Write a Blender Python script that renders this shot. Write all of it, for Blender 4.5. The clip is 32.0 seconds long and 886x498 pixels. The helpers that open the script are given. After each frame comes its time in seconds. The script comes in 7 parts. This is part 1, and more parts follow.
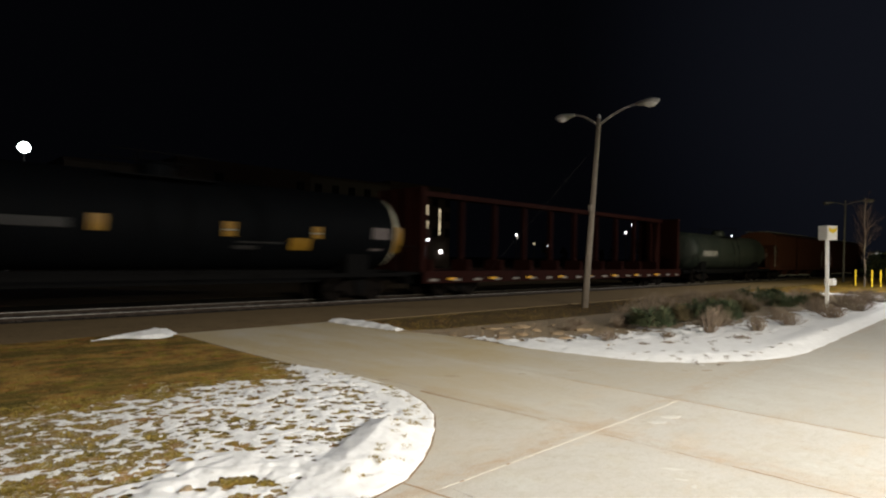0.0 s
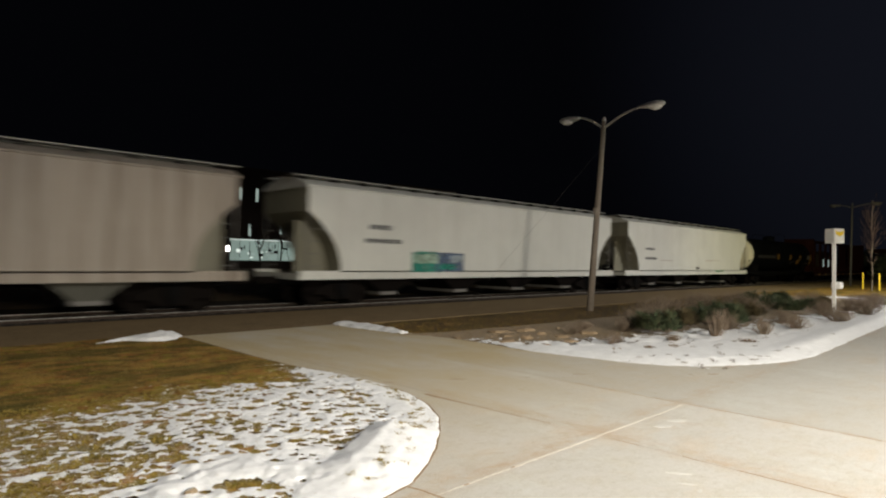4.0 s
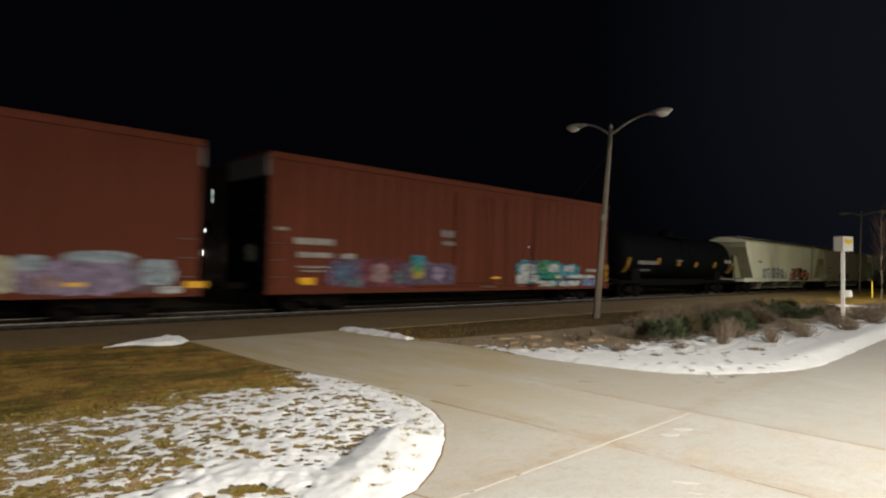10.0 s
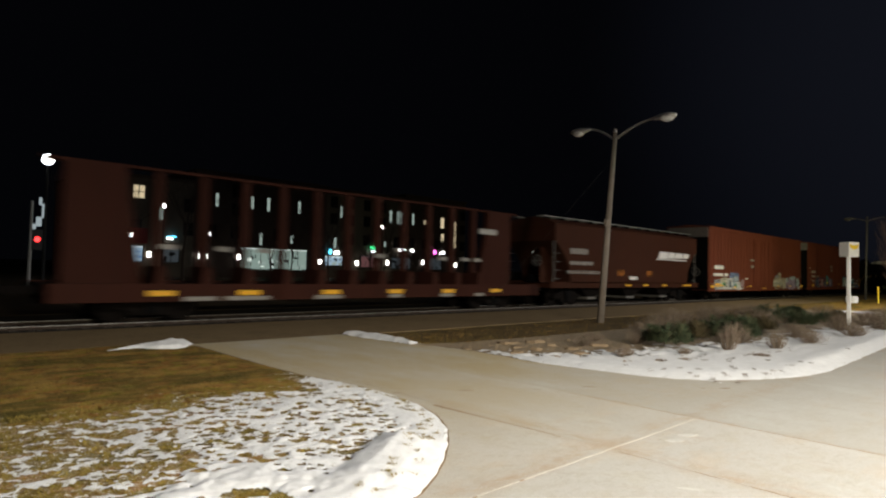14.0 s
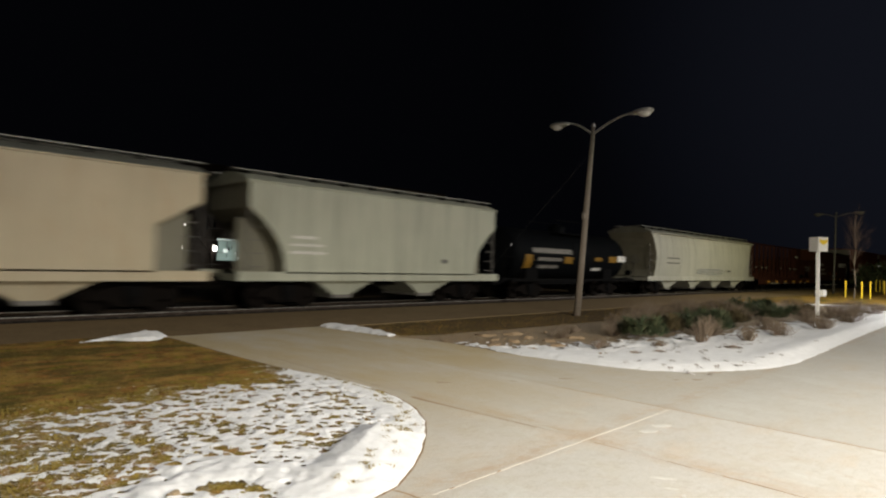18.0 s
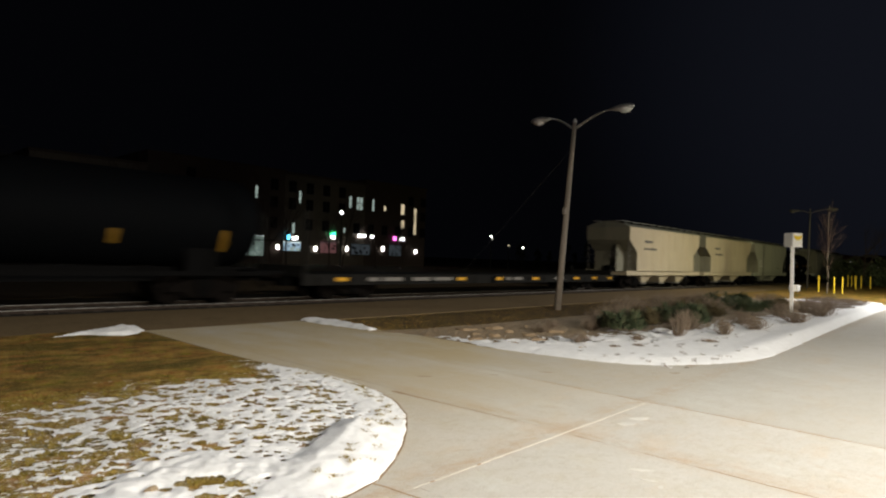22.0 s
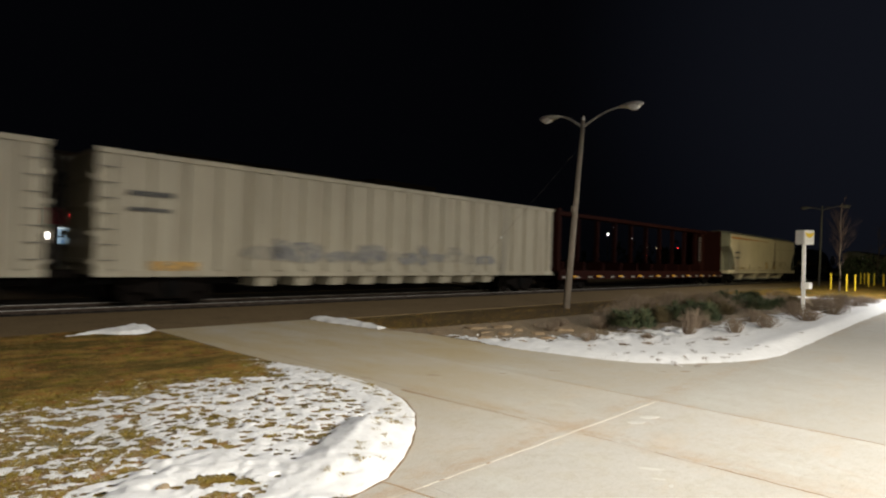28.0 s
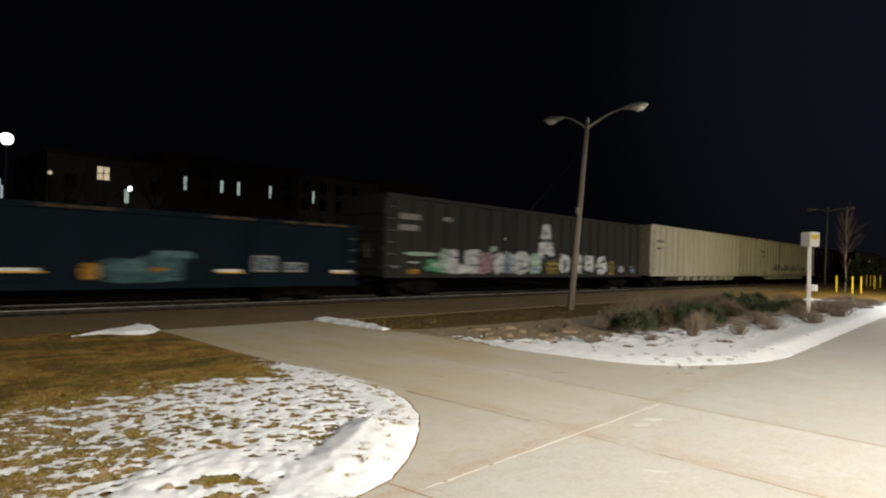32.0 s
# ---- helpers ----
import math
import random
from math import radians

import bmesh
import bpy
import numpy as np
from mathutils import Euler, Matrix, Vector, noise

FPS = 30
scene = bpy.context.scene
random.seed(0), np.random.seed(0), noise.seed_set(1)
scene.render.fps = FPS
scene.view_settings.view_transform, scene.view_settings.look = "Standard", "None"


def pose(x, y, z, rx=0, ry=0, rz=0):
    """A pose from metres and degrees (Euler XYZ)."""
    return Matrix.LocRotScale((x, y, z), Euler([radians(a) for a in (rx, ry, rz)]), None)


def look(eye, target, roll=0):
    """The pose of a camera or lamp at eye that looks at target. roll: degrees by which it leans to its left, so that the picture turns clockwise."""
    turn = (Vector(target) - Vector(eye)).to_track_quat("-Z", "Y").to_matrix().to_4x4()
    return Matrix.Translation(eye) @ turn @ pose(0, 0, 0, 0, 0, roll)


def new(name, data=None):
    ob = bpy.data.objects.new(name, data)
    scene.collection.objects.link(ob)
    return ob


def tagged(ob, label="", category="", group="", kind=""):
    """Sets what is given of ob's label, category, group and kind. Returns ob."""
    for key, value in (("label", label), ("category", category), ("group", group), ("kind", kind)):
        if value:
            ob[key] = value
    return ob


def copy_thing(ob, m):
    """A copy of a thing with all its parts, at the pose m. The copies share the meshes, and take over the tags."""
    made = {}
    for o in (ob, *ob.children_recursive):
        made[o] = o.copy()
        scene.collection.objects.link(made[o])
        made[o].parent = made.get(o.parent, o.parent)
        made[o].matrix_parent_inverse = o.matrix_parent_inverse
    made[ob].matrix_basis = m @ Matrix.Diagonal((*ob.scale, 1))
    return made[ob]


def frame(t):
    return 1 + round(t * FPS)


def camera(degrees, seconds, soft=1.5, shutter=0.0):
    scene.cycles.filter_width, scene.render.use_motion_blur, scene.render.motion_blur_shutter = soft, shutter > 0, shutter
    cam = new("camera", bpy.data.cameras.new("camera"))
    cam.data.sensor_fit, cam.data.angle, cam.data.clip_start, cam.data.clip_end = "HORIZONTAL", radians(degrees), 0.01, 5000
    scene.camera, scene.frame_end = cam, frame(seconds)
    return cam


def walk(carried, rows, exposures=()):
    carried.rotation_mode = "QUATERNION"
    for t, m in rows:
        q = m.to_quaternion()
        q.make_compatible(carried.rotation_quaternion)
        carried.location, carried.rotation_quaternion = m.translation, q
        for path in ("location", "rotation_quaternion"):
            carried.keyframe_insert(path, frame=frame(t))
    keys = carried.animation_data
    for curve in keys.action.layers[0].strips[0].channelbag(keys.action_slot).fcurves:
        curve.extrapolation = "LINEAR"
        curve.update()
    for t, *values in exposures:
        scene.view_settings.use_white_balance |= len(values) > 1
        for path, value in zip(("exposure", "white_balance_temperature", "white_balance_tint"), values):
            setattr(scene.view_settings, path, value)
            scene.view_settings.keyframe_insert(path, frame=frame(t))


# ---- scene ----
# Plan: x runs along the track, y away from the camera towards the track, z up.
# The camera stands still at x = 0, y = 0, 1.65 m over the concrete, and only turns a little.
CAM_ROWS = [
    (0, pose(0, 0, 1.65, 90.722, -0.933, -44.765)),
    (0.5, pose(0, 0, 1.65, 90.721, -0.938, -44.599)),
    (1, pose(0, 0, 1.65, 90.810, -0.943, -44.340)),
    (1.5, pose(0, 0, 1.65, 90.865, -0.953, -44.194)),
    (2, pose(0, 0, 1.65, 90.867, -0.981, -44.149)),
    (2.5, pose(0, 0, 1.65, 90.848, -1.038, -44.192)),
    (3, pose(0, 0, 1.65, 90.857, -1.034, -44.246)),
    (3.5, pose(0, 0, 1.65, 90.905, -1.013, -44.302)),
    (5.5, pose(0, 0, 1.65, 91.332, -0.912, -44.162)),
    (6, pose(0, 0, 1.65, 91.402, -0.940, -44.068)),
    (6.5, pose(0, 0, 1.65, 91.436, -0.994, -44.022)),
    (7, pose(0, 0, 1.65, 91.479, -1.021, -43.973)),
    (7.5, pose(0, 0, 1.65, 91.504, -1.087, -43.938)),
    (8, pose(0, 0, 1.65, 91.535, -1.132, -43.876)),
    (8.5, pose(0, 0, 1.65, 91.542, -1.168, -43.824)),
    (9, pose(0, 0, 1.65, 91.523, -1.201, -43.790)),
    (9.5, pose(0, 0, 1.65, 91.534, -1.227, -43.780)),
    (10, pose(0, 0, 1.65, 91.577, -1.259, -43.719)),
    (10.5, pose(0, 0, 1.65, 91.608, -1.312, -43.691)),
    (11, pose(0, 0, 1.65, 91.665, -1.302, -43.671)),
    (11.5, pose(0, 0, 1.65, 91.733, -1.282, -43.560)),
    (12, pose(0, 0, 1.65, 91.757, -1.349, -43.508)),
    (12.5, pose(0, 0, 1.65, 91.803, -1.334, -43.416)),
    (13, pose(0, 0, 1.65, 91.834, -1.393, -43.406)),
    (13.5, pose(0, 0, 1.65, 91.908, -1.396, -43.336)),
    (14, pose(0, 0, 1.65, 91.983, -1.450, -43.344)),
    (14.5, pose(0, 0, 1.65, 92.065, -1.463, -43.280)),
    (16.5, pose(0, 0, 1.65, 91.595, -1.625, -44.409)),
    (17, pose(0, 0, 1.65, 91.461, -1.608, -44.894)),
    (17.5, pose(0, 0, 1.65, 91.382, -1.666, -45.190)),
    (18, pose(0, 0, 1.65, 91.311, -1.730, -45.415)),
    (18.5, pose(0, 0, 1.65, 91.235, -1.795, -45.677)),
    (19, pose(0, 0, 1.65, 91.056, -1.976, -46.007)),
    (19.5, pose(0, 0, 1.65, 90.934, -2.059, -46.432)),
    (20, pose(0, 0, 1.65, 90.819, -2.000, -46.877)),
    (20.5, pose(0, 0, 1.65, 90.769, -1.877, -47.015)),
    (21, pose(0, 0, 1.65, 90.729, -1.802, -47.064)),
    (21.5, pose(0, 0, 1.65, 90.804, -1.878, -47.218)),
    (22, pose(0, 0, 1.65, 90.812, -1.925, -47.208)),
    (22.5, pose(0, 0, 1.65, 90.820, -1.826, -47.142)),
    (23, pose(0, 0, 1.65, 90.827, -1.781, -47.115)),
    (23.5, pose(0, 0, 1.65, 90.895, -1.706, -47.181)),
    (24, pose(0, 0, 1.65, 90.804, -1.707, -47.017)),
    (24.5, pose(0, 0, 1.65, 90.722, -1.646, -46.962)),
    (25, pose(0, 0, 1.65, 90.636, -1.636, -46.841)),
    (25.5, pose(0, 0, 1.65, 90.587, -1.659, -46.796)),
    (27.5, pose(0, 0, 1.65, 90.608, -1.718, -46.504)),
    (28, pose(0, 0, 1.65, 90.657, -1.732, -46.380)),
    (28.5, pose(0, 0, 1.65, 90.680, -1.710, -46.260)),
    (29, pose(0, 0, 1.65, 90.707, -1.686, -46.214)),
    (29.5, pose(0, 0, 1.65, 90.725, -1.714, -46.164)),
    (30, pose(0, 0, 1.65, 90.736, -1.746, -46.103)),
    (30.5, pose(0, 0, 1.65, 90.739, -1.749, -46.039)),
    (31, pose(0, 0, 1.65, 90.751, -1.780, -46.010)),
    (31.5, pose(0, 0, 1.65, 90.764, -1.820, -45.996)),
    (32, pose(0, 0, 1.65, 90.758, -1.853, -46.000)),
]
cam = camera(73.49, 32.0, soft=2.1, shutter=0.8)
walk(cam, CAM_ROWS, exposures=[(0.0, 0.0), (32.0, 0.0)])

# ---- night sky and lamps ----
world = bpy.data.worlds.new("night_sky")
scene.world = world
world.use_nodes = True
sky = world.node_tree
bg = sky.nodes["Background"]
bg.inputs["Strength"].default_value = 0.0032
# lens veil painted into the sky, wide and soft, over the lot eastward
where, toward = sky.nodes.new("ShaderNodeTexCoord"), sky.nodes.new("ShaderNodeVectorMath")
toward.operation = "DOT_PRODUCT"
toward.inputs[1].default_value = (0.955, -0.06, 0.29)
sky.links.new(where.outputs["Generated"], toward.inputs[0])
veil = sky.nodes.new("ShaderNodeMapRange")
veil.interpolation_type = "SMOOTHSTEP"
veil.inputs["From Min"].default_value, veil.inputs["From Max"].default_value = 0.80, 1.02
sky.links.new(toward.outputs["Value"], veil.inputs["Value"])
tone = sky.nodes.new("ShaderNodeMix")
tone.data_type = "RGBA"
tone.inputs[6].default_value, tone.inputs[7].default_value = (0.30, 0.33, 0.49, 1), (1.75, 2.0, 3.1, 1)
sky.links.new(veil.outputs[0], tone.inputs[0])
sky.links.new(tone.outputs[2], bg.inputs["Color"])


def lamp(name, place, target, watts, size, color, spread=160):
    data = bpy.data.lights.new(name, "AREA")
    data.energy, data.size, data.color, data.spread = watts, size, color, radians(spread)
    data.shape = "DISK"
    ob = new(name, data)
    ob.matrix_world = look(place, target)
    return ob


# unseen lamps behind the camera, inferred from the light; places, aims, powers fitted
lamp("lot_lamp", (6.46, -7.81, 10.0), (-0.33, 2.88, -11.65), 2560, 1.6, (1.0, 0.975, 0.93))
lamp("lot_lamp", (40.0, -3.4, 10.0), (37.6, -1.5, -0.3), 5250, 0.8, (1.0, 0.975, 0.93))
lamp("lot_lamp", (42.3, -2.0, 8.3), (68.7, 6.5, -7.7), 2050, 0.8, (1.0, 0.935, 0.53))
# added with no wall or fixture, fitted to light lawn and train from behind
lamp("rear_lamp", (2.3, -12.8, 4.3), (11.1, -6.3, -34.1), 12200, 1.6, (1.0, 0.90, 0.72))
# ---- materials ----
def node_mat(name):
    m = bpy.data.materials.new(name)
    m.use_nodes = True
    nt = m.node_tree
    return m, nt, nt.nodes["Principled BSDF"]


def mixed(nt, fac, a, b, blend="MIX"):
    n = nt.nodes.new("ShaderNodeMix")
    n.data_type, n.blend_type = "RGBA", blend
    for sock, value in ((n.inputs[0], fac), (n.inputs[6], a), (n.inputs[7], b)):
        if hasattr(value, "is_linked"):
            nt.links.new(value, sock)
        elif isinstance(value, tuple):
            sock.default_value = (*value, 1)
        else:
            sock.default_value = value
    return n.outputs[2]


def coords(nt, scale=(1, 1, 1)):
    tc = nt.nodes.new("ShaderNodeTexCoord")
    mp = nt.nodes.new("ShaderNodeMapping")
    mp.inputs["Scale"].default_value = scale
    nt.links.new(tc.outputs["Object"], mp.inputs["Vector"])
    return mp.outputs[0]


def noise_tex(nt, vec, scale, detail=4, rough=0.6):
    n = nt.nodes.new("ShaderNodeTexNoise")
    n.inputs["Scale"].default_value, n.inputs["Detail"].default_value = scale, detail
    n.inputs["Roughness"].default_value = rough
    nt.links.new(vec, n.inputs["Vector"])
    return n.outputs["Fac"]


def ramp(nt, fac, lo, hi):
    n = nt.nodes.new("ShaderNodeMapRange")
    n.inputs["From Min"].default_value, n.inputs["From Max"].default_value = lo, hi
    nt.links.new(fac, n.inputs["Value"])
    return n.outputs[0]


def bumped(nt, bsdf, fac, strength, dist=0.01):
    b = nt.nodes.new("ShaderNodeBump")
    b.inputs["Strength"].default_value, b.inputs["Distance"].default_value = strength, dist
    nt.links.new(fac, b.inputs["Height"])
    nt.links.new(b.outputs[0], bsdf.inputs["Normal"])


def plain(name, color, rough=0.6, metal=0.0, vary=0.25, scale=6.0, bump=0.15, spec=0.35):
    """One colour with grain and broader stains."""
    m, nt, b = node_mat(name)
    v = coords(nt)
    fine, broad = noise_tex(nt, v, scale * 6), noise_tex(nt, v, scale * 0.4, 5)
    c = mixed(nt, ramp(nt, broad, 0.3, 0.7), tuple(x * (1 - vary) for x in color), color)
    c = mixed(nt, ramp(nt, fine, 0.35, 0.8), c, tuple(min(1, x * (1 + vary)) for x in color))
    nt.links.new(c, b.inputs["Base Color"])
    b.inputs["Roughness"].default_value, b.inputs["Metallic"].default_value = rough, metal
    b.inputs["Specular IOR Level"].default_value = spec
    bumped(nt, b, fine, bump)
    return m


def car_paint(name, color, grime=(0.10, 0.085, 0.07), amount=0.5, rust=0.0, rough=0.6, spec=0.2):
    """Freight car paint: vertical streaks of grime, broad fading, rust runs."""
    m, nt, b = node_mat(name)
    streaks = noise_tex(nt, coords(nt, (3.0, 1.0, 0.12)), 1.6, 6, 0.65)
    broad = noise_tex(nt, coords(nt), 0.35, 4)
    fine = noise_tex(nt, coords(nt), 22, 3)
    c = mixed(nt, ramp(nt, broad, 0.35, 0.7), color, tuple(x * 0.86 for x in color))
    f = nt.nodes.new("ShaderNodeMath")
    f.operation = "MULTIPLY"
    nt.links.new(ramp(nt, streaks, 0.47, 0.74), f.inputs[0])
    f.inputs[1].default_value = amount
    c = mixed(nt, f.outputs[0], c, grime)
    if rust:
        g = nt.nodes.new("ShaderNodeMath")
        g.operation = "MULTIPLY"
        nt.links.new(ramp(nt, noise_tex(nt, coords(nt, (1.2, 1, 0.35)), 2.2, 6, 0.7), 0.52, 0.75), g.inputs[0])
        g.inputs[1].default_value = rust
        c = mixed(nt, g.outputs[0], c, (0.42, 0.20, 0.06))
    nt.links.new(c, b.inputs["Base Color"])
    nt.links.new(mixed(nt, ramp(nt, fine, 0.3, 0.8), (rough - 0.1,) * 3, (rough + 0.15,) * 3), b.inputs["Roughness"])
    b.inputs["Specular IOR Level"].default_value = spec
    bumped(nt, b, fine, 0.08)
    return m


def spray(name, color, low, high):
    """Sprayed paint, thin and worn in places so that the car shows through."""
    m, nt, b = node_mat(name)
    v = coords(nt, (1.0, 1.0, 1.4))
    broad, fine = noise_tex(nt, v, 2.4, 5, 0.7), noise_tex(nt, v, 9, 4, 0.7)
    c = mixed(nt, ramp(nt, broad, 0.35, 0.65), tuple(x * 0.6 for x in color), color)
    nt.links.new(mixed(nt, ramp(nt, fine, 0.45, 0.75), c, tuple(x * 0.75 + 0.05 for x in color)), b.inputs["Base Color"])
    a = nt.nodes.new("ShaderNodeMapRange")
    a.inputs["From Min"].default_value, a.inputs["From Max"].default_value = 0.36, 0.6
    a.inputs["To Min"].default_value, a.inputs["To Max"].default_value = low, high
    nt.links.new(noise_tex(nt, v, 3.3, 6, 0.75), a.inputs["Value"])
    nt.links.new(a.outputs[0], b.inputs["Alpha"])
    b.inputs["Roughness"].default_value = 0.75
    b.inputs["Specular IOR Level"].default_value = 0.1
    return m


def glow(name, color, strength):
    m, nt, b = node_mat(name)
    b.inputs["Base Color"].default_value = (0.02, 0.02, 0.02, 1)
    b.inputs["Emission Color"].default_value = (*color, 1)
    b.inputs["Emission Strength"].default_value = strength
    return m


def concrete(name="concrete", grime=0.0):
    m, nt, b = node_mat(name)
    v = coords(nt)
    broad, mid, fine = noise_tex(nt, v, 0.45, 5, 0.65), noise_tex(nt, v, 2.6, 6, 0.7), noise_tex(nt, v, 90, 3)
    c = mixed(nt, ramp(nt, broad, 0.32, 0.68), (0.41, 0.387, 0.348), (0.51, 0.492, 0.465))
    c = mixed(nt, ramp(nt, mid, 0.50, 0.72), c, (0.435, 0.395, 0.325))
    rust = noise_tex(nt, coords(nt, (0.6, 1.3, 1)), 1.1, 6, 0.75)
    c = mixed(nt, ramp(nt, rust, 0.52, 0.80), c, (0.49, 0.375, 0.25))
    sep = nt.nodes.new("ShaderNodeSeparateXYZ")
    nt.links.new(v, sep.inputs[0])
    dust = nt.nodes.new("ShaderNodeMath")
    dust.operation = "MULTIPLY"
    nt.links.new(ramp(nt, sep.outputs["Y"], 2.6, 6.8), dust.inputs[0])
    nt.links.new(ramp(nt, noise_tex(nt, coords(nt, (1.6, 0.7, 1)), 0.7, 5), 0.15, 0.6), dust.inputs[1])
    pale = noise_tex(nt, coords(nt, (1.0, 0.5, 1)), 1.2, 6, 0.72)
    c = mixed(nt, ramp(nt, pale, 0.54, 0.74), c, (0.535, 0.55, 0.52))
    # rusty run-off that has settled along the joints
    for axis, at_line, wide, low, high in (("X", 5.16, 0.24, 0.36, 0.66), ("X", 6.99, 0.14, 0.42, 0.75), ("Y", 3.12, 0.20, 0.42, 0.68), ("X", 5.9, 0.8, 0.54, 0.80)):
        off, gap, amount = (nt.nodes.new("ShaderNodeMath") for _ in range(3))
        off.operation, gap.operation, amount.operation = "SUBTRACT", "ABSOLUTE", "MULTIPLY"
        nt.links.new(sep.outputs[axis], off.inputs[0])
        off.inputs[1].default_value = at_line
        nt.links.new(off.outputs[0], gap.inputs[0])
        nt.links.new(ramp(nt, gap.outputs[0], wide, 0.0), amount.inputs[0])
        nt.links.new(ramp(nt, noise_tex(nt, coords(nt, (1.8, 0.8, 1) if axis == "X" else (0.8, 1.8, 1)), 2.3, 6, 0.75), low, high), amount.inputs[1])
        c = mixed(nt, amount.outputs[0], c, (0.37, 0.225, 0.105))
    c = mixed(nt, ramp(nt, noise_tex(nt, v, 11, 6, 0.8), 0.54, 0.80), c, (0.33, 0.285, 0.215))
    c = mixed(nt, ramp(nt, noise_tex(nt, v, 24, 4, 0.75), 0.42, 0.60), c, (0.90, 0.885, 0.86), "MULTIPLY")
    c = mixed(nt, ramp(nt, noise_tex(nt, coords(nt, (0.8, 1.4, 1)), 5.5, 5, 0.7), 0.50, 0.64), c, (0.93, 0.90, 0.86), "MULTIPLY")
    info, tone = nt.nodes.new("ShaderNodeObjectInfo"), nt.nodes.new("ShaderNodeMath")
    tone.operation = "MULTIPLY"
    nt.links.new(info.outputs["Random"], tone.inputs[0])
    tone.inputs[1].default_value = 0.28
    c = mixed(nt, tone.outputs[0], c, (0.47, 0.465, 0.415))
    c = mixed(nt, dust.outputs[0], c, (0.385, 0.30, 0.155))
    c = mixed(nt, ramp(nt, fine, 0.42, 0.95), c, (0.60, 0.57, 0.52))
    # greyer and darker from y 7 down to y 3.2, by the given amount
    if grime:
        greying = nt.nodes.new("ShaderNodeMath")
        greying.operation = "MULTIPLY"
        nt.links.new(ramp(nt, sep.outputs["Y"], 7.0, 3.2), greying.inputs[0])
        greying.inputs[1].default_value = grime
        c = mixed(nt, greying.outputs[0], c, (0.30, 0.285, 0.245))
    nt.links.new(c, b.inputs["Base Color"])
    b.inputs["Roughness"].default_value = 0.82
    b.inputs["Specular IOR Level"].default_value = 0.25
    bumped(nt, b, fine, 0.25, 0.004)
    return m


def snow():
    m, nt, b = node_mat("snow")
    v = coords(nt)
    fine, mid = noise_tex(nt, v, 60, 5, 0.7), noise_tex(nt, v, 7, 5)
    c = mixed(nt, ramp(nt, mid, 0.35, 0.75), (0.665, 0.665, 0.665), (0.77, 0.77, 0.775))
    c = mixed(nt, ramp(nt, noise_tex(nt, v, 22, 4), 0.64, 0.8), c, (0.45, 0.40, 0.31))
    nt.links.new(c, b.inputs["Base Color"])
    b.inputs["Roughness"].default_value = 0.75
    bumped(nt, b, fine, 0.45, 0.010)
    return m


def grass_tones(nt, v):
    """Straw, olive and dark patches of a dormant lawn."""
    c = mixed(nt, ramp(nt, noise_tex(nt, v, 1.6, 5, 0.65), 0.42, 0.58), (0.135, 0.080, 0.020), (0.34, 0.21, 0.055))
    c = mixed(nt, ramp(nt, noise_tex(nt, v, 3.3, 5, 0.7), 0.52, 0.66), c, (0.215, 0.19, 0.014))
    c = mixed(nt, ramp(nt, noise_tex(nt, coords(nt, (0.8, 1.2, 1)), 4.3, 5, 0.7), 0.50, 0.62), c, (0.30, 0.135, 0.036))
    c = mixed(nt, ramp(nt, noise_tex(nt, v, 9.0, 4, 0.7), 0.56, 0.72), c, (0.055, 0.042, 0.012))
    return mixed(nt, ramp(nt, noise_tex(nt, coords(nt, (0.6, 1.3, 1)), 0.8, 5), 0.46, 0.62), c, (0.085, 0.070, 0.015))


def turf():
    m, nt, b = node_mat("dormant_turf")
    v = coords(nt)
    c = mixed(nt, ramp(nt, noise_tex(nt, v, 80, 3), 0.5, 0.85), grass_tones(nt, v), (0.06, 0.04, 0.018))
    nt.links.new(c, b.inputs["Base Color"])
    b.inputs["Roughness"].default_value = 0.95
    b.inputs["Specular IOR Level"].default_value = 0.1
    bumped(nt, b, noise_tex(nt, v, 120, 3), 0.8, 0.02)
    return m


def frosted_turf():
    """Grass half hidden by thin wet snow."""
    m, nt, b = node_mat("frosted_turf")
    v = coords(nt)
    f = ramp(nt, noise_tex(nt, v, 30, 5, 0.75), 0.46, 0.64)
    nt.links.new(mixed(nt, f, grass_tones(nt, v), (0.56, 0.50, 0.40)), b.inputs["Base Color"])
    b.inputs["Roughness"].default_value = 0.9
    bumped(nt, b, noise_tex(nt, v, 60, 4), 0.6, 0.015)
    return m


def blades():
    m, nt, b = node_mat("grass_blades")
    geo = nt.nodes.new("ShaderNodeNewGeometry")
    half = nt.nodes.new("ShaderNodeMath")
    half.operation = "MULTIPLY"
    nt.links.new(geo.outputs["Random Per Island"], half.inputs[0])
    half.inputs[1].default_value = 0.6
    c = mixed(nt, half.outputs[0], grass_tones(nt, coords(nt)), (0.29, 0.205, 0.08))
    nt.links.new(c, b.inputs["Base Color"])
    b.inputs["Roughness"].default_value = 0.9
    b.inputs["Specular IOR Level"].default_value = 0.1
    return m


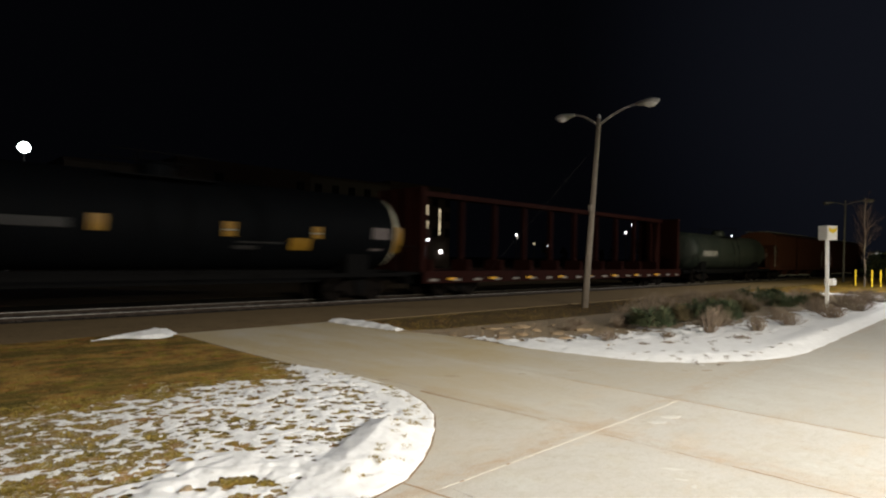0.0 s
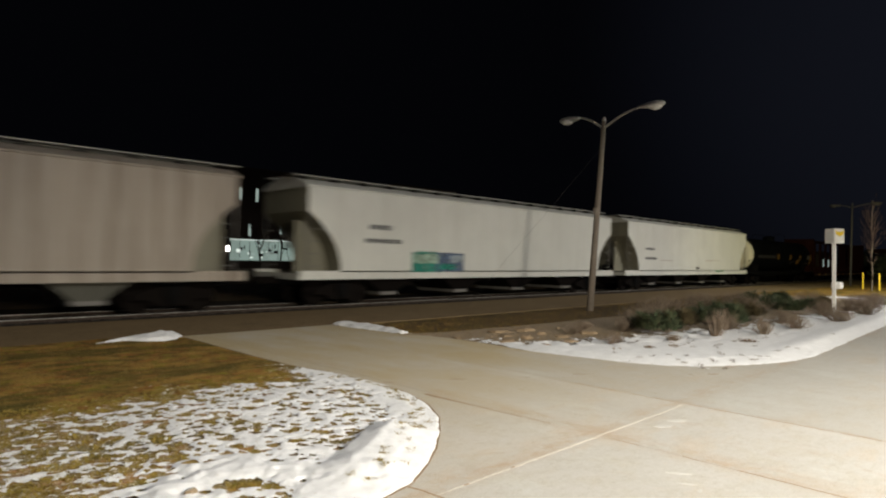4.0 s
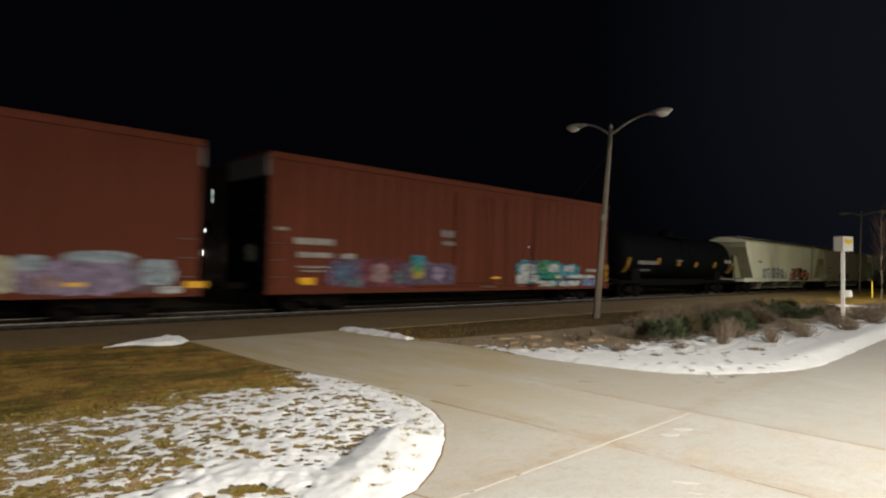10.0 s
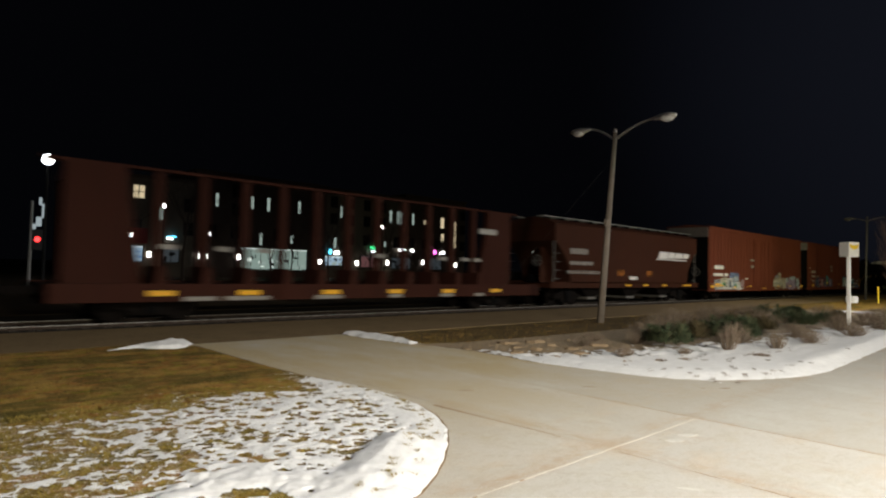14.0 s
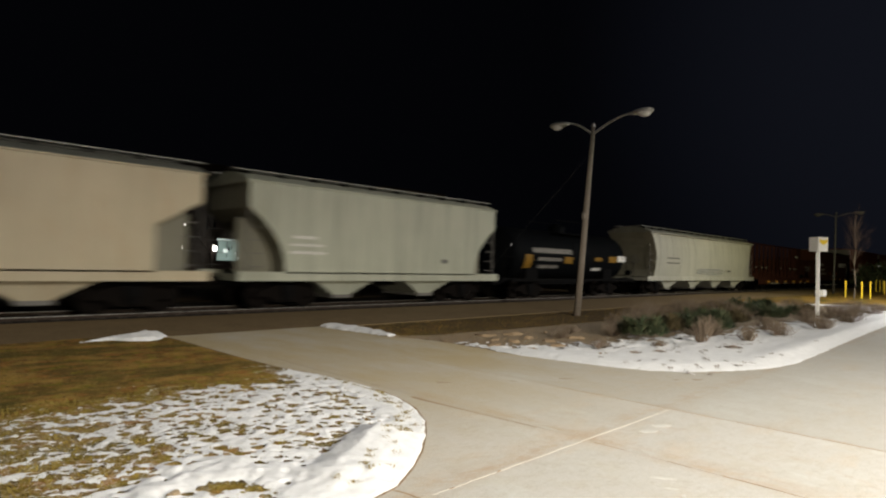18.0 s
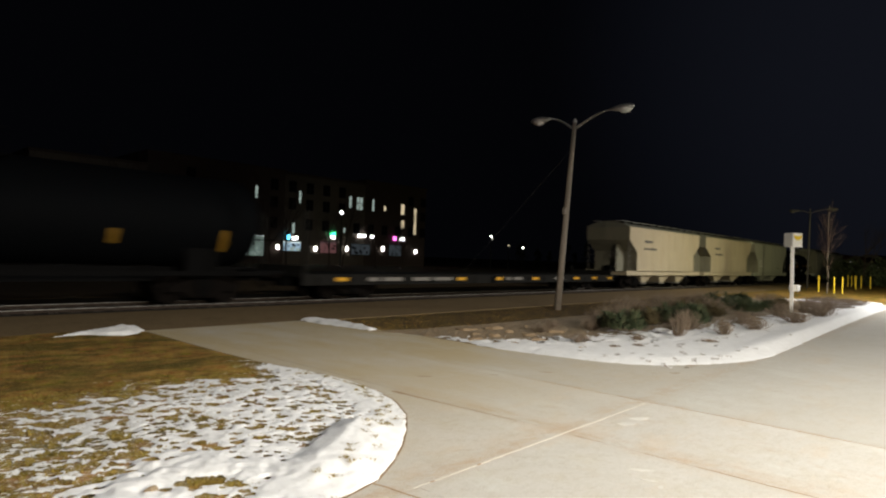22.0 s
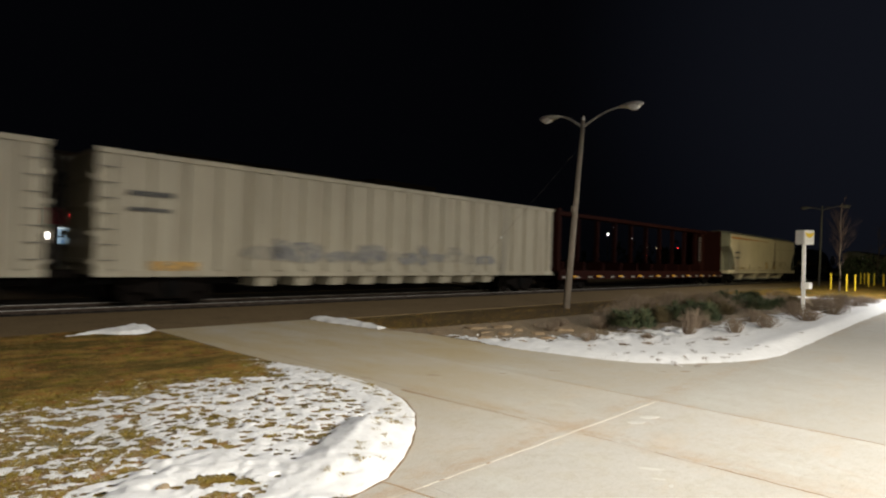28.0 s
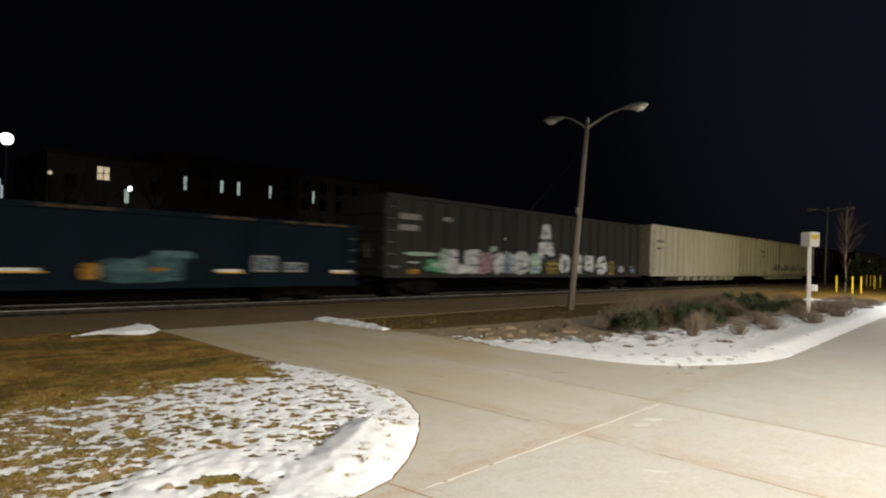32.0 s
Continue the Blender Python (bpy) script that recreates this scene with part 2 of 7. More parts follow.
def leaves(name, colors):
    """A mix of tones, one to each small piece."""
    m, nt, b = node_mat(name)
    geo = nt.nodes.new("ShaderNodeNewGeometry")
    cr = nt.nodes.new("ShaderNodeValToRGB")
    nt.links.new(geo.outputs["Random Per Island"], cr.inputs[0])
    e = cr.color_ramp.elements
    e[0].color, e[1].color = (*colors[0], 1), (*colors[-1], 1)
    for k, c in enumerate(colors[1:-1]):
        mid = e.new((k + 1) / (len(colors) - 1))
        mid.color = (*c, 1)
    clump = noise_tex(nt, coords(nt), 2.5, 3)
    nt.links.new(mixed(nt, ramp(nt, clump, 0.35, 0.65), cr.outputs[0], tuple(x * 0.7 for x in colors[1])), b.inputs["Base Color"])
    b.inputs["Roughness"].default_value = 0.9
    b.inputs["Specular IOR Level"].default_value = 0.2
    return m



M_TUFT = leaves("olive_grass_tufts", ((0.25, 0.15, 0.035), (0.31, 0.23, 0.05), (0.37, 0.265, 0.08), (0.24, 0.20, 0.025)))
M_DRIVE = concrete("greyed_drive_concrete", 0.30)
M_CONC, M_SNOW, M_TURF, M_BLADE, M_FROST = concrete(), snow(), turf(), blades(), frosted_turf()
M_DIRT = plain("verge_dirt", (0.078, 0.053, 0.027), 0.95, 0, 0.45, 3, 0.6, 0.1)
M_ROAD = plain("gravel_road", (0.172, 0.122, 0.066), 0.95, 0, 0.3, 3, 0.5, 0.1)
M_BALLAST = plain("ballast", (0.022, 0.019, 0.016), 0.95, 0, 0.4, 8, 0.8, 0.1)
M_CRUSHED = leaves("crushed_stone", ((0.012, 0.010, 0.008), (0.022, 0.018, 0.014), (0.035, 0.030, 0.024), (0.09, 0.08, 0.065)))
M_PEBBLE = leaves("tan_pebbles", ((0.17, 0.115, 0.06), (0.28, 0.20, 0.115), (0.36, 0.27, 0.165), (0.22, 0.155, 0.09)))
M_STEEL = plain("rail_steel", (0.23, 0.22, 0.20), 0.4, 0.3, 0.8, 1.6)
M_RAILRUST = plain("rail_rust", (0.040, 0.027, 0.019), 0.85, 0.1, 0.4, 6, 0.4)
M_TIE = plain("tie_timber", (0.06, 0.045, 0.035), 0.9, 0, 0.3, 6, 0.4)
# irons cut nearly to black; the dark under the cars is in their colour
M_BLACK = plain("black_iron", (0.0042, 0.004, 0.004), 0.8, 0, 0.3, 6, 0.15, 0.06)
M_DARKRUST = plain("darkened_rusty_iron", (0.0065, 0.005, 0.0042), 0.9, 0, 0.4, 7, 0.15, 0.06)
M_JOINT = plain("joint_filler", (0.30, 0.205, 0.115), 0.9, 0, 0.3, 6)
M_EDGE = plain("dark_edge_dirt", (0.19, 0.13, 0.072), 0.95, 0, 0.35, 8)
M_CAULK = plain("pale_joint_filler", (0.56, 0.525, 0.45), 0.7, 0, 0.2, 8)
M_STAIN = plain("brown_stain", (0.27, 0.21, 0.145), 0.9, 0, 0.25, 9)
M_SALT = plain("dried_salt", (0.525, 0.51, 0.47), 0.85, 0, 0.2, 14)
M_POLE = plain("weathered_pole", (0.185, 0.155, 0.125), 0.8, 0, 0.25, 3, 0.3)
M_GALV = plain("galvanised_steel", (0.50, 0.49, 0.47), 0.45, 0.6, 0.15, 6)
M_LENS = plain("frosted_lamp_bowl", (0.72, 0.70, 0.68), 0.25, 0, 0.05, 6)
M_WHITE = plain("white_enamel", (0.80, 0.79, 0.76), 0.4, 0, 0.06, 5)
M_YELLOW = plain("yellow_paint", (0.80, 0.57, 0.04), 0.5, 0, 0.15, 6)
M_REFLECT = plain("yellow_reflector", (0.80, 0.42, 0.03), 0.35, 0, 0.1, 6)
M_DIMREF = plain("worn_yellow_reflector", (0.23, 0.122, 0.011), 0.5, 0, 0.35, 6)
M_DIMMARK = plain("worn_white_stencil", (0.24, 0.225, 0.20), 0.7, 0, 0.35, 7)
M_MIDMARK = plain("grimy_white_stencil", (0.36, 0.35, 0.32), 0.7, 0, 0.4, 7)
M_RUNG = plain("dull_rung_steel", (0.16, 0.15, 0.135), 0.6, 0.2, 0.3, 8)
M_BOARD = plain("worn_running_board", (0.26, 0.255, 0.23), 0.6, 0.2, 0.3, 4)
M_MARK = plain("white_stencil", (0.68, 0.66, 0.62), 0.6, 0, 0.2, 9)
M_DARKMARK = plain("dark_stencil", (0.07, 0.07, 0.07), 0.6, 0, 0.2, 9)
M_BARK = plain("grey_bark", (0.052, 0.037, 0.030), 0.9, 0, 0.3, 10, 0.6)
M_TWIG = leaves("dormant_twigs", ((0.12, 0.085, 0.062), (0.20, 0.150, 0.110), (0.29, 0.230, 0.180), (0.17, 0.145, 0.085)))
M_JUNI = leaves("juniper_green", ((0.030, 0.045, 0.026), (0.075, 0.105, 0.055), (0.13, 0.145, 0.075), (0.15, 0.115, 0.07)))
M_OLIVE = leaves("olive_brown_evergreen", ((0.065, 0.058, 0.028), (0.12, 0.095, 0.05), (0.18, 0.135, 0.08), (0.10, 0.105, 0.045)))
M_MULCH = plain("bark_mulch", (0.235, 0.18, 0.115), 0.95, 0, 0.45, 14, 0.9)
M_STONE = plain("tan_stone", (0.23, 0.165, 0.10), 0.85, 0, 0.25, 9, 0.5)
# ---- mesh helpers ----
def thing(name, m, label, category, group="", kind=""):
    ob = new(name)
    ob.empty_display_size = 0.2
    ob.matrix_world = m
    return tagged(ob, label, category, group, kind)


def finish(bm, name, material, smooth=False):
    me = bpy.data.meshes.new(name)
    bmesh.ops.recalc_face_normals(bm, faces=bm.faces)
    bm.to_mesh(me)
    bm.free()
    me.materials.append(material)
    if smooth:
        me.shade_smooth()
    return me


def part(name, bm, material, parent, label="", smooth=False):
    ob = new(name, finish(bm, name, material, smooth))
    ob.parent = parent
    return tagged(ob, label)


def piece(name, me, parent, m=None):
    ob = new(name, me)
    ob.parent = parent
    if m is not None:
        ob.matrix_basis = m
    return ob


def solo(name, bm, material, label, category, kind="", group="", smooth=False):
    ob = new(name, finish(bm, name, material, smooth))
    return tagged(ob, label, category, group, kind)


def box(bm, x0, x1, y0, y1, z0, z1):
    vs = [bm.verts.new((x, y, z)) for z in (z0, z1) for x, y in ((x0, y0), (x1, y0), (x1, y1), (x0, y1))]
    for f in ((3, 2, 1, 0), (4, 5, 6, 7), (0, 1, 5, 4), (1, 2, 6, 5), (2, 3, 7, 6), (3, 0, 4, 7)):
        bm.faces.new([vs[i] for i in f])
    return bm


def boxed(*dims, bevel=0.0):
    bm = box(bmesh.new(), *dims)
    if bevel:
        bmesh.ops.bevel(bm, geom=bm.edges[:], offset=bevel, segments=2, affect="EDGES")
    return bm


def loft(bm, rings, caps=True, closed=True):
    """Skin a row of rings, each a list of points of the same number."""
    vr = [[bm.verts.new(p) for p in r] for r in rings]
    n = len(rings[0])
    for a, b in zip(vr, vr[1:]):
        for i in range(n if closed else n - 1):
            j = (i + 1) % n
            bm.faces.new((a[i], a[j], b[j], b[i]))
    if caps:
        bm.faces.new(vr[0][::-1])
        bm.faces.new(vr[-1])
    return bm


def tube(bm, points, radii, n=8):
    """A round bar along points."""
    points = [Vector(p) for p in points]
    if not isinstance(radii, (list, tuple)):
        radii = [radii] * len(points)
    rings = []
    for i, p in enumerate(points):
        a, b = points[max(0, i - 1)], points[min(len(points) - 1, i + 1)]
        q = (b - a).to_track_quat("Z", "Y")
        rings.append([p + q @ Vector((math.cos(t) * radii[i], math.sin(t) * radii[i], 0))
                      for t in (2 * math.pi * k / n for k in range(n))])
    return loft(bm, rings)


def prism(bm, outline, y0, y1):
    """An outline of (x, z) points, drawn out from y0 to y1."""
    return loft(bm, [[(x, y0, z) for x, z in outline], [(x, y1, z) for x, z in outline]])


def slab(bm, outline, z0, z1):
    """An outline of (x, y) points, drawn up from z0 to z1."""
    return loft(bm, [[(x, y, z0) for x, y in outline], [(x, y, z1) for x, y in outline]])


def soft_noise(x, y, s, seed=0.0):
    return noise.fractal(Vector((x * s, y * s, seed)), 0.8, 2.0, 4)


def inside(x, y, poly):
    hit, j = False, len(poly) - 1
    for i in range(len(poly)):
        (xi, yi), (xj, yj) = poly[i], poly[j]
        if (yi > y) != (yj > y) and x < (xj - xi) * (y - yi) / (yj - yi) + xi:
            hit = not hit
        j = i
    return hit


def field(name, x0, x1, y0, y1, step, height, material, smooth=True):
    """A mesh of the cells where height(x, y) is not None."""
    nx, ny = int((x1 - x0) / step), int((y1 - y0) / step)
    verts, index, faces, hs = [], {}, [], {}
    for i in range(nx + 1):
        for j in range(ny + 1):
            x, y = x0 + i * step, y0 + j * step
            h = height(x, y)
            if h is not None:
                index[i, j] = len(verts)
                verts.append((x, y, h))
    for i in range(nx):
        for j in range(ny):
            k = [index.get(c) for c in ((i, j), (i + 1, j), (i + 1, j + 1), (i, j + 1))]
            if None not in k:
                faces.append(k)
            elif sum(c is None for c in k) == 1:
                faces.append([c for c in k if c is not None])
    me = bpy.data.meshes.new(name)
    me.from_pydata(verts, [], faces)
    me.materials.append(material)
    if smooth:
        me.shade_smooth()
    return new(name, me)


# ---- ground, concrete, lawn and planting bed ----
LAWN = [(-14, 3.2), (2.5, 3.2), (2.92, 3.3), (3.25, 3.5), (3.6, 3.76), (3.97, 4.1), (4.3, 4.45), (4.58, 4.9), (4.78, 5.45), (4.86, 6.0),
        (4.86, 6.6), (4.8, 7.2), (4.66, 8.0), (4.62, 9.2), (4.62, 12.0), (4.4, 12.5), (2.0, 12.45), (-14, 12.4)]
BED = [(8.45, 9.86), (8.8, 9.2), (8.85, 8.4), (8.84, 7.6), (8.76, 7.0), (8.82, 6.4), (8.96, 5.6), (9.08, 4.95), (9.3, 4.4), (9.75, 3.92), (10.38, 3.55), (10.95, 3.32),
       (11.55, 3.13), (12.3, 3.06), (13.6, 3.08), (16.5, 3.18), (22.8, 3.36), (32.7, 3.5), (36.6, 4.0), (38.6, 4.3), (38.0, 5.8), (36.2, 8.0), (35.4, 11.2), (28.4, 10.1),
       (21.7, 9.45), (18.8, 9.2), (14.0, 9.3), (11.6, 9.37), (10.7, 9.48), (9.75, 9.5)]

bm = bmesh.new()
# one sheet to the horizon, sunk under the track's ballast
loft(bm, [[(x, y, z) for y, z in ((-3000, -0.06), (16.42, -0.06), (16.6, -0.26), (21.6, -0.26), (21.8, -0.06), (3000, -0.06), (3000, -0.5), (-3000, -0.5))] for x in (-3000, 3000)])
solo("ground", bm, M_DIRT, "brown dormant verge grass and bare dirt", "ground", "structure")

bm = boxed(-60, 260, 12.3, 16.4, -0.05, -0.03)
solo("road", bm, M_ROAD, "tan packed gravel service road beside the track", "road", "structure")

# concrete slabs with open joints
apron = new("pavement")
tagged(apron, "pale worn concrete driveway with saw-cut joints", "pavement", kind="structure")
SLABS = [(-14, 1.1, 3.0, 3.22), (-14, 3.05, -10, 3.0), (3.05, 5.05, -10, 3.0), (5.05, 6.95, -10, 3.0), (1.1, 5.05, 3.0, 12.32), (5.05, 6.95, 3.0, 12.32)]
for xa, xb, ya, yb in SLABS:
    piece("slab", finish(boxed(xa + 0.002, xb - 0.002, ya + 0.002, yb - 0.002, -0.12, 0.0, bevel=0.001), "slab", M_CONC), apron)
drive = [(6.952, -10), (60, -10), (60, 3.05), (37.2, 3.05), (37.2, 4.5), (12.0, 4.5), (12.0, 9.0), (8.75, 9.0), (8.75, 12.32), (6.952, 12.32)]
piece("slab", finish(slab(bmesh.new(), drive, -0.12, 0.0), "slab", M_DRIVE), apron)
piece("joint", finish(boxed(-14, 6.96, -10, 3.0, -0.058, -0.003), "joint", M_CONC), apron)
piece("joint", finish(boxed(1.1, 6.96, 3.0, 12.3, -0.058, -0.003), "joint", M_CONC), apron)


def strip(name, pts, width, material, label):
    bm = bmesh.new()
    for k, (a, b) in enumerate(zip(pts, pts[1:])):
        d = Vector((b[0] - a[0], b[1] - a[1], 0)).normalized() * width / 2
        n = Vector((-d.y, d.x, 0))
        slab(bm, [(a[0] - n.x, a[1] - n.y), (b[0] - n.x, b[1] - n.y), (b[0] + n.x, b[1] + n.y), (a[0] + n.x, a[1] + n.y)], -0.01, 0.002)
    bmesh.ops.remove_doubles(bm, verts=bm.verts[:], dist=0.0001)
    return part(name, bm, material, apron, label)


rng = random.Random(4)


def wander(a, b, n, amp):
    return [(a[0] + (b[0] - a[0]) * i / n + rng.uniform(-amp, amp), a[1] + (b[1] - a[1]) * i / n + rng.uniform(-amp, amp)) for i in range(n + 1)]


xa = 3.02
while xa < 6.75:
    run = rng.uniform(0.10, 0.34)
    strip("sealed_joint", wander((xa, 3.0), (xa + run, 3.0), 5, 0.006), rng.uniform(0.008, 0.022) * (0.55 if xa > 5.9 else 1), M_CAULK, "pale ragged caulk in the joint")
    if rng.random() < 0.3:
        strip("dark_crack", wander((xa + run + 0.005, 2.996), (xa + run + 0.05, 2.996), 3, 0.004), 0.012, M_JOINT, "rust-brown dirt-filled crack")
        run += 0.05
    xa += run + rng.choice((0.0, 0.004, 0.02))
for ya, yb, w in ((5.34, 5.1, 0.05), (5.1, 4.85, 0.036), (4.85, 4.6, 0.022), (4.6, 4.3, 0.012), (4.3, 3.9, 0.007), (3.85, 3.55, 0.005)):
    strip("dark_crack", wander((5.06 - (ya - 3) * 0.047, ya), (5.06 - (yb - 3) * 0.047, yb), 6, w * 0.2), w, M_JOINT, "rust-brown dirt-filled crack")
for ya, yb, w in ((4.5, 3.9, 0.004), (3.7, 3.05, 0.005), (2.98, 2.3, 0.007), (2.28, 1.5, 0.008), (1.45, 0.6, 0.007)):
    strip("dark_crack", wander((6.95, ya), (6.95, yb), 8, 0.004), w, M_JOINT, "rust-brown dirt-filled crack")
for ya, yb, w in ((2.9, 2.6, 0.004), (2.2, 2.0, 0.003), (1.75, 1.3, 0.007), (1.3, 0.6, 0.009)):
    strip("dark_crack", wander((5.05, ya), (5.05, yb), 8, 0.005), w, M_JOINT, "rust-brown dirt-filled crack")
strip("dark_crack", wander((2.86, 3.25), (3.0, 2.4), 8, 0.01), 0.016, M_JOINT, "rust-brown dirt-filled crack")
for x, y, r, q in ((5.9, 5.72, 0.11, 0.2), (6.78, 5.19, 0.06, 0.3), (7.54, 4.83, 0.12, 0.14), (5.04, 6.15, 0.07, 0.2), (9.13, 3.54, 0.10, 0.3), (10.06, 3.62, 0.11, 0.4), (8.85, 3.75, 0.05, 0.3)):
    slab_pts = []
    for t in (k * 0.5236 for k in range(12)):
        a, b = math.cos(t) * r * rng.uniform(0.7, 1.15), math.sin(t) * r * q * rng.uniform(0.7, 1.15)
        slab_pts.append((x + 0.75 * a + 0.66 * b, y - 0.66 * a + 0.75 * b))
    part("stain", slab(bmesh.new(), slab_pts, -0.01, 0.0025), M_STAIN, apron, "small brown dirt stain")
for x, y, r, q, turn in ((6.13, 2.75, 0.12, 0.42, -0.5), (5.83, 2.74, 0.11, 0.45, -0.5), (4.45, 1.9, 0.07, 0.3, -1.1), (4.62, 2.05, 0.10, 0.22, -1.0), (4.38, 1.78, 0.04, 0.5, 0.2)):
    slab_pts = []
    for t in (k * 0.2618 for k in range(24)):
        a, b = math.cos(t) * r * rng.uniform(0.65, 1.15), math.sin(t) * r * q * rng.uniform(0.5, 1.2)
        slab_pts.append((x + math.cos(turn) * a - math.sin(turn) * b, y + math.sin(turn) * a + math.cos(turn) * b))
    part("salt_mark", slab(bmesh.new(), slab_pts, -0.01, 0.0024), M_SALT, apron, "white dried salt mark")

# lawn: a slightly raised sheet, a thin dirt edge, dormant blades
def near_line(x, y, pts):
    best = 9.0
    for (ax, ay), (bx, by) in zip(pts, pts[1:]):
        t = max(0, min(1, ((x - ax) * (bx - ax) + (y - ay) * (by - ay)) / ((bx - ax) ** 2 + (by - ay) ** 2)))
        best = min(best, math.hypot(x - ax - t * (bx - ax), y - ay - t * (by - ay)))
    return best


def kerb_gap(x, y):
    return near_line(x, y, LAWN[1:15])


def lawn_z(x, y):
    return (0.03 + 0.02 * soft_noise(x, y, 0.5, 3.0)) * min(1, kerb_gap(x, y) / 0.25) + 0.004


lawn = solo("lawn", slab(bmesh.new(), LAWN, -0.06, 0.0), M_TURF, "brown dormant lawn with melting snow", "lawn", "structure")
top = field("lawn_surface", -14, 4.9, 3.15, 12.5, 0.12, lambda x, y: lawn_z(x, y) if inside(x, y, LAWN) else None, M_TURF)
top.parent = lawn
edge_bm = bmesh.new()
for a, b in zip(LAWN[1:15], LAWN[2:16]):
    d = Vector((b[0] - a[0], b[1] - a[1], 0)).normalized()
    n = Vector((d.y, -d.x, 0)) * 0.028
    slab(edge_bm, [(a[0] - n.x, a[1] - n.y), (a[0] + n.x, a[1] + n.y), (b[0] + n.x, b[1] + n.y), (b[0] - n.x, b[1] - n.y)], -0.02, 0.004)
part("dirt_edge", edge_bm, M_EDGE, lawn, "dark dirt edge along the concrete")


def snow_amount(x, y):
    """How much of the snow is left on the lawn."""
    far = 6.8 + 0.4 * max(0, x - 3.7) + 0.3 * soft_noise(x, y, 0.9, 9.0)
    v = min((far - y) * 0.8, 0.17 + 0.15 * (x - 2.2), 0.40)
    if x > 4.1:
        v += (x - 4.1) * 0.8
    return v


def blade_mesh(name, count, place, h0, h1, seed, material):
    r = np.random.RandomState(seed)
    verts, faces = [], []
    while len(faces) < count:
        x, y, z = place(r)
        a, lean, h, w = r.uniform(0, 6.28), r.uniform(0.8, 3.0), r.uniform(h0, h1), r.uniform(0.004, 0.009)
        dx, dy = math.cos(a), math.sin(a)
        k = len(verts)
        verts += [(x - dy * w, y + dx * w, z), (x + dy * w, y - dx * w, z), (x + dx * h * lean, y + dy * h * lean, z + h)]
        faces.append((k, k + 1, k + 2))
    me = bpy.data.meshes.new(name)
    me.from_pydata(verts, [], faces)
    me.materials.append(material)
    return new(name, me)


def lawn_place(r):
    while True:
        y = 3.2 + 9.2 * r.uniform() ** 1.6
        x = -1.0 + 5.8 * r.uniform()
        if inside(x, y, LAWN):
            return x, y, lawn_z(x, y) - 0.005


tagged(blade_mesh("grass", 120000, lawn_place, 0.008, 0.022, 2, M_BLADE), "short straw-brown dormant grass blades", "grass", kind="stuff")


def tuft_place(r):
    """Tufts of longer grass, thickest where the snow is thin."""
    while True:
        if not TUFT or TUFT[2] <= 0:
            x, y = -0.8 + 5.5 * r.uniform(), 3.25 + 4.2 * r.uniform()
            if not inside(x, y, LAWN):
                continue
            a = snow_left(x, y, kerb_gap(x, y), ridge(x, y))
            if a > 0.12 or a < -0.5 and r.uniform() < 0.6:
                continue
            TUFT[:] = [x, y, 14]
        TUFT[2] -= 1
        x, y = TUFT[0] + r.normal() * 0.026, TUFT[1] + r.normal() * 0.024
        return x, y, lawn_z(x, y) - 0.004


TUFT = []

# snow on the lawn: thin, broken by tufts, with a shovelled ridge along the kerb
def ridge(x, y):
    """Shovelled snow: a steep-backed mound inside the kerb and a lower heap beside it."""
    n = soft_noise(x, y, 2.2, 11.0)
    run, off = (x - 2.72) * 0.83 + (y - 3.76) * 0.557, (y - 3.76) * 0.83 - (x - 2.72) * 0.557 + 0.012 * soft_noise(x, y, 3.0, 3.0)
    ends = math.exp(-(min(0, run) / 0.2) ** 2 - (max(0, run - 1.0) / 0.16) ** 2)
    a = (0.045 + 0.045 * max(0, min(1, run / 1.0))) * ends * max(0, 1 - math.sqrt(off * off + 0.0006) / (0.24 if off > 0 else 0.55))
    b = near_line(x, y, ((2.8, 3.5), (2.35, 3.95), (2.1, 4.2), (1.8, 4.3), (1.5, 4.12), (1.2, 3.85), (0.5, 3.6)))
    return a * (1 + 0.12 * n) + 0.018 * math.exp(-(b / 0.24) ** 2) * max(0, 1 + 0.9 * n + 0.5 * soft_noise(x, y, 6.0, 14.0)) * (1 - thaw(x, y, 2.5))


def thaw(x, y, wide):
    """A bare hollow in the heap."""
    return math.exp(-(((x - 1.97) / 0.10) ** 2 + ((y - 3.95) / 0.05) ** 2) / wide)


def snow_left(x, y, d, r):
    n = soft_noise(x * 0.8, y * 1.1, 5.0, 1.0) * 0.5 + soft_noise(x * 0.8, y * 1.1, 17.0, 5.0) * 0.25
    cover = r * 30 + max(0, 0.55 - d) * 1.45 * (1 if y < 7.3 else max(0, 1 - (y - 7.3) * 2))
    poking = (tuft_gap(x, y) * (1 + 0.8 * soft_noise(x, y, 16.0, 4.0)) - 1) * 0.4
    return min(snow_amount(x, y) + 0.10 + n, poking) + cover - 1.7 * thaw(x, y, 1.0)


def scatter_tufts():
    """Middles and sizes of the grass tufts, wider and closer to the west where the snow is thin."""
    r = random.Random(17)
    for i in range(-6, 35):
        for j in range(21, 57):
            x, y = (i + r.uniform(0.1, 0.9)) * TUFT_STEP, (j + r.uniform(0.1, 0.9)) * TUFT_STEP
            bare = max(0, min(1, (2.6 - x) / 2.6))
            if r.random() < 0.82 + 0.18 * bare:
                yield (i, j), (x, y, r.uniform(0.010, 0.052) * (1 + 0.75 * bare), r.uniform(0.8, 1.8))


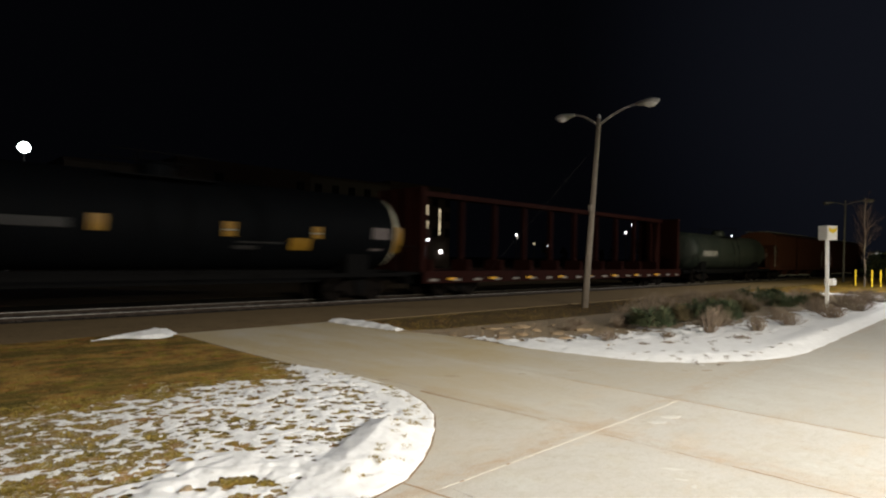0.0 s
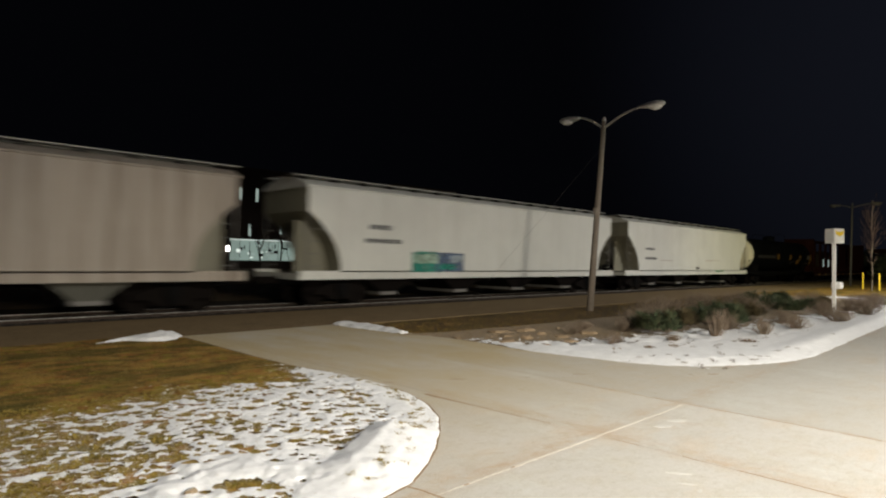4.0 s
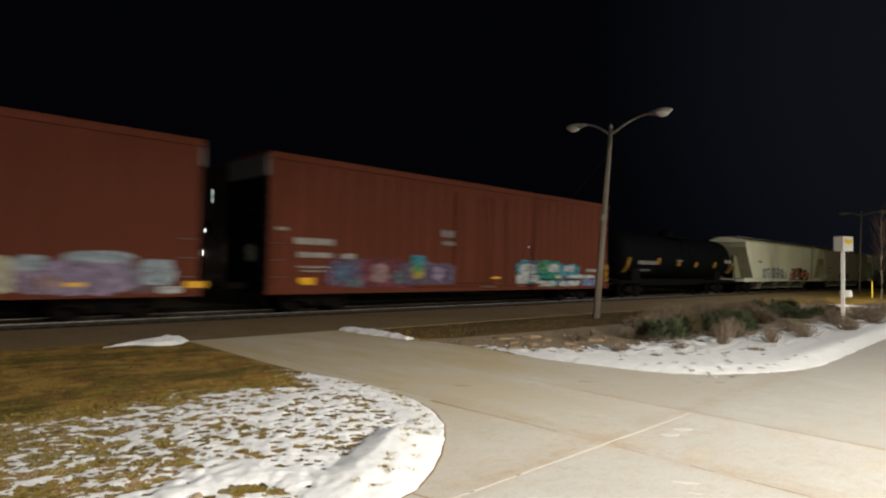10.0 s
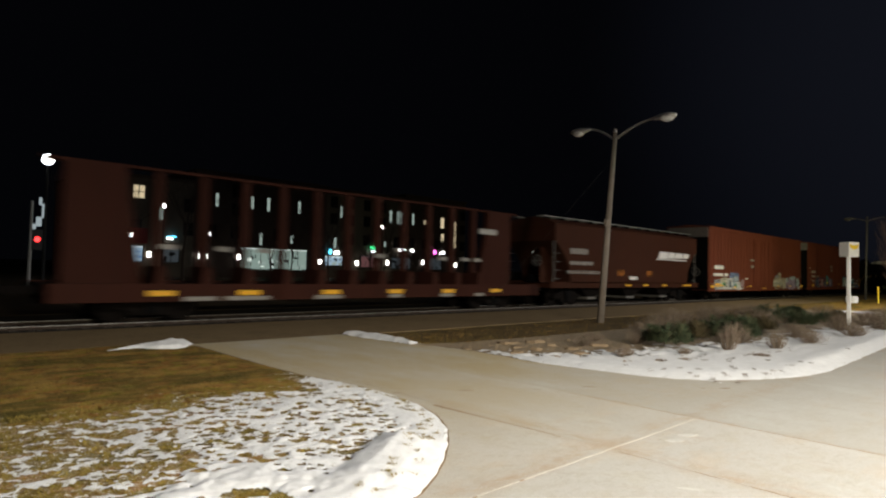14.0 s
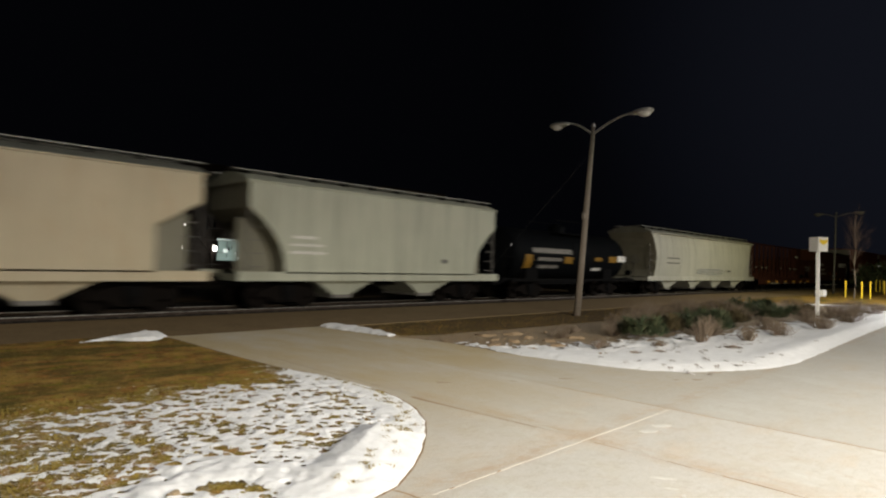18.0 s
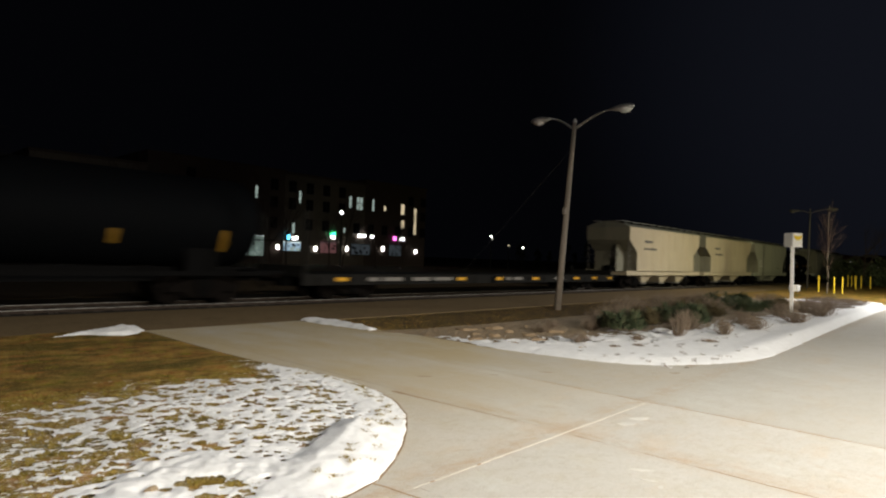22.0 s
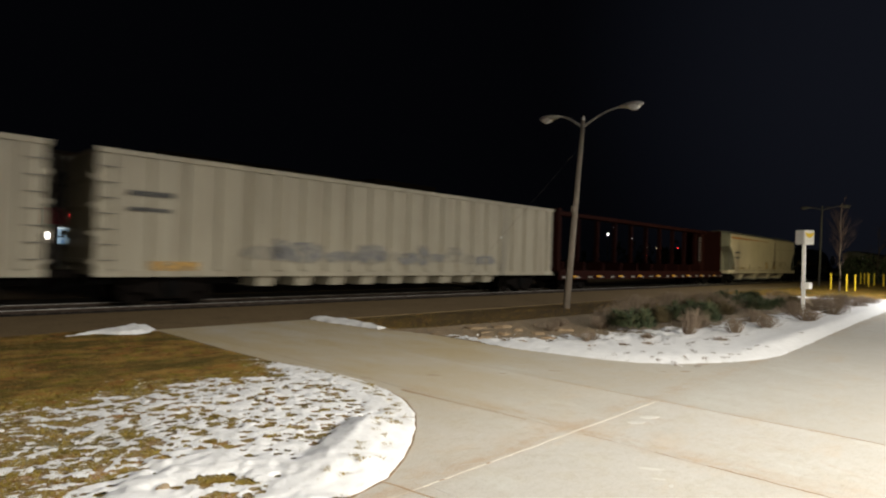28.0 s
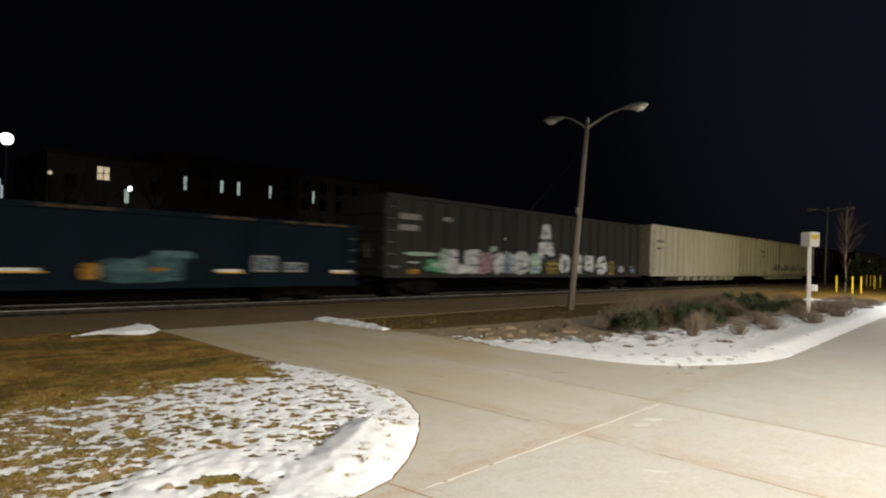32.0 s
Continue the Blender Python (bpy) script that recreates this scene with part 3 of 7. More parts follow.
def tuft_gap(x, y):
    """Distance from the nearest tuft, in its own radii."""
    i, j = math.floor(x / TUFT_STEP), math.floor(y / TUFT_STEP)
    best = 4.0
    for a in (-1, 0, 1):
        for b in (-1, 0, 1):
            t = TUFTS.get((i + a, j + b))
            if t:
                u, w = (x - t[0]) * 0.73 - (y - t[1]) * 0.68, (x - t[0]) * 0.68 + (y - t[1]) * 0.73
                best = min(best, math.hypot(u / t[3], w) / t[2])
    return best


TUFT_STEP = 0.145
TUFTS = dict(scatter_tufts())


def lawn_snow(x, y):
    d = kerb_gap(x, y)
    if not inside(x, y, LAWN):
        return None if d > 0.06 or y > 7.4 else 0.014 - 0.9 * d + 0.010 * soft_noise(x, y, 5, 1)
    r = ridge(x, y)
    a = snow_left(x, y, d, r)
    if a < 0:
        return None
    return lawn_z(x, y) + 0.004 + 0.004 + min(0.018, a * 0.03) * min(1, d * 3) + r + (0.004 + 0.006 * max(0, 1 - d * 1.6)) * soft_noise(x, y, 9.0, 2.0) + 0.008 * max(0, soft_noise(x, y, 3.0, 6.0)) * min(1, d * 4) * max(0, 1 - r * 20)


def lawn_frost(x, y):
    if not inside(x, y, LAWN) or snow_left(x, y, kerb_gap(x, y), ridge(x, y)) < -0.30:
        return None
    return lawn_z(x, y) + 0.003


tagged(field("lawn_snow", -0.6, 4.95, 3.2, 8.2, 0.02, lawn_snow, M_SNOW), "thin broken crusted snow with grass tufts poking through", "snow", kind="stuff")
tagged(field("slush", -0.6, 4.95, 3.2, 8.2, 0.03, lawn_frost, M_FROST), "thin wet slush over the lawn's grass", "snow", kind="stuff")


tagged(blade_mesh("grass_tufts", 46000, tuft_place, 0.010, 0.030, 8, M_TUFT), "longer straw and olive grass tufts poking through the snow", "grass", kind="stuff")


def spotted(seed, count, spot, per, spread):
    """Places in small clusters; spot(r) gives the middle of each."""
    r0 = np.random.RandomState(seed)
    spots = [spot(r0) for _ in range(count)]

    def place(r):
        x, y, height = spots[r.randint(count)]
        x, y = x + r.normal() * spread, y + r.normal() * spread * 0.7
        return x, y, height(x, y)
    return place


def kerb_spot(r):
    while True:
        x, y = 1.2 + 3.6 * r.uniform(), 3.4 + 3.6 * r.uniform()
        if inside(x, y, LAWN) and 0.06 < kerb_gap(x, y) < 0.35:
            return x, y, lambda a, b: (lawn_snow(a, b) or lawn_z(a, b)) - 0.003


tagged(blade_mesh("kerb_tufts", 1500, spotted(21, 60, kerb_spot, 25, 0.022), 0.006, 0.02, 22, M_TUFT), "small grass tips showing through the kerbside snow", "grass", kind="stuff")


def drift(name, outline, height, label, seed):
    xs, ys = [p[0] for p in outline], [p[1] for p in outline]
    loop = outline + outline[:1]

    def h(x, y):
        d = near_line(x, y, loop) * (1 if inside(x, y, outline) else -1) + 0.05 * soft_noise(x, y, 3, seed)
        if d < -0.02:
            return None
        return -0.01 + height * (1 - math.exp(-max(0, d + 0.02) / (height * 0.9))) * (1 + 0.35 * soft_noise(x, y, 3, seed + 3)) + 0.012 * soft_noise(x, y, 9, seed)
    return tagged(field(name, min(xs) - 0.2, max(xs) + 0.2, min(ys) - 0.2, max(ys) + 0.2, 0.03, h, M_SNOW), label, "snow bank")


drift("snow_bank", [(2.85, 11.86), (3.5, 11.95), (4.05, 11.55), (4.3, 11.7), (4.66, 12.3), (4.6, 12.75), (4.2, 12.55), (3.5, 12.25)], 0.16, "low melting snow bank at the lawn corner", 1.0)
drift("snow_bank", [(8.25, 12.3), (8.3, 11.3), (8.4, 10.3), (8.45, 9.9), (8.7, 9.95), (8.85, 10.9), (8.9, 11.8), (8.65, 12.4)], 0.09, "long low snow bank beside the drive", 2.0)

# planting bed
bed = solo("planting_bed", slab(bmesh.new(), BED, -0.06, 0.006), M_MULCH, "brown mulch planting bed partly under snow", "planting bed", "structure")


def bed_snow(x, y):
    rim = near_line(x, y, BED[0:20])
    if not inside(x, y, BED):
        return None if rim > 0.09 or x < 8.75 or y > 7.2 else 0.012 - 0.25 * rim + 0.012 * soft_noise(x, y, 5, 5)
    back = 7.6 - 0.4 * (x - 9) if x < 11 else max(5.6, 6.8 - 0.2 * (x - 11))
    if x > 24:
        back = 5.2 + (x - 24) * 0.14 + 6 * max(0, x - 35.2)
    a = (back - y) * 0.6 + soft_noise(x, y, 1.6, 4.0) * 0.45 + soft_noise(x, y, 5.0, 6.0) * 0.5 + soft_noise(x, y, 11.0, 7.0) * (0.28 + 0.25 * max(0, min(1, (13 - x) / 3))) + 0.5 * max(0, 1 - rim / 0.8) * max(0, min(1, (12 - x) / 2))
    front = y - (2.95 + 0.9 * math.exp(-((x - 8.9) / 0.9) ** 2))
    r = 0.0
    if x > 11:
        r = 0.038 * math.exp(-((y - 3.45 - 0.022 * (x - 12)) / 0.34) ** 2) * min(1, (x - 11) / 2.5)
    a += r * 6 + (0.5 if front < 0.5 else 0)
    if x > 20:
        a -= min(1, (x - 20) / 9) * (0.25 + 1.1 * max(0, soft_noise(x * 0.5, y * 1.4, 1.3, 12.0) + 0.15)) * min(1, max(0, y - 3.75))
    if a < 0.05:
        return None
    r *= min(1, rim / 0.3)
    return 0.012 + min(0.05, a * 0.06) * min(1, rim * 2.5) + r * (0.85 + 0.3 * soft_noise(x, y, 2, 8.0)) + 0.012 * soft_noise(x, y, 6.0, 2.0)


tagged(field("bed_snow", 8.4, 38.8, 2.85, 8.4, 0.05, bed_snow, M_SNOW), "crusted white snow over the planting bed edge", "snow", kind="stuff")
def bed_spot(r):
    x, y = 9.4 + 7.5 * r.uniform() ** 1.3, 3.35 + 2.6 * r.uniform()
    return x, y, lambda a, b: (bed_snow(a, b) or 0.01) - 0.002


tagged(blade_mesh("bed_twigs", 1700, spotted(31, 60, bed_spot, 29, 0.035), 0.006, 0.022, 32, M_TWIG), "dead stalks and leaf bits showing through the bed's snow", "litter", kind="stuff")
tagged(field("ice_tongue", 9.2, 10.0, 3.4, 4.3, 0.02, lambda x, y: 0.006 + 0.012 * soft_noise(x, y, 8, 3) if abs((x - 9.53) + 0.05 * (y - 3.95)) < 0.03 and 3.72 < y < 4.2 else None, M_SNOW),
       "thin tongue of ice on the concrete", "ice")

# flat stones at the bed's corner
def stone(x, y, sx, sy, h, turn, seed):
    r = random.Random(seed)
    out = [(math.cos(t) * sx * r.uniform(0.6, 1.2), math.sin(t) * sy * r.uniform(0.6, 1.2)) for t in (k * 0.6283 for k in range(10))]
    bm = loft(bmesh.new(), [[(a, b, -0.02) for a, b in out], [(a * 1.03, b * 1.03, h * 0.6) for a, b in out], [(a * 0.6, b * 0.6, h * r.uniform(0.8, 1.2)) for a, b in out]])
    ob = solo("landscape_stone", bm, M_STONE, "flat tan landscape stone at the bed edge", "stone", group="stones of the planting bed")
    ob.matrix_world = pose(x, y, 0.006, 0, 0, turn)


for k, (x, y, s) in enumerate(((10.35, 8.83, 0.22), (9.21, 7.55, 0.18), (9.37, 6.79, 0.14), (10.29, 6.81, 0.17), (10.08, 7.74, 0.13), (11.9, 7.4, 0.22), (9.98, 5.59, 0.16), (10.66, 5.34, 0.17), (11.28, 5.14, 0.14), (10.9, 7.98, 0.10), (11.1, 8.6, 0.24), (12.1, 8.36, 0.07))):
    stone(x, y, s, s * 0.6, 0.055, -42 + 9 * (k % 4), 60 + k)
r4 = random.Random(9)
for k in range(5):
    t = k / 8
    x, y = 8.9 + t * 4.2 + r4.uniform(-0.15, 0.2), 9.3 - t * 2.2 + r4.uniform(-1.3, 0.5)
    if inside(x, y, BED):
        s = r4.uniform(0.09, 0.22)
        stone(x, y, s, s * r4.uniform(0.5, 0.8), r4.uniform(0.025, 0.06), r4.uniform(0, 180), k)


clod = solo("dirt_clod", loft(bmesh.new(), [[(math.cos(t) * q * (1 + 0.25 * math.sin(3 * t)), math.sin(t) * q * 0.7 * (1 + 0.2 * math.cos(2 * t)), z) for t in (k * 0.5236 for k in range(12))] for z, q in ((-0.02, 0.05), (0.02, 0.055), (0.045, 0.04), (0.055, 0.015))]),
            M_MULCH, "brown clod of earth on the snow heap", "clod")
clod.matrix_world = pose(1.60, 4.0, 0.04, 0, 0, 20)


def verge_place(r):
    x, y = 8.95 + 45 * r.uniform() ** 1.8, 9.0 + 3.25 * r.uniform()
    while inside(x, y, BED):
        y += 0.3
    return x, min(y, 12.3), -0.062


tagged(blade_mesh("verge_grass", 18000, verge_place, 0.02, 0.055, 12, M_BLADE), "matted brown verge grass beside the road", "grass", kind="stuff")


def litter_place(r):
    while True:
        x, y = 8.7 + 9.0 * r.uniform(), 4.2 + 5.5 * r.uniform()
        if inside(x, y, BED):
            return x, y, 0.004


tagged(blade_mesh("bed_litter", 9000, litter_place, 0.006, 0.03, 13, M_TWIG), "dry leaf litter and twigs on the mulch", "litter", kind="stuff")


# grass beyond the bed, and loose stones at its corner and along the ballast
solo("grass_verge", boxed(36.0, 150, 3.1, 12.25, -0.055, -0.02), M_TURF, "olive-brown winter grass beyond the planting bed", "grass", "structure")


def pebbles(name, count, place, s0, s1, seed, material, label):
    r = random.Random(seed)
    verts, faces = [], []
    for _ in range(count):
        x, y, z = place(r)
        w, h, k, t = r.uniform(s0, s1), r.uniform(s0, s1) * 0.7, len(verts), r.uniform(0, 6.28)
        for i in range(5):
            a, q = t + i * 1.2566, w * r.uniform(0.7, 1.2)
            verts.append((x + math.cos(a) * q, y + math.sin(a) * q, z - 0.3 * h))
        verts.append((x + r.uniform(-0.3, 0.3) * w, y + r.uniform(-0.3, 0.3) * w, z + h))
        faces += [(k + i, k + (i + 1) % 5, k + 5) for i in range(5)]
    me = bpy.data.meshes.new(name)
    me.from_pydata(verts, [], faces)
    me.materials.append(material)
    return tagged(new(name, me), label, "gravel", kind="stuff")


def corner_place(r):
    while True:
        x, y = r.uniform(8.5, 13.5), r.uniform(6.6, 9.9)
        if inside(x, y, BED) and r.random() > (x - 9.5) / 5:
            return x, y, 0.008


def shoulder_place(r):
    x = 1.5 + 60 * r.random() ** 1.7
    y = 16.55 + 1.55 * r.random()
    return x, y, -0.04 - 0.16 * min(0.75, y - 16.55)


pebbles("pebbles", 1100, corner_place, 0.008, 0.028, 3, M_PEBBLE, "tan pebbles and crumbled earth at the bed corner")
pebbles("ballast_stones", 5000, shoulder_place, 0.015, 0.045, 4, M_CRUSHED, "loose crushed stone along the track shoulder")


# shrubs
def twig_shrub(x, y, rad, h, seed, n=260):
    r = random.Random(seed)
    bm = bmesh.new()
    for _ in range(n):
        a, q = r.uniform(0, 6.283), r.uniform(0.15, 1.0)
        tip = Vector((math.cos(a) * rad * q, math.sin(a) * rad * q, h * r.uniform(0.55, 1.0) * (1.12 - 0.5 * q * q)))
        base = Vector((math.cos(a) * rad * 0.2 * q, math.sin(a) * rad * 0.2 * q, 0))
        w = r.uniform(0.003, 0.007)
        mid = base.lerp(tip, 0.5) + Vector((r.uniform(-1, 1), r.uniform(-1, 1), r.uniform(0, 1))) * 0.06 * rad
        tube(bm, [base, mid, tip], [w, w * 0.8, w * 0.3], 3)
        for _ in range(2):
            o = mid.lerp(tip, r.uniform(0.1, 0.8))
            e = o + Vector((r.uniform(-1, 1), r.uniform(-1, 1), r.uniform(0.2, 1.2))) * 0.22 * rad
            tube(bm, [o, e], [w * 0.7, w * 0.3], 3)
    ob = solo("dormant_shrub", bm, M_TWIG, "leafless brown twiggy shrub in the snowy bed", "shrub", group="shrubs of the planting bed")
    ob.matrix_world = pose(x, y, 0.0)


def juniper(x, y, sx, sy, h, seed, green, n=1100):
    r = random.Random(seed)
    verts, faces = [], []
    lobes = [(r.uniform(-0.7, 0.7), r.uniform(-0.7, 0.7), r.uniform(0.6, 1.0)) for _ in range(7)]
    for _ in range(n):
        lx, ly, lh = lobes[r.randrange(7)]
        a, q = r.uniform(0, 6.283), r.uniform(0, 1) ** 0.5
        px, py = (lx + math.cos(a) * q * 0.45) * sx, (ly + math.sin(a) * q * 0.45) * sy
        pz = h * lh * (1 - 0.75 * q * q) * r.uniform(0.5, 1.0) + 0.02
        out = Vector((math.cos(a), math.sin(a), r.uniform(0.1, 1.3))).normalized()
        side = out.cross(Vector((0, 0, 1))).normalized()
        L = r.uniform(0.08, 0.20)
        p = Vector((px, py, pz))
        for s in (-0.5, 0, 0.5):
            d = (out + side * s + Vector((0, 0, r.uniform(-0.2, 0.3)))).normalized()
            k = len(verts)
            wv = side * 0.014
            verts.extend((tuple(p - wv), tuple(p + wv), tuple(p + d * L)))
            faces.append((k, k + 1, k + 2))
    me = bpy.data.meshes.new("juniper")
    me.from_pydata(verts, [], faces)
    me.materials.append(M_JUNI if green else M_OLIVE)
    ob = tagged(new("juniper", me), "low spreading dark green juniper" if green else "sprawling olive-brown winter shrub with gaps", "shrub", "shrubs of the planting bed")
    ob.matrix_world = pose(x, y, 0.0)


for k, (x, y, sx, sy, h) in enumerate(((13.35, 6.45, 0.55, 0.5, 0.55), (15.6, 6.9, 0.8, 0.6, 0.52), (17.2, 6.9, 0.9, 0.6, 0.45), (19.5, 6.5, 0.8, 0.5, 0.48), (23.2, 6.7, 0.9, 0.7, 0.55),
                                       (25.2, 6.9, 1.0, 0.8, 0.5), (26.5, 8.2, 1.2, 0.8, 0.6), (28.6, 8.3, 1.2, 0.8, 0.5), (21.6, 8.0, 1.2, 0.7, 0.45), (27.4, 6.4, 1.0, 0.7, 0.45), (16.4, 5.9, 0.5, 0.42, 0.66), (18.0, 7.0, 0.6, 0.5, 0.5))):
    juniper(x, y, sx, sy, h, 40 + k, k in (0, 2, 4, 5, 6, 7, 10, 11))
for k, (x, y, rad, h) in enumerate(((10.65, 6.05, 0.27, 0.26), (12.0, 5.45, 0.17, 0.18), (13.55, 5.2, 0.32, 0.68), (14.2, 7.5, 0.6, 0.5), (15.2, 5.6, 0.42, 0.55), (14.78, 4.6, 0.28, 0.42),
                                    (16.9, 4.5, 0.42, 0.38), (20.2, 4.3, 0.5, 0.42), (23.9, 4.3, 0.55, 0.45), (13.1, 4.36, 0.22, 0.10), (13.05, 7.1, 0.35, 0.3), (18.3, 5.2, 0.5, 0.45), (17.4, 8.4, 0.9, 0.6),
                                    (20.9, 8.6, 0.9, 0.6), (22.6, 5.2, 0.6, 0.5), (26.0, 5.2, 0.7, 0.5), (29.5, 5.6, 0.8, 0.5), (19.0, 8.9, 0.8, 0.55), (11.6, 7.6, 0.3, 0.2), (12.6, 8.0, 0.35, 0.22), (21.4, 7.1, 0.8, 0.5), (24.2, 8.4, 0.9, 0.5), (18.4, 7.6, 0.8, 0.45), (16.2, 7.9, 0.7, 0.4), (22.9, 9.3, 0.9, 0.5), (26.3, 9.2, 0.9, 0.5), (25.4, 5.9, 0.6, 0.4), (30.5, 7.6, 1.0, 0.5), (10.6, 5.28, 0.19, 0.07), (11.15, 5.05, 0.19, 0.07), (31.5, 5.3, 0.7, 0.4), (34.5, 5.9, 0.8, 0.4), (33.2, 4.75, 0.6, 0.22), (35.4, 4.9, 0.7, 0.25), (36.3, 5.4, 0.6, 0.2), (28.0, 4.9, 0.6, 0.3), (30.6, 4.7, 0.5, 0.2))):
    twig_shrub(x, y, rad, h, 70 + k, 85 if x < 12.5 else 120 if x < 17 else 170 if y < 4.6 else 140)

# ---- track ----
track = thing("railway_track", pose(0, 19.05, -0.24), "steel rails on timber ties in dark ballast", "railway track", kind="structure")
part("ballast_bed", loft(bmesh.new(), [[(x, -2.5, 0.2), (x, -1.75, 0.08), (x, 1.6, 0.07), (x, 2.4, 0.2), (x, 2.4, -0.1), (x, -2.5, -0.1)] for x in (-80, 400)]), M_BALLAST, track)
rail_outline = [(-0.07, 0), (0.07, 0), (0.02, 0.03), (0.015, 0.11), (0.036, 0.12), (0.036, 0.155), (0.024, 0.17), (-0.024, 0.17), (-0.036, 0.155), (-0.036, 0.12), (-0.015, 0.11), (-0.02, 0.03)]
for y in (-0.755, 0.755):
    part("rail", loft(bmesh.new(), [[(x, y + a, b) for a, b in rail_outline] for x in (-80, 400)]), M_RAILRUST, track, "rusty steel rail")
    part("running_surface", boxed(-80, 400, y - 0.037, y + 0.037, 0.150, 0.173), M_STEEL, track, "worn bright top of the rail")
tie_me = finish(boxed(-0.115, 0.115, -1.3, 1.3, -0.08, 0.078), "tie", M_TIE)
for k in range(190):
    piece("tie", tie_me, track, pose(-14 + k * 0.53, 0, 0, 0, 0, 0))
# ---- lamps, sign post, bollards, trees ----
def street_lamp(m, label, lean, top, arms, slim=1.0, metal=None):
    """A leaning pole with two curved arms; the lamps are off."""
    ob = thing("street_lamp", m, label, "street lamp", "street lamps along the track")
    p = lambda z: (math.tan(radians(lean)) * z, 0, z)
    part("pole", tube(bmesh.new(), [p(-0.1), p(top * 0.35), p(top * 0.7), p(top)], [0.122 * slim, 0.109 * slim, 0.092 * slim, 0.075 * slim], 14), metal or M_POLE, ob, "weathered grey tapered pole", True)
    part("pole_cap", tube(bmesh.new(), [p(top), p(top + 0.06), p(top + 0.16)], [0.07, 0.08, 0.03], 10), metal or M_GALV, ob)
    part("hand_hole_cover", boxed(p(top * 0.52)[0] - 0.2, p(top * 0.52)[0] - 0.09, -0.06, 0.05, top * 0.52 - 0.12, top * 0.52 + 0.1, bevel=0.01), metal or M_POLE, ob)
    x0, z0 = p(top - 0.25)[0], top - 0.25
    for reach, rise in arms:
        sgn = 1 if reach > 0 else -1
        pts = [(x0, reach * t, z0 + rise * math.sin(t * 1.5)) for t in (k / 10 for k in range(11))]
        arm = part("arm", tube(bmesh.new(), pts, [0.045 - 0.0015 * k for k in range(11)], 8), metal or M_GALV, ob, "curved steel arm", True)
        hy, hz = reach, z0 + rise * math.sin(1.5)
        rings = []
        for t, w, h in ((-0.08, 0.04, 0.04), (0.10, 0.09, 0.08), (0.28, 0.16, 0.11), (0.50, 0.19, 0.12), (0.70, 0.15, 0.09), (0.80, 0.05, 0.04)):
            rings.append([(x0 + math.cos(a) * w, hy + sgn * t, hz + math.sin(a) * h) for a in (k * math.pi / 6 for k in range(12))])
        head = part("lamp_head", loft(bmesh.new(), rings), metal or M_GALV, ob, "unlit cobra-head lamp", True)
        rings = []
        for t, w, h in ((0.24, 0.10, 0.04), (0.32, 0.16, 0.10), (0.46, 0.18, 0.15), (0.60, 0.155, 0.13), (0.71, 0.09, 0.05)):
            rings.append([(x0 + math.cos(a) * w, hy + sgn * t, hz - 0.05 + math.sin(a) * h) for a in (k * math.pi / 6 for k in range(12))])
        part("lens_bowl", loft(bmesh.new(), rings), metal or M_LENS, head, "frosted glass bowl", True)
    return ob


lamp_a = street_lamp(pose(18.1, 11.2, -0.06), "weathered leaning street lamp with two unlit arms", 6.6, 6.75, ((1.05, 0.53), (-1.47, 0.53)))
# near-black metal all over: the weak light out there is put into the colour
lamp_b = street_lamp(pose(60.4, 12.0, -0.06), "distant street lamp with two unlit arms", 5.0, 7.0, ((0.9, 0.25), (-1.3, 0.3)), 0.75, plain("dimmed_pole_metal", (0.045, 0.042, 0.04), 0.7))
M_FRAME_WIRE = plain("dull_wire", (0.05, 0.048, 0.045), 0.6, 0.3)
guy = thing("guy_wire", pose(0, 0, 0), "thin steel guy wire running from the lamp pole", "cable")
part("wire", tube(bmesh.new(), [(18.85, 11.2, 5.8), (15.4, 14.6, -0.06)], 0.0028, 5), M_FRAME_WIRE, guy)
# white sleeve added where the wire shows a glint
part("glint_sleeve", tube(bmesh.new(), [(16.85, 13.17, 2.40), (16.81, 13.21, 2.33)], 0.02, 6), M_WHITE, guy, "white sleeve for a glint on the wire")

post = thing("sign_post", pose(23.95, 5.22, 0.0, 0, 0, 0), "white square post with a boxed sign", "sign post")
part("post", loft(bmesh.new(), [[(a + 0.0, b, 0.0), (a + 0.10, b, 0), (a + 0.10, b + 0.10, 0), (a, b + 0.10, 0)] if z == 0 else [(a - 0.05, b, z), (a + 0.05, b, z), (a + 0.05, b + 0.10, z), (a - 0.05, b + 0.10, z)]
                                for z in (0, 2.45) for a, b in ((-0.05, -0.05),)]), M_WHITE, post, "white painted post")
sign = part("sign_box", boxed(-0.205, 0.205, -0.205, 0.205, 2.43, 2.93, bevel=0.015), M_WHITE, post, "white sign cabinet")
sign.matrix_basis = pose(0.0, 0, 0, 0, 0, -33)
part("sign_band", prism(bmesh.new(), [(-0.17, 2.87), (-0.06, 2.82), (0.06, 2.82), (0.17, 2.87), (0.15, 2.74), (0.0, 2.66), (-0.15, 2.74)], -0.213, -0.204), M_YELLOW, sign, "yellow emblem")
part("small_box", boxed(0.12, 0.62, -0.14, 0.14, 0.86, 1.09, bevel=0.02), M_WHITE, post, "small white box")

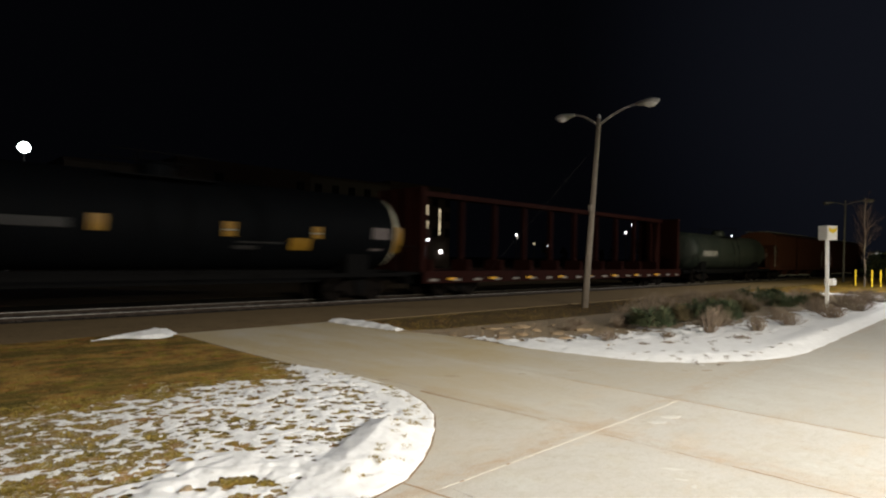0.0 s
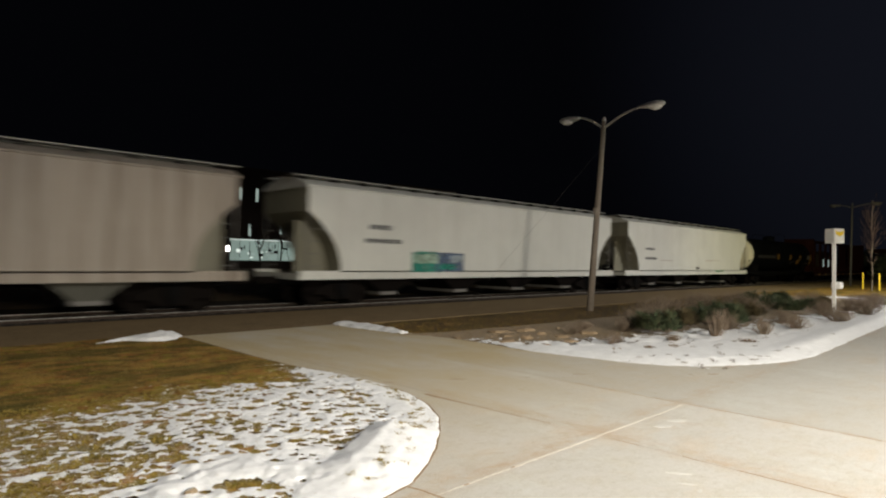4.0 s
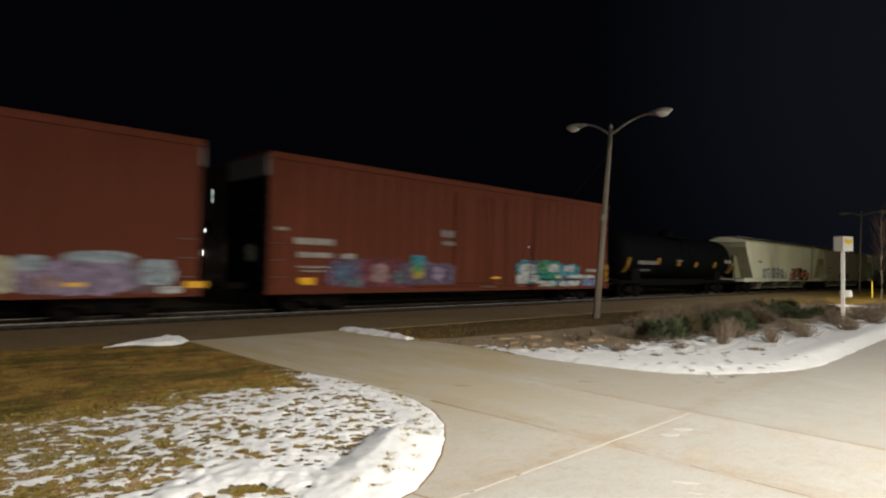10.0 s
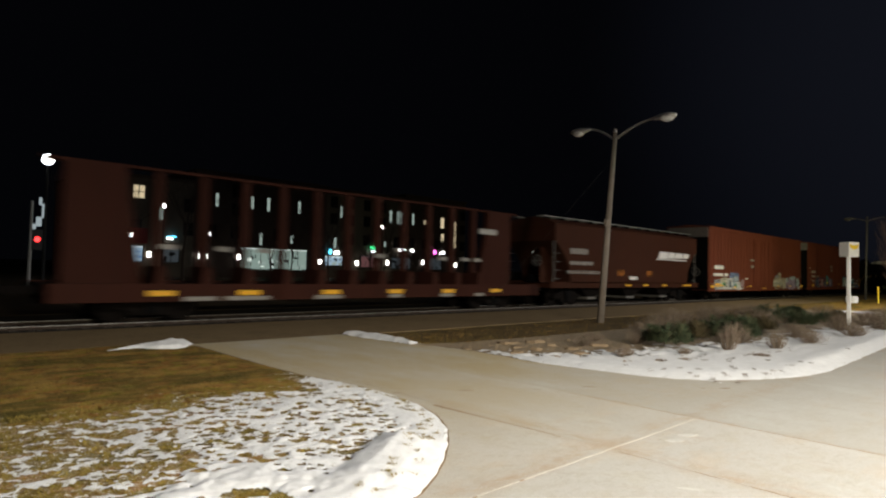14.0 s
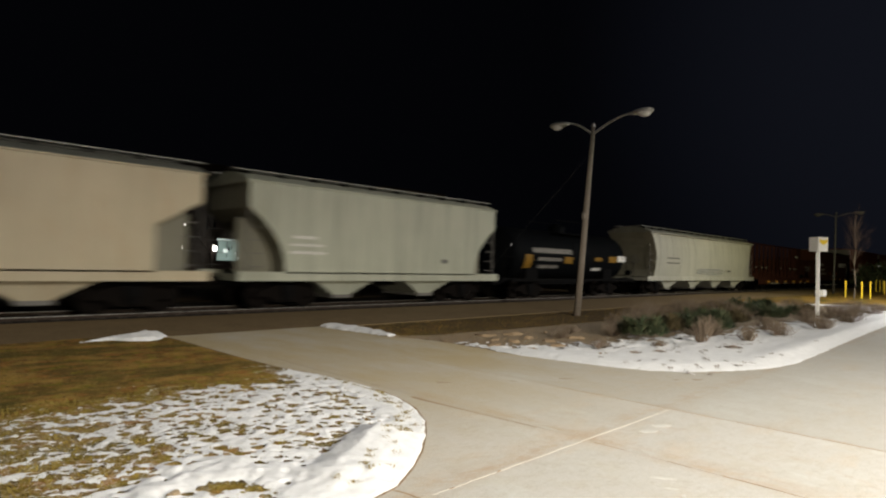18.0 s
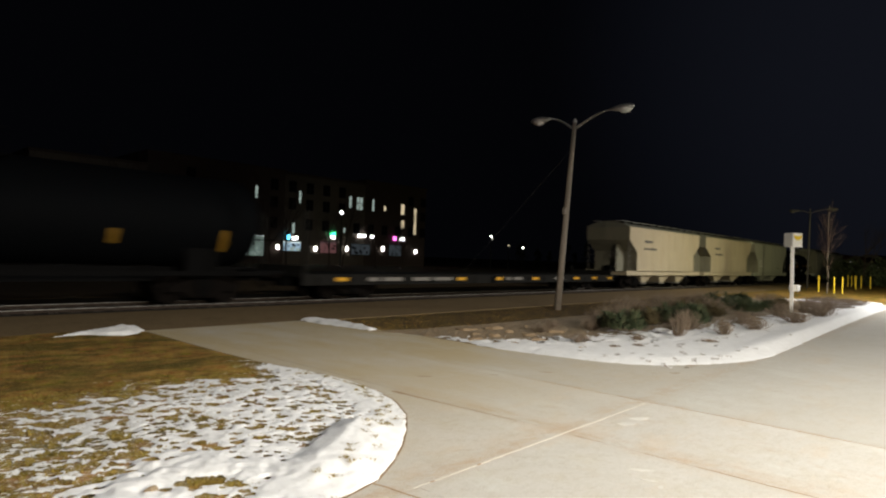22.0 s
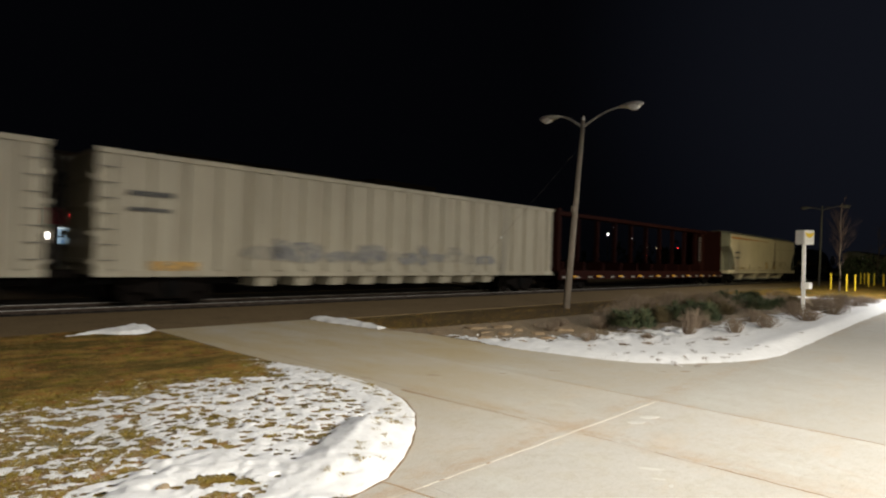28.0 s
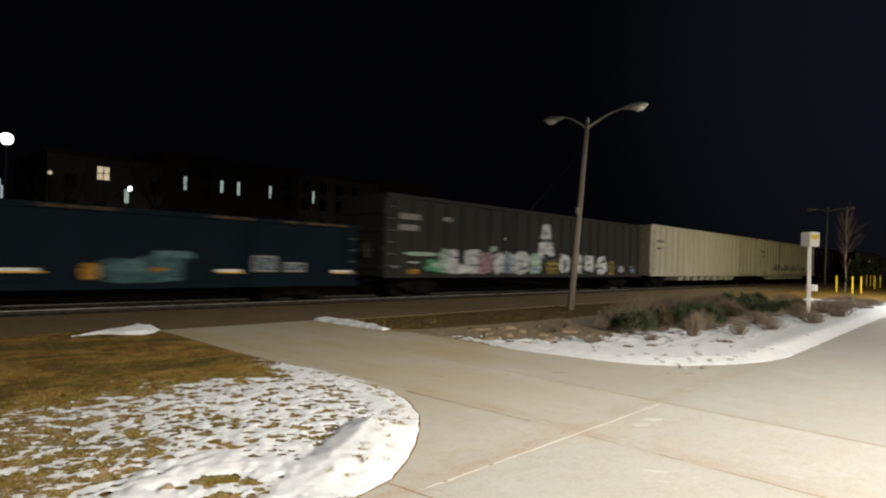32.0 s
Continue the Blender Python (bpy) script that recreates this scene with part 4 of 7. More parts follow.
boll = thing("bollard", pose(50.9, 8.4, -0.06), "yellow steel bollard beside the far lot", "bollard", "bollards by the lot")
part("tube", tube(bmesh.new(), [(0, 0, -0.1), (0, 0, 1.15), (0, 0, 1.24), (0, 0, 1.27)], [0.057, 0.057, 0.05, 0.02], 12), M_YELLOW, boll)
part("base_collar", tube(bmesh.new(), [(0, 0, -0.02), (0, 0, 0.05)], [0.09, 0.08], 12), M_CONC, boll)
for x, y in ((53.0, 9.75), (51.9, 8.05), (75.3, 11.2), (76.2, 11.0), (76.8, 10.8), (72.0, 9.6), (66.0, 9.2), (70.0, 8.6)):
    copy_thing(boll, pose(x, y, -0.06))


def bare_tree(m, h, seed, label, spread=0.5, levels=4, material=None):
    r = random.Random(seed)
    ob = thing("bare_tree", m, label, "tree", "bare trees")
    trunk, crown = bmesh.new(), bmesh.new()

    def limb(p, d, length, rad, level):
        pts, rads = [p], [rad]
        for k in range(3):
            d = (d + Vector((r.uniform(-1, 1), r.uniform(-1, 1), r.uniform(0.0, 0.8))) * 0.13).normalized()
            p = p + d * length / 3
            pts.append(p)
            rads.append(rad * (1 - 0.22 * (k + 1)))
        tube(trunk if level == 0 else crown, pts, rads, 7 if level < 1 else 3)
        if level < levels:
            for _ in range((7, 5, 4, 3)[level]):
                t = r.uniform(0.35, 1.0) * 3
                k = min(2, int(t))
                q = pts[k].lerp(pts[k + 1], t - k)
                nd = (d + Vector((r.uniform(-1, 1), r.uniform(-1, 1), r.uniform(-0.1, 0.6))) * (0.45 + spread)).normalized()
                limb(q, nd, length * r.uniform(0.45, 0.7), rad * 0.42, level + 1)
    limb(Vector((0, 0, -0.05)), Vector((0, 0, 1)), h * 0.5, h * 0.011, 0)
    part("trunk", trunk, material or M_BARK, ob)
    part("crown", crown, material or M_BARK, ob, "bare brown branches")
    return ob


M_REDBARK = plain("red_brown_bark", (0.045, 0.026, 0.022), 0.9, 0, 0.3, 10, 0.5)


def young_tree(m, h, seed):
    """One straight stem with thin twigs that rise close to it."""
    r = random.Random(seed)
    ob = thing("young_tree", m, "slender young leafless tree with reddish twigs by the bollards", "tree", "bare trees")
    stem = [Vector((0.03 * math.sin(k * 1.3), 0.03 * math.cos(k * 1.7), -0.05 + k * h / 10)) for k in range(11)]
    part("trunk", tube(bmesh.new(), stem, [0.065 - 0.0055 * k for k in range(11)], 8), plain("pale_young_bark", (0.11, 0.09, 0.08), 0.9, 0, 0.3, 10, 0.5), ob, "pale smooth stem")
    bm = bmesh.new()
    for _ in range(60):
        k = r.uniform(2.4, 9.6)
        p = stem[int(k)].lerp(stem[int(k) + 1], k % 1)
        a, length = r.uniform(0, 6.283), r.uniform(0.6, 1.0) * (0.35 + 1.35 * math.sin(math.pi * min(1, (k - 1.2) / 9)))
        d = Vector((math.cos(a) * r.uniform(0.3, 0.8), math.sin(a) * r.uniform(0.3, 0.8), r.uniform(0.45, 1.2))).normalized()
        pts = [p, p + d * length * 0.5 + Vector((r.uniform(-1, 1), r.uniform(-1, 1), 0)) * 0.07, p + d * length * 0.95 + Vector((0, 0, r.uniform(0, 0.3) * length))]
        tube(bm, pts, [0.012, 0.008, 0.003], 3)
        for _ in range(6):
            o = pts[0].lerp(pts[2], r.uniform(0.25, 0.95))
            e = o + (d + Vector((r.uniform(-1, 1), r.uniform(-1, 1), r.uniform(-0.2, 0.8))) * 0.7).normalized() * length * r.uniform(0.2, 0.45)
            tube(bm, [o, e], [0.005, 0.002], 3)
    part("crown", bm, M_REDBARK, ob, "fine reddish bare twigs")


young_tree(pose(50.2, 8.7, -0.06), 6.4, 11)
bare_tree(pose(85.0, 11.0, -0.06), 9.0, 13, "leafless tree beside the far lot", 0.5)
bare_tree(pose(26, 58, -0.06), 11.0, 14, "dark leafless tree before the storefronts", 0.5)
bare_tree(pose(33, 60, -0.06), 10.0, 15, "dark leafless tree before the storefronts", 0.5)
bare_tree(pose(42, 57, -0.06), 9.0, 16, "dark leafless tree before the storefronts", 0.6)
bare_tree(pose(50, 58, -0.06), 8.0, 17, "dark leafless tree before the storefronts", 0.6)

for k, (x, y, h) in enumerate(((15.6, 60, 12.0), (20.7, 58, 13.0), (23.2, 59, 10.0), (30.0, 58, 9.0), (34.2, 57, 10.0), (37.5, 59, 11.0), (44.6, 58, 10.0), (55.5, 59, 10.0), (12.5, 62, 12.0))):
    bare_tree(pose(x, y, -0.06), h, 40 + k, "dark leafless tree before the storefronts", 0.7)

# low white rail by the far lot
rail_fence = thing("low_fence", pose(0, 0, -0.06), "low white rail fence at the edge of the far lot", "fence")
part("top_rail", boxed(98, 126, 12.5, 12.6, 0.45, 0.62, bevel=0.01), M_WHITE, rail_fence, "white top rail")
for k in range(10):
    part("post", boxed(98.2 + 3 * k, 98.35 + 3 * k, 12.6, 12.72, -0.05, 0.7), M_WHITE, rail_fence)

# ---- lit things across the track ----
G_WHITE, G_WARM = glow("lamp_glow", (1.0, 0.97, 0.92), 6), glow("window_glow", (1.0, 0.82, 0.52), 0.6)
G_COOL, G_RED, G_GREEN = glow("shop_glow", (0.5, 0.72, 0.9), 0.55), glow("red_glow", (1.0, 0.03, 0.03), 5), glow("green_glow", (0.05, 1.0, 0.35), 4)
G_BLUE, G_PINK, G_SIGN = glow("blue_glow", (0.1, 0.65, 1.0), 4), glow("pink_glow", (1.0, 0.15, 0.7), 4), glow("white_sign_glow", (1.0, 1.0, 1.0), 6)
G_DIM, G_ROSE = glow("dim_shop_glow", (0.45, 0.55, 0.62), 0.06), glow("rosy_shop_glow", (0.8, 0.35, 0.35), 0.12)
G_PALE, G_LOBBY = glow("store_glow", (0.80, 1.0, 0.90), 0.32), glow("lobby_glow", (0.75, 1.0, 0.88), 0.28)
G_CASE = glow("blue_display_glow", (0.25, 0.5, 0.9), 0.4)
G_STRIP = glow("ceiling_strip_glow", (0.9, 1.0, 0.92), 0.9)
M_FACADE = plain("grey_tan_facade", (0.13, 0.11, 0.085), 0.9, 0, 0.2, 1.2, 0.3)
M_FACADE2 = plain("dark_brick_facade", (0.075, 0.055, 0.045), 0.9, 0, 0.2, 2, 0.3)
M_PANE = plain("dark_window_glass", (0.006, 0.006, 0.007), 0.3, 0, 0.2, 3, 0.0, 0.08)
M_FRAME = plain("dark_frame", (0.012, 0.012, 0.012), 0.5, 0, 0.2, 5)

BY = 75.0
block = thing("apartment_building", pose(0, BY, -0.06), "four-storey apartment block with lit ground-floor shops", "building")


def facade(x0, x1, h, depth, material):
    part("wall", boxed(x0, x1, 0.0, depth, 0, h), material, block)
    part("parapet", boxed(x0 - 0.15, x1 + 0.15, -0.15, depth + 0.1, h, h + 0.35), M_FACADE2, block)


facade(16.0, 28.0, 11.6, 16, M_FACADE)
facade(28.004, 47.0, 13.2, 17, M_FACADE2)
facade(47.004, 62.0, 13.0, 16, M_FACADE)
facade(62.004, 76.0, 13.6, 17, M_FACADE2)


def window(x, z, w, h, material, label=""):
    win = part("window", boxed(x - w / 2 - 0.08, x + w / 2 + 0.08, -0.05, 0.05, z - h / 2 - 0.08, z + h / 2 + 0.08), M_FRAME, block, label)
    part("pane", boxed(x - w / 2, x + w / 2, -0.06, -0.052, z - h / 2, z + h / 2), material, win)
    if w > 1.0:
        part("mullion", boxed(x - 0.04, x + 0.04, -0.085, -0.061, z - h / 2, z + h / 2), M_FRAME, win)
        part("mullion", boxed(x - w / 2, x + w / 2, -0.089, -0.062, z - 0.04, z + 0.04), M_FRAME, win)


def at(u, v):
    """Along and up on the facade from the two slopes of a sight line."""
    return u * BY, v * BY + 1.71


LIT = {(0.2863, 0.110): (1.25, 1.5), (0.410, 0.109): (0.42, 1.7), (0.4733, 0.110): (0.42, 1.6), (0.5044, 0.1097): (0.42, 1.8), (0.5669, 0.1098): (0.42, 1.7), (0.661, 0.1094): (0.42, 1.8),
       (0.7856, 0.1105): (0.5, 1.9), (0.8106, 0.1095): (1.2, 2.0), (0.8487, 0.1091): (0.42, 1.9), (0.8831, 0.1049): (0.5, 0.8), (0.9374, 0.1071): (0.8, 1.8), (0.9389, 0.0733): (0.7, 1.3),
       (0.9782, 0.0815): (0.6, 4.6), (0.4918, 0.0464): (0.4, 1.6), (0.554, 0.0486): (0.5, 1.1), (0.648, 0.0475): (0.45, 1.6), (0.7721, 0.0502): (0.4, 0.8), (0.3205, 0.0785): (0.55, 1.6)}
for (u, v), (w, h) in LIT.items():
    x, z = at(u, v)
    window(x, z, w, h, G_WARM if u < 0.3 or u > 0.85 else G_PALE, "lit window")
for x in range(18, 76, 3):
    for z in (5.9, 8.8, 11.3):
        if x < 28 and z > 11 or any(abs(x - u * BY) < 1.4 and abs(z - v * BY - 1.71) < 1.9 for u, v in LIT):
            continue
        window(x + 0.3, z, 1.1, 1.5, M_PANE)


def shopfront(u0, u1, v0, v1, material, label):
    (x0, z0), (x1, z1) = at(u0, v0), at(u1, v1)
    shop = part("shopfront", boxed(x0 - 0.1, x1 + 0.1, -0.12, 0.06, z0 - 0.1, z1 + 0.1), M_FRAME, block, label)
    n = max(2, int((x1 - x0) / 1.3))
    for k in range(n):
        a, b = x0 + (x1 - x0) * k / n + 0.04, x0 + (x1 - x0) * (k + 1) / n - 0.04
        part("pane", boxed(a, b, -0.13, -0.121, z0, z1), material, shop)
    r = random.Random(int(u0 * 100))
    part("soffit_light", boxed(x0, x1, -0.15, -0.1315, z1 - 0.16, z1 - 0.06), G_STRIP if material in (G_LOBBY, G_COOL) else G_DIM, shop, "bright strip under the ceiling")
    for k in range(int((x1 - x0) * 3.0)):
        a = r.uniform(x0, x1 - 0.5)
        b = r.uniform(z0, z0 + (z1 - z0) * 0.6)
        w, h = (r.uniform(0.05, 0.2), r.uniform(0.5, 1.2)) if material is G_LOBBY and k % 2 else (r.uniform(0.2, 0.7), r.uniform(0.15, 0.5))
        kind = r.choice((G_STRIP, M_FRAME, G_PALE, M_FRAME)) if material is G_LOBBY else r.choice((G_DIM, G_PALE, G_CASE, M_FRAME)) if material is G_COOL else r.choice((M_FRAME, M_PANE, material))
        part("display", boxed(a, a + w, -0.145 - 0.001 * k, -0.131, b, min(b + h, z1)), kind, shop)


shopfront(0.236, 0.295, 0.001, 0.025, G_COOL, "wide lit shop window")
shopfront(0.325, 0.350, 0.001, 0.022, G_DIM, "dark shop window")
shopfront(0.455, 0.585, -0.008, 0.030, G_LOBBY, "bright glazed lobby")
shopfront(0.626, 0.666, 0.003, 0.021, G_COOL, "dim lit shop window")
shopfront(0.711, 0.752, 0.001, 0.024, G_ROSE, "rosy lit shop window")
shopfront(0.791, 0.842, 0.000, 0.022, G_DIM, "shop window")
shopfront(0.899, 0.937, 0.000, 0.024, G_DIM, "shop window")
(xa, za), (xb, zb) = at(0.205, 0.029), at(0.301, 0.053)
fascia = part("shop_fascia", boxed(xa, xb, -0.25, 0.0, za, zb), plain("dark_red_fascia", (0.20, 0.012, 0.012), 0.5), block, "dark red shop fascia")


def lit_sign(u, v, w, h, material, label, wobble=0):
    x, z = at(u, v)
    r = random.Random(int(u * 1000))
    n = max(1, int(w / 0.45))
    for k in range(n):
        a = x - w / 2 + w * k / n
        dz = r.uniform(-wobble, wobble)
        part("lit_sign", boxed(a, a + w / n * 0.82, -0.33, -0.26, z - h / 2 + dz, z + h / 2 + dz), material, block, label)


lit_sign(0.2542, 0.0430, 0.75, 0.28, G_RED, "red lit sign")
lit_sign(0.2542, 0.0385, 0.28, 0.42, G_RED, "red lit sign")
lit_sign(0.2715, 0.0408, 1.35, 0.55, G_SIGN, "white lit sign", 0.06)
lit_sign(0.3373, 0.0415, 1.2, 0.18, G_BLUE, "blue lit sign", 0.05)
lit_sign(0.3350, 0.0392, 0.8, 0.18, G_SIGN, "white lit sign", 0.04)
lit_sign(0.6361, 0.0293, 0.6, 0.65, G_BLUE, "blue lit emblem")
lit_sign(0.6510, 0.0281, 1.0, 0.5, G_SIGN, "white lit sign", 0.05)
lit_sign(0.7406, 0.0341, 1.1, 0.45, G_SIGN, "white lit sign", 0.03)
lit_sign(0.7406, 0.0415, 1.2, 0.45, G_GREEN, "green lit sign", 0.03)
lit_sign(0.8177, 0.0405, 1.7, 0.45, G_SIGN, "white lit sign", 0.06)
lit_sign(0.8468, 0.0403, 0.8, 0.45, G_SIGN, "white lit sign", 0.04)
lit_sign(0.9139, 0.0399, 0.8, 0.65, G_PINK, "pink lit emblem", 0.04)
lit_sign(0.9369, 0.0384, 1.2, 0.42, G_SIGN, "white lit sign", 0.05)
for u, v in ((0.2237, 0.0129), (0.3041, 0.0131), (0.3819, 0.013), (0.395, 0.0126), (0.4512, 0.0133), (0.6138, 0.0099), (0.70, 0.0095), (0.7777, 0.012), (0.8791, 0.0153), (0.9813, 0.0119)):
    (x, z), q = at(u, v), 0.5 if 0.38 < u < 0.40 else 1.0
    wl = part("wall_light", boxed(x - 0.16, x + 0.16, -0.2, 0.0, z + 0.3, z + 0.4), M_FRAME, block, "wall light")
    part("globe", tube(bmesh.new(), [(x, -0.2, z - 0.42), (x, -0.2, z - 0.3), (x, -0.2, z + 0.2), (x, -0.2, z + 0.32)], [0.08 * q, 0.25 * q, 0.25 * q, 0.08 * q], 10), G_WHITE, wl, "glowing globe", True)


def lot_light(x, y, z, size, material, label):
    ob = thing("pole_light", pose(x, y, -0.06), label, "lamp post", "lit lamp posts across the track")
    part("pole", tube(bmesh.new(), [(0, 0, 0), (0, 0, z + 0.1)], [0.11, 0.07], 8), M_FRAME, ob)
    rings = [[(math.cos(a) * size * k, math.sin(a) * size * k, z + s * size) for a in (i * math.pi / 6 for i in range(12))] for s, k in ((-0.9, 0.4), (-0.45, 0.9), (0.1, 1.0), (0.6, 0.75), (0.9, 0.3))]
    part("glowing_head", loft(bmesh.new(), rings), material, ob, "glowing lamp head", True)


G_MINT = glow("mint_lamp_glow", (0.55, 1.0, 0.85), 3)
G_FAINT = glow("faint_lamp_glow", (1.0, 0.95, 0.85), 0.35)
G_HOT = glow("bright_lamp_glow", (0.92, 0.97, 1.0), 9)
lot_light(0.165 * 45, 45, 0.1428 * 45 + 1.71, 0.37, G_HOT, "bright lit street lamp across the track")
# far light points, some taken for signals or brief; all get added poles
for u, v, y, s, g in ((0.3249, 0.091, 68, 0.24, G_WHITE), (0.3991, 0.0499, 66, 0.2, G_WHITE), (0.7642, 0.0865, 68, 0.3, G_WHITE), (1.913, 0.1193, 60, 0.22, G_HOT), (1.870, 0.0915, 60, 0.2, G_WHITE),
                      (2.044, 0.085, 60, 0.2, G_WHITE), (2.176, 0.0244, 55, 0.10, G_RED), (2.335, 0.041, 55, 0.13, G_WHITE), (2.262, 0.055, 55, 0.16, G_WARM), (2.171, 0.0538, 55, 0.14, G_WARM), (2.466, 0.0529, 55, 0.1, G_WHITE), (2.577, 0.097, 55, 0.16, G_WHITE), (2.735, 0.1018, 55, 0.15, G_WHITE), (2.854, 0.1156, 55, 0.16, G_HOT), (2.923, 0.0875, 55, 0.12, G_WHITE), (2.470, 0.0608, 56, 0.13, G_RED), (2.574, 0.054, 55, 0.15, G_MINT), (2.693, 0.0572, 55, 0.18, G_MINT), (2.096, 0.0177, 55, 0.14, G_WARM), (5.212, 0.0408, 23, 0.11, G_WARM),
                      (1.35, 0.04, 62, 0.18, G_WARM), (1.42, 0.036, 62, 0.2, G_WHITE), (1.27, 0.062, 64, 0.2, G_WHITE), (8.188, 0.0556, 14, 0.10, G_FAINT), (8.681, 0.0542, 14, 0.10, G_FAINT), (6.873, 0.0905, 17, 0.13, G_FAINT), (0.2173, 0.103, 66, 0.2, G_WARM)):
    lot_light(u * y, y, v * y + 1.71, s, g, "far light on an added pole")

signal = thing("traffic_signal", pose(0.1563 * 45, 45, -0.06), "traffic signal showing red with a tall lit mast", "traffic signal")
part("mast", tube(bmesh.new(), [(-0.35, 0, 0), (-0.35, 0, 5.4)], [0.12, 0.09], 8), M_GALV, signal)
part("housing", boxed(-0.3, 0.3, -0.12, 0.12, 2.3, 3.6, bevel=0.03), M_FRAME, signal)
part("red_light", tube(bmesh.new(), [(0, -0.16, 2.97), (0, -0.12, 2.97)], [0.16, 0.16], 12), G_RED, signal, "red light")
# no lamps: these panels glow to show pale glints on the mast
for x, z, w, h in ((0.1, 5.4, 0.16, 0.5), (0.25, 4.8, 0.12, 0.9), (0.05, 4.1, 0.3, 0.6), (-0.2, 3.75, 0.22, 0.4)):
    part("glint_panel", boxed(x - w / 2, x + w / 2, -0.05, 0.0, z - h / 2, z + h / 2), glow("glint_glow", (0.8, 0.95, 1.0), 0.35), signal, "small panel glowing for a pale glint")

# the strip of lot and the low buildings at the far end
shed = thing("low_building", pose(150, 34, -0.06, 0, 0, 8), "low dark building beyond the lot", "building")
part("wall", boxed(-12, 12, 0, 9, 0, 4.2), M_FACADE, shed)
part("roof", boxed(-12.3, 12.3, -0.3, 9.3, 4.2, 4.6), M_FRAME, shed)
for k in range(4):
    part("window", boxed(-9 + k * 5, -6.5 + k * 5, -0.05, 0.03, 1.2, 3.0), M_PANE if k % 2 else G_PALE, shed)
car_lot = thing("parked_van", pose(97, 11.6, -0.06, 0, 0, 20), "white parked van at the far end of the lot", "van")
part("body", prism(bmesh.new(), [(-2.4, 0.5), (2.4, 0.5), (2.45, 1.1), (1.7, 1.35), (1.2, 2.0), (-2.3, 2.05), (-2.45, 1.5)], -0.9, 0.9), M_WHITE, car_lot)
for x in (-1.5, 1.55):
    for y in (-0.86, 0.86):
        part("wheel", tube(bmesh.new(), [(x, y - 0.1, 0.34), (x, y + 0.1, 0.34)], 0.34, 14), M_BLACK, car_lot)
# added slab for brief far lights, and evergreen bushes behind the bollards
canopy = thing("fuel_canopy", pose(125, 19.9, -0.06, 0, 0, 0), "added slab on posts for a brief row of lights", "canopy")
part("slab_top", boxed(0, 6, -1.4, 1.4, 3.3, 3.7), M_FRAME, canopy)
part("brief_light_strip", boxed(-0.06, -0.002, -0.9, 0.9, 3.3, 3.5), G_FAINT, canopy, "dim strip for the brief lights")
for x, y in ((1, -1), (1, 1), (5, -1), (5, 1)):
    part("post", boxed(x - 0.1, x + 0.1, y - 0.1, y + 0.1, 0, 3.3), M_FRAME, canopy)


def evergreen(x, y, w, h, seed):
    r = random.Random(seed)
    verts, faces = [], []
    for _ in range(1500):
        a, z = r.uniform(0, 6.283), r.uniform(0.02, 1)
        q = w * (1 - 0.55 * z * z) * r.uniform(0.5, 1.0) * (1 + 0.25 * math.sin(3 * a + seed))
        p = Vector((math.cos(a) * q, math.sin(a) * q, z * h * r.uniform(0.8, 1.05)))
        k, s = len(verts), r.uniform(0.08, 0.22)
        for _ in range(3):
            verts.append(tuple(p + Vector((r.uniform(-s, s), r.uniform(-s, s), r.uniform(-s, s)))))
        faces.append((k, k + 1, k + 2))
    me = bpy.data.meshes.new("evergreen_bush")
    me.from_pydata(verts, [], faces)
    me.materials.append(M_JUNI)
    tagged(new("evergreen_bush", me), "dark rounded evergreen bush behind the bollards", "bush", "bushes behind the bollards").matrix_world = pose(x, y, -0.06)


for k, (x, y, w, h) in enumerate(((86, 10.9, 1.4, 2.8), (88, 12.4, 1.5, 3.4), (90, 14.2, 1.6, 3.2), (84, 9.4, 1.2, 2.2), (92, 9.9, 1.4, 3.6))):
    evergreen(x, y, w, h, k)
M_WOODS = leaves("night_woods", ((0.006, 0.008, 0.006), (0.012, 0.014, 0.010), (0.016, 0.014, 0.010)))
# dark woods along the horizon
def woods(name, x0, x1, y0, y1, count, seed):
    r = random.Random(seed)
    verts, faces = [], []
    for _ in range(count):
        x, y = r.uniform(x0, x1), r.uniform(y0, y1)
        h = r.uniform(3, 6)
        for _ in range(60):
            a, q, z = r.uniform(0, 6.28), r.uniform(0.2, 1) * h * 0.28, r.uniform(0.15, 1) * h
            p = Vector((x + math.cos(a) * q * (1.2 - z / h), y + math.sin(a) * q * (1.2 - z / h), z))
            s = r.uniform(0.25, 0.7)
            k = len(verts)
            for c in range(3):
                verts.append((p.x + r.uniform(-s, s), p.y + r.uniform(-s, s), p.z + r.uniform(-s, s)))
            faces.append((k, k + 1, k + 2))
    me = bpy.data.meshes.new(name)
    me.from_pydata(verts, [], faces)
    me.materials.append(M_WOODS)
    return tagged(new(name, me), "dark row of far trees", "trees", kind="stuff")


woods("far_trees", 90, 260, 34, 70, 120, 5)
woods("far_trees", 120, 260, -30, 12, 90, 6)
# ---- freight train ----
SPEED, TRACK_Y, RAIL_Z = 14.0, 19.05, -0.07
CARS = []
# duller and darker than the body paints it goes with
P_ROOF = car_paint("dull_roof_paint", (0.22, 0.22, 0.18), (0.08, 0.075, 0.06), 0.7)
P_FRESH = car_paint("clean_white_car_paint", (0.63, 0.63, 0.58), (0.38, 0.355, 0.29), 0.25)
P_WHITE = car_paint("white_car_paint", (0.55, 0.55, 0.51), (0.30, 0.28, 0.23), 0.25)
P_STAIN = car_paint("stained_grey_paint", (0.39, 0.34, 0.28), (0.12, 0.085, 0.06), 0.9)
